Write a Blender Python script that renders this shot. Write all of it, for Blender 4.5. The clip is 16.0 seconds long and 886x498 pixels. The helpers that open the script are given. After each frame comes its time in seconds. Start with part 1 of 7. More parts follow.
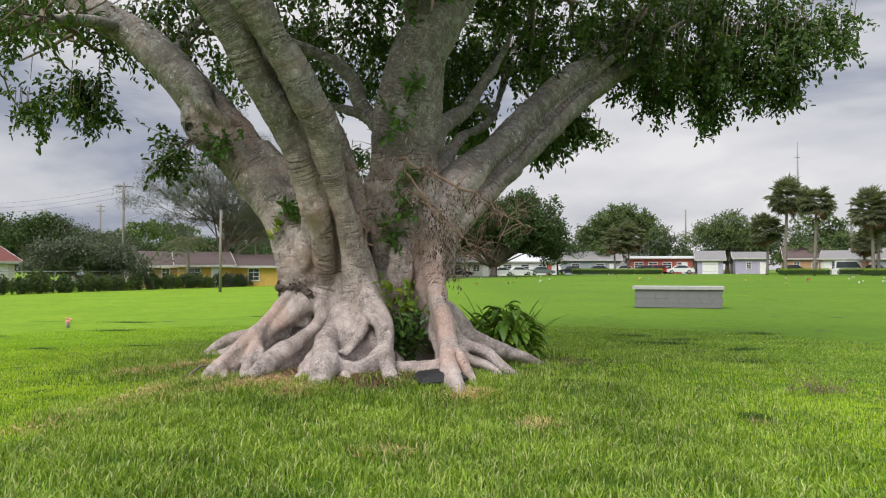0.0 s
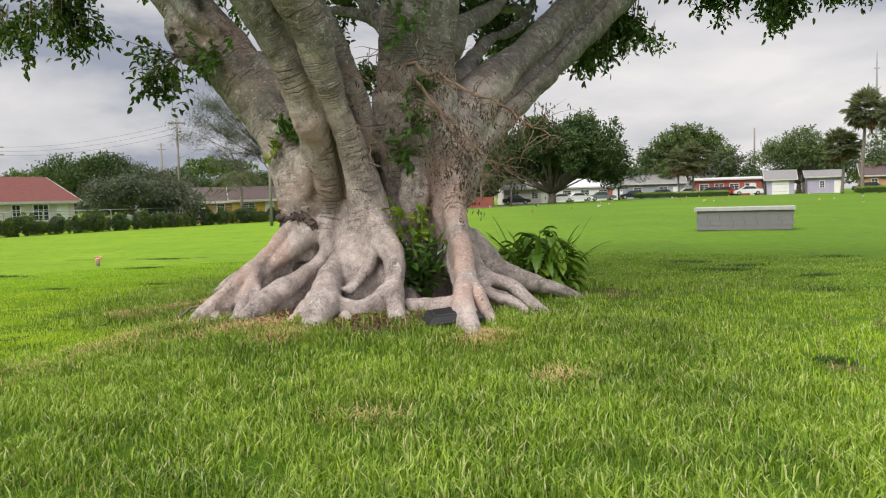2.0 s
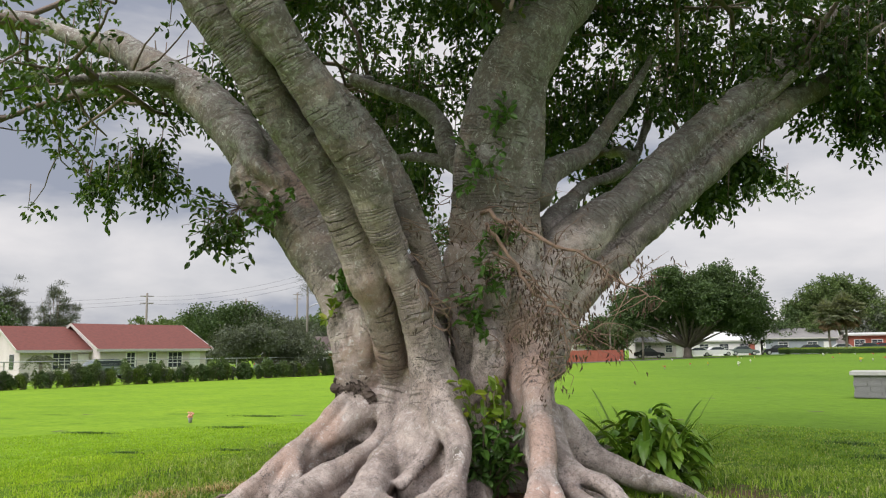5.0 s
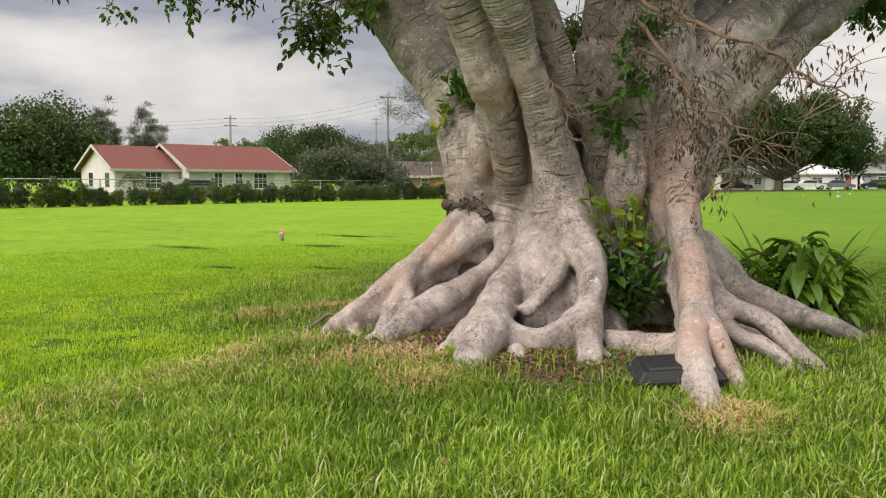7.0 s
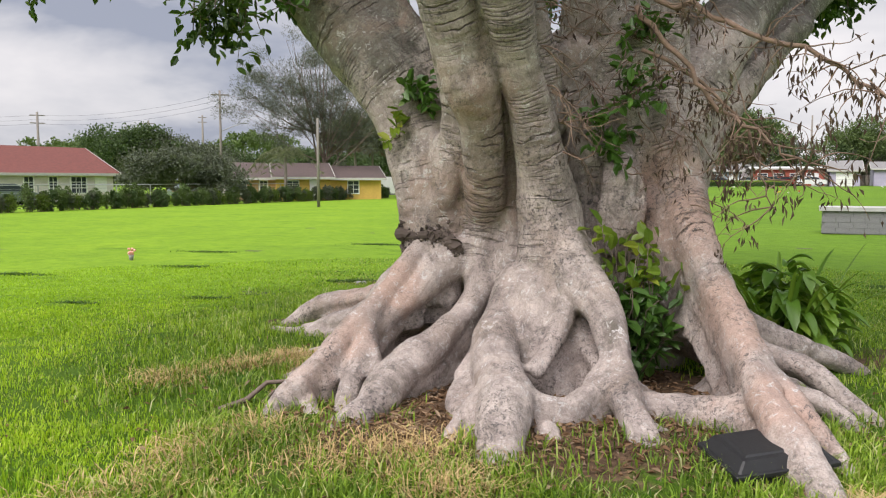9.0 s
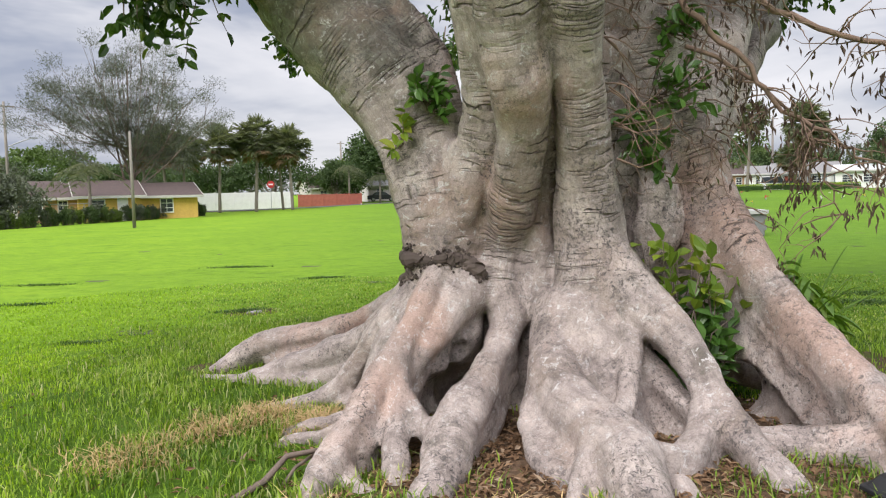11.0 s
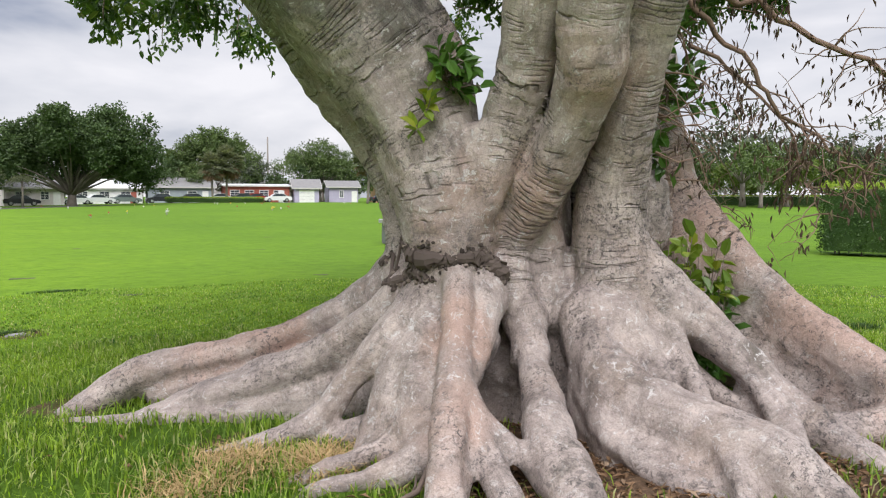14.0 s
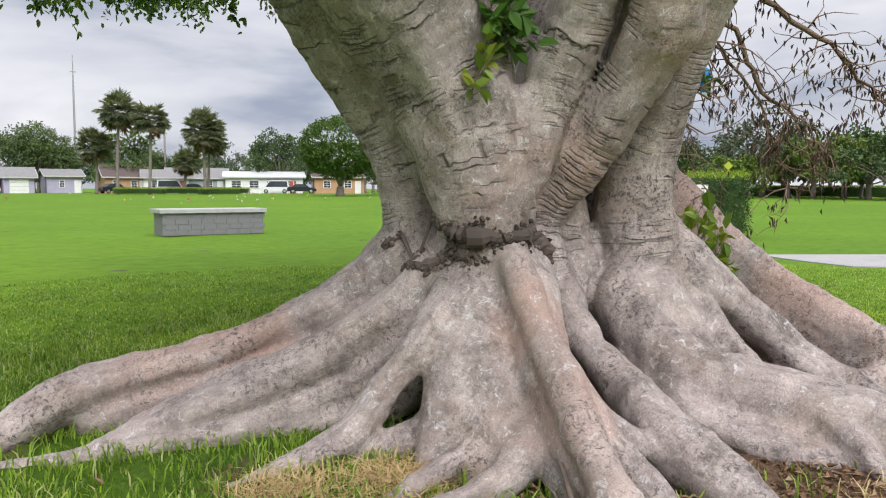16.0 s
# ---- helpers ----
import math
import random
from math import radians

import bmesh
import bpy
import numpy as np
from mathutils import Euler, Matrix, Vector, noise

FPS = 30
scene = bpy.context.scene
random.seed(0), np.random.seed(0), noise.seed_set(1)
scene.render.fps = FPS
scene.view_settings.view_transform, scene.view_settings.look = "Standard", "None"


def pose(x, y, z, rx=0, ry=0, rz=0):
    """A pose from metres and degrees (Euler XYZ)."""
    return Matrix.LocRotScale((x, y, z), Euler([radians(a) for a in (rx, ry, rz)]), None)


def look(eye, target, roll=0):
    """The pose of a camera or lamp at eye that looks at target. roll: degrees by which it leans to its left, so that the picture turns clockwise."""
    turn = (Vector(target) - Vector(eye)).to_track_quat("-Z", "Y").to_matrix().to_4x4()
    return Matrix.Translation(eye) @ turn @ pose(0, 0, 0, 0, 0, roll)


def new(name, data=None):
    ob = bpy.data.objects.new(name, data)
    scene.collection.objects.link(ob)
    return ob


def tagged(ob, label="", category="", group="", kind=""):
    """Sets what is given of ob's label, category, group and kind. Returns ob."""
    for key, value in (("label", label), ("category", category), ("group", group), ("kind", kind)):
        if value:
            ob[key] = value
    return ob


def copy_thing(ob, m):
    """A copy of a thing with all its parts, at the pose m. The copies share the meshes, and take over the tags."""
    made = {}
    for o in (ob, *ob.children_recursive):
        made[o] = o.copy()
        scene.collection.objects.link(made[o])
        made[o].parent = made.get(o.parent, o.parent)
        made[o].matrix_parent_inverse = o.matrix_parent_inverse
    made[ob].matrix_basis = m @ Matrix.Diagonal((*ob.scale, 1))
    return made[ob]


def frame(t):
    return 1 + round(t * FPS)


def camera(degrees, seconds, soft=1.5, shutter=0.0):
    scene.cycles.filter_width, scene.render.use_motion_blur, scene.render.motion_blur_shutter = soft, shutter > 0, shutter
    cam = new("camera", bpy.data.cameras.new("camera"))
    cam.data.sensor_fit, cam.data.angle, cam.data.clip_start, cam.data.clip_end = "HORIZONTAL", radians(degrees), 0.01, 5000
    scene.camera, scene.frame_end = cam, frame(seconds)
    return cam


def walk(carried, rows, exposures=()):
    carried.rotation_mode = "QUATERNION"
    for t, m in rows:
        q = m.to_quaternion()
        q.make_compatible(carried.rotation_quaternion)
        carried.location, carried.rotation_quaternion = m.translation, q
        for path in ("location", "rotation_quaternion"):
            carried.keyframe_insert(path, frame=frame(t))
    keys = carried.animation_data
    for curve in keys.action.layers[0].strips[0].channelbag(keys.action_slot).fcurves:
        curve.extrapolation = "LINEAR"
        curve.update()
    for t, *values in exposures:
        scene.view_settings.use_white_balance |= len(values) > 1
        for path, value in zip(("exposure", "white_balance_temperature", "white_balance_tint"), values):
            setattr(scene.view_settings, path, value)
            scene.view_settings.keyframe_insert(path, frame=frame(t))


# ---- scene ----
# camera and its walk
cam = camera(59.2, 16.0, 1.15)
METRES, EYE, TILT, LEAN, TURN = 12.0, 1.5, 1.5, 0.0, 0.0
ROWS = [
    (0.0, 0.0, 0.0, 0.0, 0.0, 0.0, -0.0),
    (0.5, 0.0079, 0.0208, -0.0038, -0.01, -1.37, 0.58),
    (1.0, 0.0238, 0.0469, -0.0065, 0.72, -3.13, 1.15),
    (1.5, 0.0326, 0.081, -0.0101, 2.28, -4.6, 1.48),
    (2.0, 0.0408, 0.1164, -0.0101, 4.4, -5.12, 1.73),
    (2.5, 0.0552, 0.1502, -0.0083, 6.73, -4.17, 1.83),
    (3.0, 0.0678, 0.183, -0.0026, 9.36, -0.83, 1.88),
    (3.5, 0.0731, 0.2185, 0.0054, 11.4, 4.72, 2.07),
    (3.7, 0.0755, 0.2285, 0.0062, 12.2, 6.4, 2.0),
    (5.8, 0.0667, 0.2635, -0.0025, 16.2, 5.1, -0.4),
    (6.0, 0.0617, 0.2732, -0.0046, 17.3, 1.86, -0.43),
    (6.5, 0.0402, 0.3001, -0.0097, 19.05, -3.93, -0.38),
    (7.0, 0.0158, 0.3162, -0.0097, 19.48, -6.48, 0.04),
    (7.5, -0.0189, 0.3392, -0.0065, 17.77, -8.09, 1.0),
    (8.0, -0.0432, 0.3659, -0.0029, 14.05, -7.59, 0.91),
    (8.5, -0.0692, 0.3865, 0.004, 10.76, -6.6, 0.11),
    (8.7, -0.0815, 0.3935, 0.0043, 9.3, -6.6, 0.05),
    (10.8, -0.2165, 0.469, 0.0042, -5.7, -6.1, 1.3),
    (11.0, -0.2259, 0.4777, 0.0041, -7.0, -5.76, 1.12),
    (11.5, -0.2468, 0.5002, 0.0043, -10.39, -4.94, 0.07),
    (12.0, -0.2668, 0.5203, 0.0056, -14.2, -4.45, -1.21),
    (12.5, -0.2953, 0.5313, -0.001, -18.23, -4.7, -1.86),
    (13.0, -0.3297, 0.5444, -0.0028, -22.21, -4.94, -1.73),
    (13.5, -0.3594, 0.57, -0.005, -26.25, -5.25, -1.38),
    (14.0, -0.3825, 0.5908, -0.0073, -31.73, -5.04, -0.99),
    (14.5, -0.4063, 0.6158, -0.0102, -38.04, -4.61, -0.53),
    (15.0, -0.4289, 0.6556, -0.0133, -43.81, -4.29, -0.25),
    (15.5, -0.4451, 0.687, -0.018, -47.77, -4.71, -0.51),
    (16.0, -0.4593, 0.7168, -0.0196, -50.93, -5.35, -1.27),
]
walk(cam, [(t, pose(0, 0, EYE, TILT, LEAN, TURN) @ pose(METRES * x, METRES * y, METRES * z, 90 + pitch, roll, yaw)) for t, x, y, z, yaw, pitch, roll in ROWS],
     exposures=[(0.0, 0.47, 6600, 13), (2.0, 0.55, 6850, 13), (3.0, 0.62, 7000, 13), (3.5, 0.57, 6850, 14), (6.0, 0.53, 6700, 13), (7.0, 0.60, 7200, 13), (8.0, 0.68, 7150, 15), (8.5, 0.68, 6900, 15), (11.0, 0.78, 6550, 14), (13.0, 0.71, 6450, 14), (14.5, 0.66, 6450, 14), (16.0, 0.64, 6400, 14)])

# ---- world and sun: a bright overcast sky with broken grey cloud ----
SUN_EL, SUN_AZ = 47.0, 215.0  # degrees; azimuth from +y towards +x
world = bpy.data.worlds.new("overcast_sky")
scene.world = world
world.use_nodes = True
wn, wl = world.node_tree.nodes, world.node_tree.links
wn.clear()
w_out = wn.new("ShaderNodeOutputWorld")
w_bg = wn.new("ShaderNodeBackground")
w_bg.inputs["Strength"].default_value = 0.066
sky = wn.new("ShaderNodeTexSky")
sky.sky_type = "NISHITA"
sky.sun_disc = False
sky.sun_elevation, sky.sun_rotation = radians(SUN_EL), radians(SUN_AZ)
w_co = wn.new("ShaderNodeTexCoord")
w_map = wn.new("ShaderNodeMapping")
w_map.inputs["Scale"].default_value = (1.0, 1.0, 3.6)
w_map.inputs["Location"].default_value = (5.3, 2.2, 0.1)
w_n1 = wn.new("ShaderNodeTexNoise")
w_n1.inputs["Scale"].default_value, w_n1.inputs["Detail"].default_value, w_n1.inputs["Roughness"].default_value = 1.9, 6.0, 0.52
w_n1.inputs["Distortion"].default_value = 0.25
w_ramp = wn.new("ShaderNodeValToRGB")
w_ramp.color_ramp.elements[0].position, w_ramp.color_ramp.elements[0].color = 0.39, (3.5, 3.95, 4.9, 1)
w_ramp.color_ramp.elements[1].position, w_ramp.color_ramp.elements[1].color = 0.62, (8.9, 8.95, 9.1, 1)
w_mid = w_ramp.color_ramp.elements.new(0.48)
w_mid.color = (6.5, 6.75, 7.2, 1)
w_mix = wn.new("ShaderNodeMix")
w_mix.data_type = "RGBA"
w_mix.inputs["Factor"].default_value = 0.93
wl.new(w_co.outputs["Generated"], w_map.inputs["Vector"])
wl.new(w_map.outputs["Vector"], w_n1.inputs["Vector"])
wl.new(w_n1.outputs["Fac"], w_ramp.inputs["Fac"])
wl.new(sky.outputs["Color"], w_mix.inputs[6])
wl.new(w_ramp.outputs["Color"], w_mix.inputs[7])
# an overcast sky is brightest overhead
w_sep = wn.new("ShaderNodeSeparateXYZ")
w_rise = wn.new("ShaderNodeMapRange")
w_rise.interpolation_type = "SMOOTHSTEP"
w_rise.inputs[1].default_value, w_rise.inputs[2].default_value = 0.36, 1.0
w_rise.inputs[3].default_value, w_rise.inputs[4].default_value = 1.0, 3.0
w_mul = wn.new("ShaderNodeVectorMath")
w_mul.operation = "SCALE"
wl.new(w_co.outputs["Generated"], w_sep.inputs[0])
wl.new(w_sep.outputs["Z"], w_rise.inputs[0])
wl.new(w_mix.outputs[2], w_mul.inputs[0])
wl.new(w_rise.outputs[0], w_mul.inputs["Scale"])
wl.new(w_mul.outputs[0], w_bg.inputs["Color"])
wl.new(w_bg.outputs["Background"], w_out.inputs["Surface"])

sun = new("sun", bpy.data.lights.new("sun", "SUN"))
sun.data.energy, sun.data.angle, sun.data.color = 2.3, radians(45), (1.0, 0.975, 0.95)
_d = Vector((math.sin(radians(SUN_AZ)) * math.cos(radians(SUN_EL)), math.cos(radians(SUN_AZ)) * math.cos(radians(SUN_EL)), math.sin(radians(SUN_EL))))
sun.matrix_world = look(_d * 60, (0, 0, 0))

# ---- materials ----
def mat_base(name, rough=0.8, metal=0.0):
    m = bpy.data.materials.new(name)
    m.use_nodes = True
    b = m.node_tree.nodes["Principled BSDF"]
    b.inputs["Roughness"].default_value, b.inputs["Metallic"].default_value = rough, metal
    return m, m.node_tree.nodes, m.node_tree.links, b


def noise_tex(n, l, scale, detail=4.0, rough=0.55, stretch=None, distort=0.0, loc=(0, 0, 0), src=None):
    co = n.new("ShaderNodeTexCoord")
    t = n.new("ShaderNodeTexNoise")
    t.inputs["Scale"].default_value, t.inputs["Detail"].default_value = scale, detail
    t.inputs["Roughness"].default_value, t.inputs["Distortion"].default_value = rough, distort
    mp = n.new("ShaderNodeMapping")
    mp.inputs["Scale"].default_value = stretch or (1, 1, 1)
    mp.inputs["Location"].default_value = loc
    l.new(src or co.outputs["Object"], mp.inputs["Vector"])
    l.new(mp.outputs["Vector"], t.inputs["Vector"])
    return t.outputs["Fac"]


def ramp(n, l, fac, stops):
    r = n.new("ShaderNodeValToRGB")
    e = r.color_ramp.elements
    for i, (p, c) in enumerate(stops):
        el = e[i] if i < 2 else e.new(p)
        el.position, el.color = p, (*c, 1)
    l.new(fac, r.inputs["Fac"])
    return r.outputs["Color"]


def mixc(n, l, fac, a, b, mode="MIX"):
    m = n.new("ShaderNodeMix")
    m.data_type, m.blend_type = "RGBA", mode
    for sock, v in ((m.inputs[0], fac), (m.inputs[6], a), (m.inputs[7], b)):
        if isinstance(v, (int, float)):
            sock.default_value = v
        elif isinstance(v, tuple):
            sock.default_value = (*v, 1)
        else:
            l.new(v, sock)
    return m.outputs[2]


def bump(n, l, b, height, strength, dist, prev=None):
    bp = n.new("ShaderNodeBump")
    bp.inputs["Strength"].default_value, bp.inputs["Distance"].default_value = strength, dist
    l.new(height, bp.inputs["Height"])
    if prev:
        l.new(prev, bp.inputs["Normal"])
    l.new(bp.outputs["Normal"], b.inputs["Normal"])
    return bp.outputs["Normal"]


def plain(name, c1, c2=None, scale=6.0, rough=0.8, metal=0.0, bumps=0.0, stretch=None, fine=None):
    """A mottled surface: two close colours by noise, a finer grain over them, a little relief."""
    m, n, l, b = mat_base(name, rough, metal)
    c2 = c2 or tuple(0.75 * v for v in c1)
    big = ramp(n, l, noise_tex(n, l, scale, 5, 0.6, stretch), [(0.35, c2), (0.68, c1)])
    g = noise_tex(n, l, fine or scale * 9, 3, 0.6, stretch)
    col = mixc(n, l, 0.25, big, ramp(n, l, g, [(0.3, tuple(0.6 * v for v in c1)), (0.7, tuple(min(1, 1.25 * v) for v in c1))]))
    l.new(col, b.inputs["Base Color"])
    if bumps:
        bump(n, l, b, g, bumps, 0.01)
    return m


def leafy(name, dark, light, rough=0.5, trans=0.3, spec=0.4, third=None):
    """Leaves: a colour for each leaf by its island, and some light let through."""
    m, n, l, b = mat_base(name, rough)
    gi = n.new("ShaderNodeNewGeometry")
    stops = [(0.0, dark), (0.8, light)] + ([(0.97, third)] if third else [])
    col = ramp(n, l, gi.outputs["Random Per Island"], stops)
    patch = noise_tex(n, l, 0.9, 2)
    col = mixc(n, l, 0.35, col, ramp(n, l, patch, [(0.35, dark), (0.65, light)]))
    l.new(col, b.inputs["Base Color"])
    b.inputs["Specular IOR Level"].default_value = spec
    tr = n.new("ShaderNodeBsdfTranslucent")
    l.new(mixc(n, l, 1.0, col, (1.0, 1.0, 0.45), "MULTIPLY"), tr.inputs["Color"])
    mx = n.new("ShaderNodeMixShader")
    mx.inputs["Fac"].default_value = trans
    l.new(b.outputs["BSDF"], mx.inputs[1])
    l.new(tr.outputs["BSDF"], mx.inputs[2])
    l.new(mx.outputs["Shader"], n["Material Output"].inputs["Surface"])
    return m


def maths(n, l, op, a, b=None, c=None):
    m = n.new("ShaderNodeMath")
    m.operation = op
    for k, v in enumerate((a, b, c)):
        if v is None:
            continue
        if isinstance(v, (int, float)):
            m.inputs[k].default_value = v
        else:
            l.new(v, m.inputs[k])
    return m.outputs[0]


def fine_lines(n, l, fac, half):
    """Thin wandering lines: where a noise crosses its middle."""
    return maths(n, l, "SUBTRACT", 1.0, maths(n, l, "MULTIPLY", maths(n, l, "MINIMUM", maths(n, l, "ABSOLUTE", maths(n, l, "SUBTRACT", fac, 0.5)), half), 1.0 / half))


def bark_material():
    """Grey fig bark: wrinkles across the stems, tan rubs, pale lichen, dark flecks and scars."""
    m, n, l, b = mat_base("ficus_bark", 0.66)
    b.inputs["Specular IOR Level"].default_value = 0.35
    at = n.new("ShaderNodeAttribute")
    at.attribute_name = "fibre"
    fib = at.outputs["Vector"]
    tn = n.new("ShaderNodeAttribute")
    tn.attribute_name = "rubbed"
    big = ramp(n, l, noise_tex(n, l, 1.9, 7, 0.7, None, 0.7), [(0.33, (0.27, 0.226, 0.208)), (0.50, (0.43, 0.365, 0.335)), (0.72, (0.62, 0.54, 0.495))])
    mottle = ramp(n, l, noise_tex(n, l, 6, 8, 0.78, None, 0.8, (2, 2, 2)), [(0.34, (0.34, 0.33, 0.32)), (0.47, (0.94, 0.94, 0.94)), (0.66, (1.26, 1.25, 1.24))])
    col = mixc(n, l, 0.5, big, mottle, "MULTIPLY")
    streak = ramp(n, l, noise_tex(n, l, 1.0, 5, 0.7, (26, 26, 2.2), 0.4, (0, 0, 0), fib), [(0.30, (0.66, 0.65, 0.65)), (0.5, (1, 1, 1)), (0.7, (1.14, 1.13, 1.12))])
    col = mixc(n, l, 0.85, col, streak, "MULTIPLY")
    # dark lichen, and crown shade painted into the bark of the upper limbs
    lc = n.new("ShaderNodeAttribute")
    lc.attribute_name = "lichen_shade"
    moss_shade = ramp(n, l, maths(n, l, "ADD", noise_tex(n, l, 2.4, 7, 0.78, None, 0.6, (1, 7, 2)), maths(n, l, "MULTIPLY", lc.outputs["Fac"], 0.46)), [(0.53, (0, 0, 0)), (0.68, (0.9, 0.9, 0.9))])
    col = mixc(n, l, moss_shade, col, (0.14, 0.122, 0.102))
    scurf = ramp(n, l, noise_tex(n, l, 8.0, 8, 0.8, None, 0.9, (3, 3, 7)), [(0.48, (0, 0, 0)), (0.56, (0.6, 0.6, 0.6))])
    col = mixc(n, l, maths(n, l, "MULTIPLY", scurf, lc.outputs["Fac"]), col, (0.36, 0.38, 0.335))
    umber = ramp(n, l, noise_tex(n, l, 1.5, 6, 0.72, None, 0.5, (11, 4, 6)), [(0.52, (0, 0, 0)), (0.66, (0.5, 0.5, 0.5))])
    col = mixc(n, l, umber, col, (0.36, 0.27, 0.215))
    rub = maths(n, l, "ADD", maths(n, l, "MULTIPLY", noise_tex(n, l, 2.6, 5, 0.65, (1, 1, 0.6), 0.5, (4, 2, 9)), 0.75), maths(n, l, "MULTIPLY", tn.outputs["Fac"], 0.42))
    tan = ramp(n, l, rub, [(0.46, (0, 0, 0)), (0.68, (0.7, 0.7, 0.7))])
    col = mixc(n, l, tan, col, (0.50, 0.34, 0.275))
    cl = ramp(n, l, noise_tex(n, l, 2.3, 5, 0.65, None, 0.4, (3, 8, 1)), [(0.42, (0.06, 0.06, 0.06)), (0.60, (1, 1, 1))])
    lichen = ramp(n, l, noise_tex(n, l, 16.0, 7, 0.8, None, 1.0, (9, 1, 3)), [(0.56, (0, 0, 0)), (0.60, (0.85, 0.85, 0.85))])
    col = mixc(n, l, maths(n, l, "MULTIPLY", lichen, maths(n, l, "SUBTRACT", 1.15, cl)), col, (0.62, 0.60, 0.585))
    speck = ramp(n, l, noise_tex(n, l, 34.0, 6, 0.82, None, 0.8), [(0.425, (0.95, 0.95, 0.95)), (0.48, (0, 0, 0))])
    col = mixc(n, l, maths(n, l, "MULTIPLY", speck, cl), col, (0.10, 0.09, 0.088))
    grain = ramp(n, l, noise_tex(n, l, 110.0, 5, 0.85, None, 0.3, (5, 5, 1)), [(0.36, (0.45, 0.44, 0.44)), (0.5, (1.0, 1.0, 1.0)), (0.66, (1.3, 1.3, 1.3))])
    col = mixc(n, l, 0.6, col, grain, "MULTIPLY")
    co = n.new("ShaderNodeTexCoord")
    sep = n.new("ShaderNodeSeparateXYZ")
    l.new(co.outputs["Object"], sep.inputs[0])
    mr = n.new("ShaderNodeMapRange")
    mr.inputs[1].default_value, mr.inputs[2].default_value, mr.inputs[3].default_value = 0.95, 1.35, 0.05
    l.new(sep.outputs["Z"], mr.inputs[0])
    here = ramp(n, l, noise_tex(n, l, 1.0, 3, 0.6, (1.9, 1.9, 3.6), 0.3, (6, 6, 6), fib), [(0.54, (0.0, 0.0, 0.0)), (0.60, (1, 1, 1))])
    here2 = ramp(n, l, noise_tex(n, l, 1.0, 3, 0.6, (2.4, 2.4, 3.0), 0.3, (1, 9, 4), fib), [(0.52, (0, 0, 0)), (0.64, (1, 1, 1))])
    fsep = n.new("ShaderNodeSeparateXYZ")
    l.new(fib, fsep.inputs[0])

    def rings(spacing, wander, scale, sharp, off):
        """Wrinkles that run round a stem: a wave along it, bent and broken by noise."""
        bend = noise_tex(n, l, 1.0, 4, 0.6, (scale, scale, scale * 1.6), 0.3, (off, 2 * off, 1), fib)
        ph = maths(n, l, "ADD", maths(n, l, "MULTIPLY", fsep.outputs["Z"], 6.2832 / spacing), maths(n, l, "MULTIPLY", bend, wander))
        return maths(n, l, "POWER", maths(n, l, "MULTIPLY_ADD", maths(n, l, "SINE", ph), 0.5, 0.5), sharp)

    calm = n.new("ShaderNodeAttribute")
    calm.attribute_name = "even"
    w1 = maths(n, l, "MULTIPLY", rings(0.075, 19.0, 2.6, 13.0, 3.0), here)
    w2 = maths(n, l, "MULTIPLY", rings(0.030, 16.0, 3.2, 5.0, 7.0), here2)
    wr = maths(n, l, "MULTIPLY", maths(n, l, "MAXIMUM", w1, maths(n, l, "MULTIPLY", w2, 0.62)), maths(n, l, "MULTIPLY", maths(n, l, "MULTIPLY", mr.outputs[0], calm.outputs["Fac"]), maths(n, l, "SUBTRACT", 1.0, maths(n, l, "MULTIPLY", lc.outputs["Fac"], 0.25))))
    crack = maths(n, l, "MULTIPLY", fine_lines(n, l, noise_tex(n, l, 3.3, 5, 0.65, None, 0.9, (7, 0, 7)), 0.010), maths(n, l, "MULTIPLY", cl, 0.2))
    dark = maths(n, l, "MAXIMUM", wr, crack)
    col = mixc(n, l, maths(n, l, "MULTIPLY", dark, 0.75), col, (0.115, 0.095, 0.08))
    l.new(col, b.inputs["Base Color"])
    p = bump(n, l, b, noise_tex(n, l, 80, 6, 0.8), 0.8, 0.006)
    p = bump(n, l, b, noise_tex(n, l, 11, 7, 0.75, None, 0.6), 0.6, 0.03, p)
    p = bump(n, l, b, noise_tex(n, l, 1.0, 4, 0.6, (1.6, 1.6, 17.0), 0.4, (2, 2, 8), fib), 0.35, 0.03, p)
    bump(n, l, b, maths(n, l, "SUBTRACT", 1.0, dark), 1.0, 0.024, p)
    return m


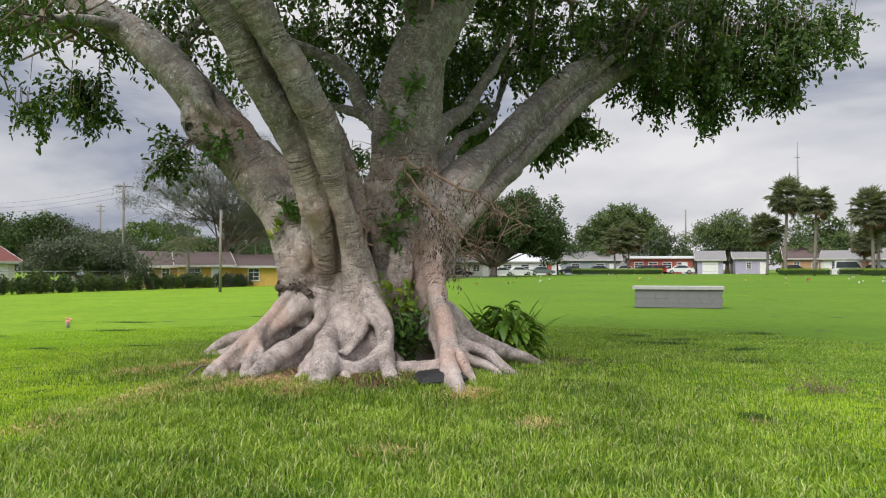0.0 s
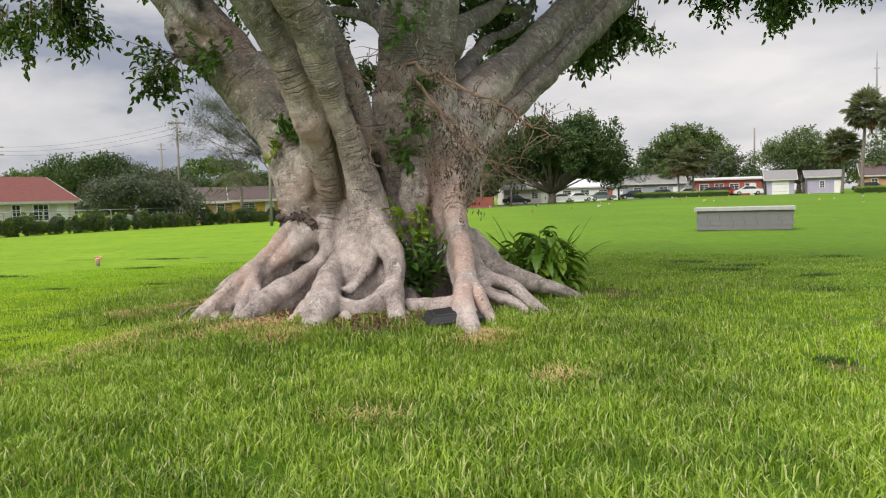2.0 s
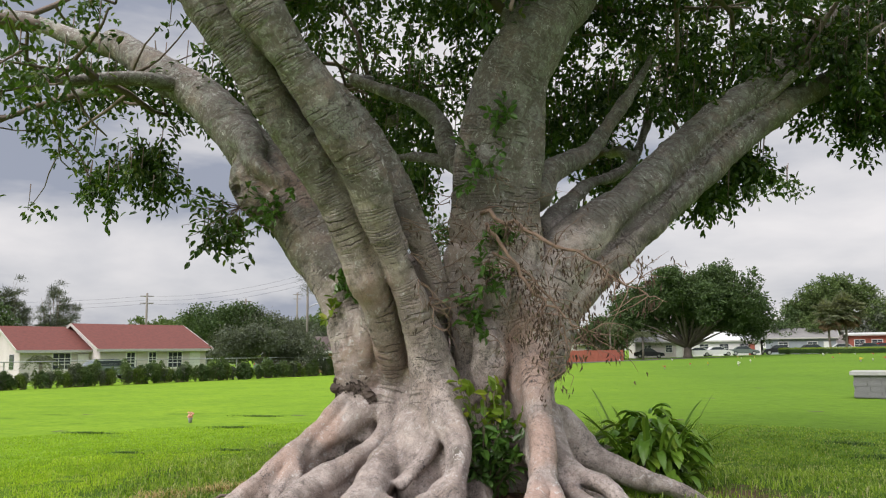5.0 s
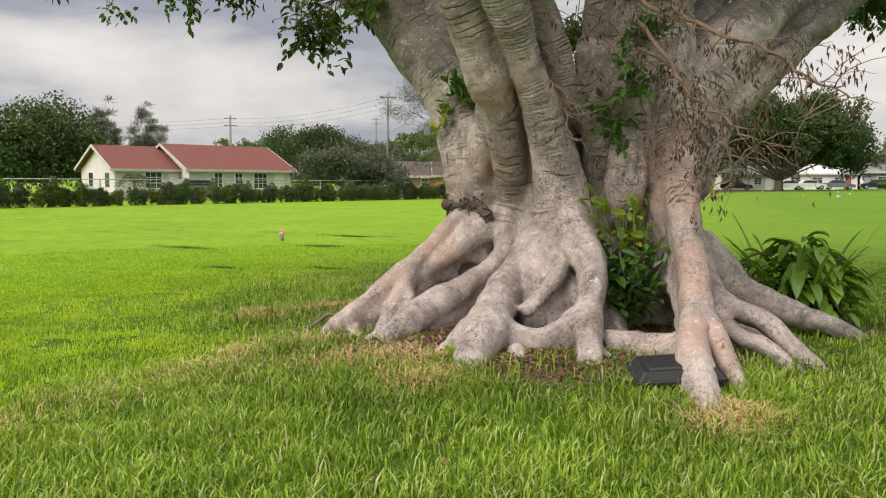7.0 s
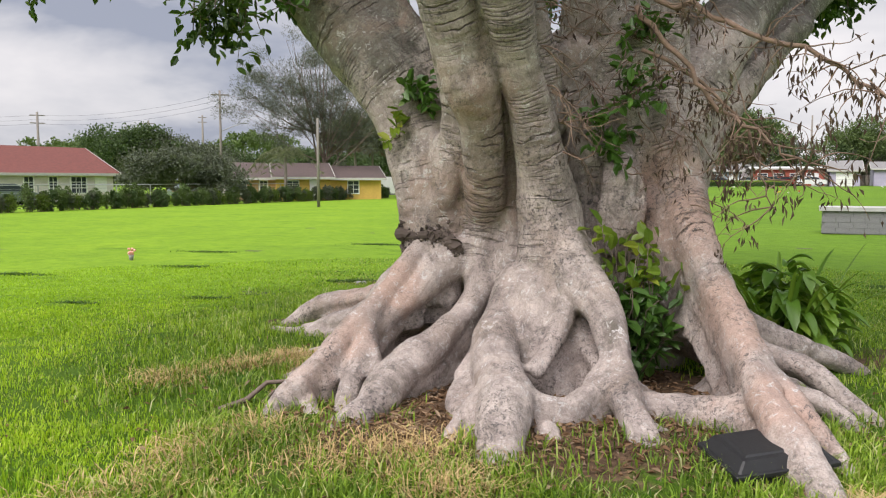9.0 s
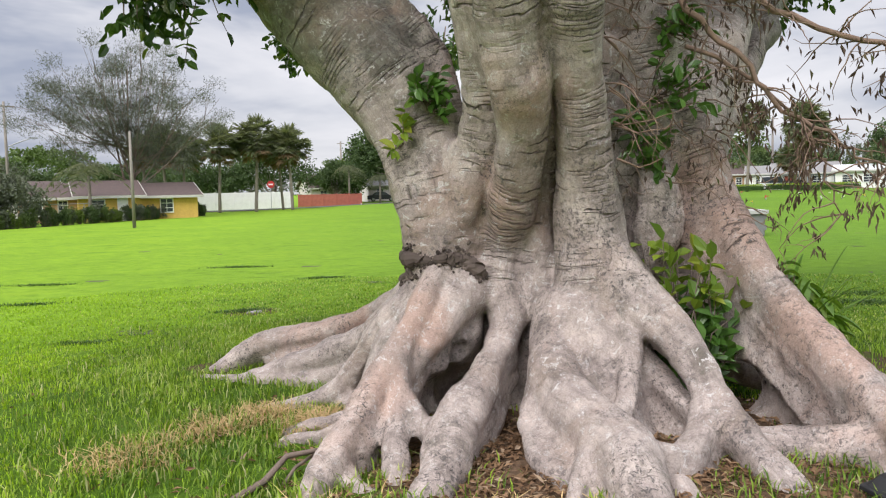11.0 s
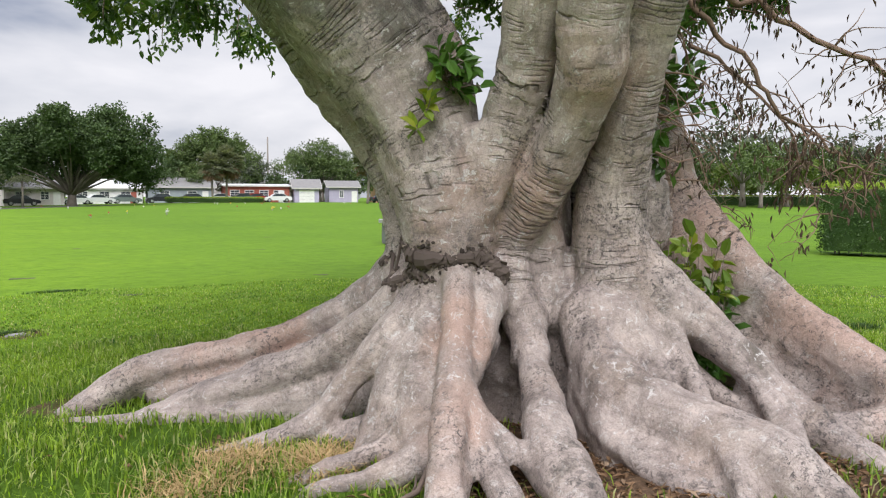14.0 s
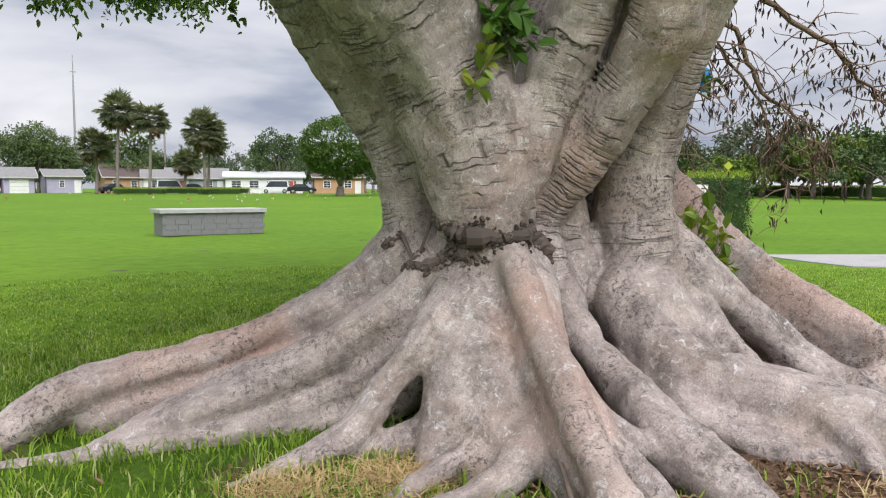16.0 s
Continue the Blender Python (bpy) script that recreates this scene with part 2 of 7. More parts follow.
def ground_material():
    m, n, l, b = mat_base("lawn_ground", 0.95)
    b.inputs["Specular IOR Level"].default_value = 0.1
    g = ramp(n, l, noise_tex(n, l, 0.35, 6, 0.62), [(0.32, (0.12, 0.215, 0.020)), (0.52, (0.16, 0.275, 0.022)), (0.72, (0.21, 0.32, 0.026))])
    f = ramp(n, l, noise_tex(n, l, 14, 4, 0.7), [(0.3, (0.09, 0.18, 0.01)), (0.7, (0.20, 0.335, 0.02))])
    col = mixc(n, l, 0.45, g, f)
    hollow = ramp(n, l, noise_tex(n, l, 0.9, 3, 0.5, (0.5, 1.4, 1), 0.3, (5, 3, 0)), [(0.60, (0, 0, 0)), (0.74, (0.6, 0.6, 0.6))])
    col = mixc(n, l, hollow, col, (0.05, 0.115, 0.012))
    co = n.new("ShaderNodeTexCoord")
    sep = n.new("ShaderNodeSeparateXYZ")
    l.new(co.outputs["Object"], sep.inputs[0])
    # lawn colour goes darker towards +x, broken up by noise
    x_tone = n.new("ShaderNodeMapRange")
    x_tone.inputs[1].default_value, x_tone.inputs[2].default_value = -10.0, 5.0
    l.new(sep.outputs["X"], x_tone.inputs[0])
    col = mixc(n, l, maths(n, l, "MULTIPLY", x_tone.outputs[0], maths(n, l, "ADD", noise_tex(n, l, 0.12, 4, 0.6), 0.3)), col, (0.085, 0.165, 0.017))
    tone = ramp(n, l, noise_tex(n, l, 2.6, 6, 0.7, (1.0, 1.3, 1), 0.4, (8, 2, 0)), [(0.34, (0.72, 0.76, 0.72)), (0.52, (1.05, 1.05, 1.05)), (0.68, (1.26, 1.22, 1.15))])
    col = mixc(n, l, 0.8, col, tone, "MULTIPLY")
    at = n.new("ShaderNodeAttribute")
    at.attribute_name = "soil"
    wob = n.new("ShaderNodeMath")
    wob.operation = "MULTIPLY_ADD"
    l.new(noise_tex(n, l, 7, 4, 0.6), wob.inputs[0])
    wob.inputs[1].default_value = 0.9
    l.new(at.outputs["Fac"], wob.inputs[2])
    mask = ramp(n, l, wob.outputs[0], [(0.70, (0, 0, 0)), (0.95, (1, 1, 1))])
    soil = ramp(n, l, noise_tex(n, l, 22, 5, 0.7), [(0.3, (0.05, 0.034, 0.022)), (0.55, (0.13, 0.085, 0.055)), (0.75, (0.24, 0.16, 0.10))])
    # darker green ground, seen in the gaps between the near blades
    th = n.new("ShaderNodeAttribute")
    th.attribute_name = "dark_gaps"
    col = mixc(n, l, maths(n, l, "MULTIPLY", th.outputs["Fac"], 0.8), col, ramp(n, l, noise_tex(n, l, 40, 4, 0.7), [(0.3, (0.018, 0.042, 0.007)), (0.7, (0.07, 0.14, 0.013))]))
    col = mixc(n, l, mask, col, soil)
    l.new(col, b.inputs["Base Color"])
    bump(n, l, b, noise_tex(n, l, 30, 4, 0.7), 0.8, 0.03)
    return m


M = {
    "bark": bark_material(),
    "ground": ground_material(),
    "grass": leafy("grass_blades", (0.15, 0.32, 0.024), (0.53, 0.72, 0.052), 0.55, 0.45, 0.2, (0.64, 0.60, 0.26)),
    "grass_rough": leafy("long_grass_blades", (0.040, 0.11, 0.014), (0.37, 0.54, 0.064), 0.45, 0.42, 0.3, (0.68, 0.62, 0.38)),
    "grass_far": leafy("distant_grass_blades", (0.20, 0.36, 0.025), (0.36, 0.54, 0.042), 0.6, 0.4, 0.15),
    # dark copy of the grass, for shade in dips that are not modelled
    "grass_dip_shade": leafy("dip_shade_blades", (0.022, 0.06, 0.014), (0.09, 0.17, 0.03), 0.5, 0.3, 0.3),
    "straw": leafy("dry_grass", (0.36, 0.24, 0.11), (0.66, 0.50, 0.26), 0.8, 0.15, 0.2),
    "litter": leafy("leaf_litter", (0.10, 0.055, 0.03), (0.30, 0.19, 0.11), 0.8, 0.05, 0.2, (0.42, 0.33, 0.24)),
    "ficus_leaf": leafy("ficus_leaves", (0.022, 0.054, 0.014), (0.085, 0.16, 0.034), 0.36, 0.40, 0.5, (0.18, 0.23, 0.05)),
    "sprout_leaf": leafy("sprout_leaves", (0.08, 0.17, 0.02), (0.24, 0.34, 0.035), 0.35, 0.35, 0.5, (0.40, 0.42, 0.05)),
    "bush_leaf": leafy("bush_leaves", (0.04, 0.11, 0.02), (0.11, 0.23, 0.04), 0.3, 0.25, 0.5),
    "paddle_leaf": leafy("paddle_leaves", (0.080, 0.192, 0.024), (0.202, 0.346, 0.043), 0.32, 0.3, 0.5, (0.26, 0.36, 0.05)),
    "dry_leaf": leafy("withered_leaves", (0.05, 0.035, 0.03), (0.135, 0.092, 0.068), 0.8, 0.1, 0.2, (0.12, 0.14, 0.05)),
    "dead_twig": plain("dead_twig_bark", (0.30, 0.20, 0.145), (0.15, 0.105, 0.08), 14, 0.9, bumps=0.4),
    "twig": plain("twig_bark", (0.20, 0.15, 0.12), (0.11, 0.085, 0.07), 20, 0.85, bumps=0.4),
    "far_dark": leafy("far_foliage_dark", (0.040, 0.072, 0.030), (0.095, 0.145, 0.055), 0.6, 0.2, 0.2),
    "far_mid": leafy("far_foliage", (0.065, 0.105, 0.038), (0.135, 0.19, 0.065), 0.6, 0.2, 0.2),
    "far_grey": leafy("far_foliage_grey", (0.07, 0.088, 0.062), (0.145, 0.165, 0.12), 0.7, 0.2, 0.2),
    "far_light": leafy("far_foliage_light", (0.075, 0.125, 0.025), (0.16, 0.22, 0.05), 0.6, 0.25, 0.2),
    "round_leaf": leafy("clipped_tree_leaves", (0.035, 0.085, 0.015), (0.10, 0.165, 0.025), 0.5, 0.2, 0.3),
    "casuarina": leafy("needle_foliage", (0.08, 0.092, 0.078), (0.16, 0.175, 0.14), 0.8, 0.2, 0.1),
    "palm": leafy("palm_fronds", (0.09, 0.11, 0.065), (0.21, 0.235, 0.14), 0.5, 0.4, 0.4),
    "palm_dead": leafy("dead_fronds", (0.13, 0.085, 0.05), (0.24, 0.17, 0.10), 0.8, 0.1, 0.2),
    "trunk_grey": plain("grey_tree_bark", (0.24, 0.21, 0.18), (0.14, 0.12, 0.10), 3, 0.9, bumps=0.4),
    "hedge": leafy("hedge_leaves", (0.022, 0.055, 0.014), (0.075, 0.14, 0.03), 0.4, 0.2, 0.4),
    "hedge_top": leafy("hedge_top_leaves", (0.16, 0.26, 0.025), (0.30, 0.40, 0.05), 0.5, 0.3, 0.3),
    "concrete": plain("weathered_concrete", (0.36, 0.35, 0.34), (0.23, 0.225, 0.22), 1.8, 0.9, bumps=0.4),
    "granite": plain("grey_granite", (0.20, 0.20, 0.205), (0.13, 0.13, 0.14), 30, 0.6, bumps=0.1),
    "cap": plain("pale_cap_stone", (0.40, 0.40, 0.39), (0.31, 0.31, 0.31), 5, 0.7, bumps=0.1),
    "white": plain("white_paint", (0.78, 0.78, 0.77), (0.68, 0.68, 0.67), 2, 0.6),
    "trim": plain("aged_white_trim", (0.50, 0.49, 0.46), (0.42, 0.41, 0.39), 2, 0.7),
    "stucco": plain("pale_stucco", (0.66, 0.60, 0.61), (0.56, 0.51, 0.52), 1.2, 0.9, bumps=0.2),
    "stucco_yellow": plain("yellow_stucco", (0.66, 0.43, 0.11), (0.55, 0.35, 0.09), 1.2, 0.9),
    "stucco_lilac": plain("lilac_stucco", (0.42, 0.39, 0.52), (0.35, 0.33, 0.45), 1.2, 0.9),
    "stucco_tan": plain("tan_stucco", (0.50, 0.30, 0.17), (0.38, 0.23, 0.14), 1.2, 0.9),
    "stucco_blue": plain("grey_blue_stucco", (0.33, 0.37, 0.41), (0.26, 0.29, 0.33), 1.2, 0.9),
    "brick": plain("red_brick_paint", (0.40, 0.12, 0.085), (0.28, 0.085, 0.06), 2.5, 0.9),
    "roof_red": plain("red_shingle", (0.165, 0.048, 0.036), (0.10, 0.03, 0.025), 3.5, 0.9, bumps=0.3, stretch=(1, 1, 4)),
    "roof_brown": plain("brown_shingle", (0.095, 0.066, 0.06), (0.065, 0.048, 0.046), 3.5, 0.9, bumps=0.3),
    "roof_grey": plain("grey_shingle", (0.22, 0.215, 0.21), (0.15, 0.15, 0.15), 3.5, 0.9),
    "roof_white": plain("white_roof", (0.50, 0.52, 0.51), (0.42, 0.44, 0.44), 2.0, 0.7),
    # dark green on the lawn plates, to read as shaded dents
    "bronze": plain("dent_shade_plate", (0.07, 0.085, 0.03), (0.04, 0.05, 0.02), 12, 0.95, bumps=0.4),
    "dark": plain("dark_plastic", (0.018, 0.019, 0.021), (0.012, 0.012, 0.014), 20, 0.55, bumps=0.2),
    "steel": plain("galvanised_steel", (0.42, 0.43, 0.44), (0.33, 0.34, 0.35), 8, 0.45, 0.8),
    "wood_pole": plain("grey_timber_pole", (0.25, 0.225, 0.20), (0.17, 0.155, 0.14), 4, 0.9, stretch=(4, 4, 0.5)),
    "asphalt": plain("asphalt", (0.075, 0.075, 0.078), (0.05, 0.05, 0.052), 3, 0.9),
    "paving": plain("pale_paving", (0.34, 0.33, 0.32), (0.26, 0.255, 0.25), 2, 0.9, bumps=0.2),
    "red": plain("red_cloth", (0.55, 0.03, 0.06), (0.45, 0.02, 0.05), 4, 0.8),
    "cloth_white": plain("white_cloth", (0.75, 0.74, 0.74), (0.66, 0.65, 0.66), 4, 0.8),
    "cloth_blue": plain("blue_cloth", (0.02, 0.20, 0.38), (0.015, 0.14, 0.30), 4, 0.8),
    "gold": plain("ochre_cloth", (0.50, 0.34, 0.10), (0.40, 0.25, 0.08), 9, 0.8),
    "pink": plain("pink_flowers", (0.75, 0.22, 0.20), (0.80, 0.55, 0.42), 40, 0.7),
    "yellow": plain("yellow_flowers", (0.75, 0.55, 0.06), (0.65, 0.40, 0.05), 30, 0.7),
    "sign_red": plain("red_sign", (0.55, 0.04, 0.04), (0.48, 0.03, 0.03), 4, 0.5),
    "sign_yellow": plain("lime_yellow_sign", (0.40, 0.44, 0.04), (0.34, 0.38, 0.04), 4, 0.5),
    "car_white": plain("white_car_paint", (0.70, 0.71, 0.72), (0.66, 0.67, 0.68), 2, 0.25),
    "car_grey": plain("grey_green_car_paint", (0.20, 0.24, 0.24), (0.17, 0.21, 0.21), 2, 0.25, 0.4),
    "car_dark": plain("dark_car_paint", (0.022, 0.024, 0.03), (0.018, 0.02, 0.024), 2, 0.25),
    "car_red": plain("red_car_paint", (0.35, 0.03, 0.03), (0.3, 0.025, 0.025), 2, 0.25),
    "glass": plain("dark_window_glass", (0.05, 0.06, 0.075), (0.035, 0.04, 0.05), 2, 0.08),
    "rubber": plain("tyre_rubber", (0.02, 0.02, 0.02), (0.014, 0.014, 0.014), 20, 0.9),
}

# ---- helpers for meshes ----
rng = np.random.default_rng(11)
TREE = np.array((-1.0, 11.4))


def terrain(x, y):
    """Height of the lawn: a low mound round the big tree and a slow rise towards the far houses."""
    x, y = np.asarray(x, float), np.asarray(y, float)
    r2 = ((x - TREE[0]) / 3.9) ** 2 + ((y - TREE[1]) / 3.9) ** 2
    d, az = np.hypot(x, y), np.degrees(np.arctan2(x, y))
    s = np.clip((d - 18) / 90, 0, 1)
    w = np.clip((az + 8) / 22, 0, 1) * np.clip((120 - az) / 60, 0, 1)
    und = 0.02 * np.sin(x * 1.3 + 0.6 * y) * np.sin(y * 0.9 - 0.5 * x + 1)
    foot = 0.085 * np.exp(-((x + 0.9) / 2.3) ** 4 - ((y - 9.1) / 1.0) ** 2)
    return 0.17 * np.exp(-r2 ** 1.3) + foot + 0.75 * s * s * (3 - 2 * s) * w + und


def tz(x, y):
    return float(terrain(x, y))


class Buf:
    """Vertices and faces of one mesh in the making."""

    def __init__(self):
        self.v, self.f, self.mi = [], [], []
        self.slot = 0

    def add(self, verts, faces):
        o = len(self.v)
        self.v.extend(tuple(map(float, p)) for p in verts)
        self.f.extend([tuple(int(i) + o for i in f) for f in faces])
        self.mi.extend([self.slot] * len(faces))
        return self

    def box(self, c, s, rz=0.0, taper=1.0):
        """A box of size s round c, its long upright edges cut, turned by rz degrees; taper narrows its top."""
        b = min(0.012, 0.2 * min(s))
        x, y, z = s[0] / 2, s[1] / 2, s[2] / 2
        ring = [(x - b, y), (x, y - b), (x, -y + b), (x - b, -y), (-x + b, -y), (-x, -y + b), (-x, y - b), (-x + b, y)]
        ca, sa = math.cos(radians(rz)), math.sin(radians(rz))
        vs = []
        for zz, k in ((-z, 1.0), (z - b, taper), (z, taper * (1 - b / max(x, y)))):
            vs += [(c[0] + k * (px * ca - py * sa), c[1] + k * (px * sa + py * ca), c[2] + zz) for px, py in ring]
        fs = [tuple(range(7, -1, -1)), tuple(range(16, 24))]
        for r in range(2):
            fs += [(r * 8 + (i + 1) % 8, r * 8 + i, (r + 1) * 8 + i, (r + 1) * 8 + (i + 1) % 8)[::-1] for i in range(8)]
        fs = [f[::-1] for f in fs[2:]] + [tuple(range(0, 8)), tuple(range(23, 15, -1))]
        return self.add(vs, fs)

    def prism(self, poly, depth, m=None):
        """A polygon of (x, z) drawn out along y from -depth/2 to depth/2, then moved by m."""
        k = len(poly)
        vs = [(x, -depth / 2, z) for x, z in poly] + [(x, depth / 2, z) for x, z in poly]
        fs = [tuple(range(k)), tuple(range(2 * k - 1, k - 1, -1))] + [((i + 1) % k, i, k + i, k + (i + 1) % k) for i in range(k)]
        if m is not None:
            vs = [tuple(m @ Vector(v)) for v in vs]
        return self.add(vs, fs)

    def tube(self, pts, seg=8):
        """A round tapered tube along (x, y, z, r) points, closed at both ends."""
        pts = np.asarray(pts, float)
        p, r = pts[:, :3], pts[:, 3]
        tan = np.gradient(p, axis=0)
        tan /= np.linalg.norm(tan, axis=1)[:, None] + 1e-9
        ref = np.array((0.31, 0.95, 0.02)) if abs(tan[:, 2]).mean() > 0.6 else np.array((0.02, 0.05, 1.0))
        a = np.cross(tan, ref)
        a /= np.linalg.norm(a, axis=1)[:, None] + 1e-9
        b = np.cross(tan, a)
        ang = np.linspace(0, 2 * np.pi, seg, endpoint=False)
        ring = p[:, None] + r[:, None, None] * (np.cos(ang)[None, :, None] * a[:, None] + np.sin(ang)[None, :, None] * b[:, None])
        k = len(p)
        fs = [(i * seg + j, i * seg + (j + 1) % seg, (i + 1) * seg + (j + 1) % seg, (i + 1) * seg + j) for i in range(k - 1) for j in range(seg)]
        fs += [tuple(range(seg - 1, -1, -1)), tuple(range((k - 1) * seg, k * seg))]
        return self.add(ring.reshape(-1, 3), fs)

    def mesh(self, name, mats, smooth=False):
        me = bpy.data.meshes.new(name)
        me.from_pydata(self.v, [], self.f)
        for m in (mats if isinstance(mats, (list, tuple)) else [mats]):
            me.materials.append(m)
        if len(me.materials) > 1:
            me.polygons.foreach_set("material_index", self.mi)
        me.polygons.foreach_set("use_smooth", [smooth] * len(self.f))
        me.update()
        return me


def array_mesh(name, verts, faces, mat, smooth=False):
    """A mesh from arrays: verts n x 3, faces m x 3 or m x 4."""
    me = bpy.data.meshes.new(name)
    k = faces.shape[1]
    me.vertices.add(len(verts))
    me.vertices.foreach_set("co", np.ascontiguousarray(verts, np.float32).ravel())
    me.loops.add(faces.size)
    me.loops.foreach_set("vertex_index", np.ascontiguousarray(faces, np.int32).ravel())
    me.polygons.add(len(faces))
    me.polygons.foreach_set("loop_start", np.arange(0, faces.size, k, dtype=np.int32))
    me.polygons.foreach_set("use_smooth", np.full(len(faces), smooth))
    me.materials.append(mat)
    me.update(calc_edges=True)
    return me


def part(name, data, material, parent, label="", smooth=False):
    """One mesh under a thing or under a part."""
    me = data.mesh(name, material, smooth) if isinstance(data, Buf) else data
    ob = new(name, me)
    ob.parent = parent
    if label:
        tagged(ob, label)
    return ob


def thing(name, at=(0, 0, 0), rz=0.0, label="", category="", group="", kind=""):
    ob = new(name)
    ob.empty_display_size = 0.2
    ob.matrix_basis = pose(*at, 0, 0, rz)
    return tagged(ob, label, category, group, kind)


def spline(pts, per=6):
    """Catmull-Rom through (x, y, z, r) points."""
    p = np.asarray(pts, float)
    q = np.vstack([2 * p[0] - p[1], p, 2 * p[-1] - p[-2]])
    out = []
    for i in range(1, len(q) - 2):
        t = np.linspace(0, 1, per, endpoint=False)[:, None]
        a, b, c, d = q[i - 1], q[i], q[i + 1], q[i + 2]
        out.append(0.5 * (2 * b + (c - a) * t + (2 * a - 5 * b + 4 * c - d) * t ** 2 + (3 * b - a - 3 * c + d) * t ** 3))
    return np.vstack(out + [p[-1:]])


def unit(v):
    return v / (np.linalg.norm(v, axis=-1, keepdims=True) + 1e-9)


def oval_leaves(base, out, length, width, fold=0.15, r=rng):
    """Rounded leaves with a short point: six vertices and four triangles each."""
    n = len(base)
    out = unit(out)
    side = unit(np.cross(out, unit(r.normal(size=(n, 3)) * 0.6 + np.array((0, 0, 1.0)))))
    nor = np.cross(side, out)
    L, W = np.broadcast_to(length, n)[:, None], np.broadcast_to(width, n)[:, None]
    a, c = base + out * L * 0.28 + nor * W * fold, base + out * L * 0.70 + nor * W * fold
    v = np.stack([base, a + side * W * 0.46, c + side * W * 0.42, base + out * L - nor * L * 0.08, c - side * W * 0.42, a - side * W * 0.46], 1)
    o = (np.arange(n) * 6)[:, None]
    f = np.concatenate([o + np.array([q]) for q in ([0, 1, 2], [0, 2, 3], [0, 3, 4], [0, 4, 5])])
    return v.reshape(-1, 3), f


def leaf_arrays(base, out, length, width, up=None, fold=0.25, r=rng):
    """Folded pointed leaves: at base, along out; four vertices and two triangles each."""
    n = len(base)
    out = unit(out)
    side = unit(np.cross(out, unit(r.normal(size=(n, 3)) * 0.6 + (np.array((0, 0, 1.0)) if up is None else up))))
    nor = np.cross(side, out)
    L, W = np.broadcast_to(length, n)[:, None], np.broadcast_to(width, n)[:, None]
    mid = base + out * L * 0.45 + nor * W * fold
    v = np.stack([base, mid + side * W / 2, base + out * L, mid - side * W / 2], 1)
    v[:, 2] -= nor * L * 0.10
    o = (np.arange(n) * 4)[:, None]
    f = np.concatenate([o + np.array([[0, 1, 2]]), o + np.array([[0, 2, 3]])])
    return v.reshape(-1, 3), f


def blend_mesh(name, tubes, mat, lo, hi, h=0.03, k=0.05, holes=(), after=(), last=()):
    """Melts many tapered tubes into one skin: a smooth union on a grid, then a net of quads round its zero level."""
    lo, hi = np.array(lo, float), np.array(hi, float)
    dim = np.ceil((hi - lo) / h).astype(int) + 1
    acc = np.zeros(dim, np.float32)
    ax = [lo[i] + h * np.arange(dim[i]) for i in range(3)]

    def melt(tube):
        s = spline(tube, 5)
        pad = s[:, 3].max() + 4.5 * k
        i0 = np.maximum(((s[:, :3].min(0) - pad - lo) / h).astype(int), 0)
        i1 = np.minimum(((s[:, :3].max(0) + pad - lo) / h).astype(int) + 2, dim)
        if (i1 <= i0).any():
            return
        D = np.full(i1 - i0, 9.0, np.float32)
        for a, b in zip(s[:-1], s[1:]):
            q = max(a[3], b[3]) + 4.5 * k
            j0 = np.maximum(((np.minimum(a, b)[:3] - q - lo) / h).astype(int), i0)
            j1 = np.minimum(((np.maximum(a, b)[:3] + q - lo) / h).astype(int) + 2, i1)
            if (j1 <= j0).any():
                continue
            X, Y, Z = (ax[i][j0[i]:j1[i]].reshape([-1 if c == i else 1 for c in range(3)]) for i in range(3))
            e = b[:3] - a[:3]
            t = np.clip(((X - a[0]) * e[0] + (Y - a[1]) * e[1] + (Z - a[2]) * e[2]) / (e @ e + 1e-9), 0, 1)
            d = np.sqrt((X - a[0] - t * e[0]) ** 2 + (Y - a[1] - t * e[1]) ** 2 + (Z - a[2] - t * e[2]) ** 2) - (a[3] + t * (b[3] - a[3]))
            sl = tuple(slice(j0[i] - i0[i], j1[i] - i0[i]) for i in range(3))
            np.minimum(D[sl], d, out=D[sl])
        sl = tuple(slice(i0[i], i1[i]) for i in range(3))
        acc[sl] += np.exp(np.clip(-D / k, -30, 12))

    for tube in tubes:
        melt(tube)
    f = -k * np.log(acc + 1e-7)

    def carve(f, x, y, z, r):
        c = np.array((x, y, z))
        i0, i1 = np.maximum(((c - r - 0.1 - lo) / h).astype(int), 0), np.minimum(((c + r + 0.1 - lo) / h).astype(int) + 2, dim)
        X, Y, Z = (ax[i][i0[i]:i1[i]].reshape([-1 if q == i else 1 for q in range(3)]) for i in range(3))
        sl = tuple(slice(i0[i], i1[i]) for i in range(3))
        f[sl] = np.maximum(f[sl], r - np.sqrt((X - x) ** 2 + (Y - y) ** 2 + (Z - z) ** 2))

    for q in holes:
        carve(f, *q)
    if len(after):
        acc[:] = np.exp(np.clip(-f / k, -30, 12))
        for tube in after:
            melt(tube)
        f = -k * np.log(acc + 1e-7)
    for q in last:
        carve(f, *q)
    ins = f < 0
    c = ins[:-1, :-1, :-1].astype(np.int8)
    tot = np.zeros_like(c)
    for dx in (0, 1):
        for dy in (0, 1):
            for dz in (0, 1):
                tot += ins[dx:dim[0] - 1 + dx, dy:dim[1] - 1 + dy, dz:dim[2] - 1 + dz]
    cells = np.argwhere((tot > 0) & (tot < 8))
    idx = np.full(tot.shape, -1, np.int32)
    idx[tuple(cells.T)] = np.arange(len(cells))
    sm, cnt = np.zeros((len(cells), 3)), np.zeros(len(cells))
    corners = [(dx, dy, dz) for dx in (0, 1) for dy in (0, 1) for dz in (0, 1)]
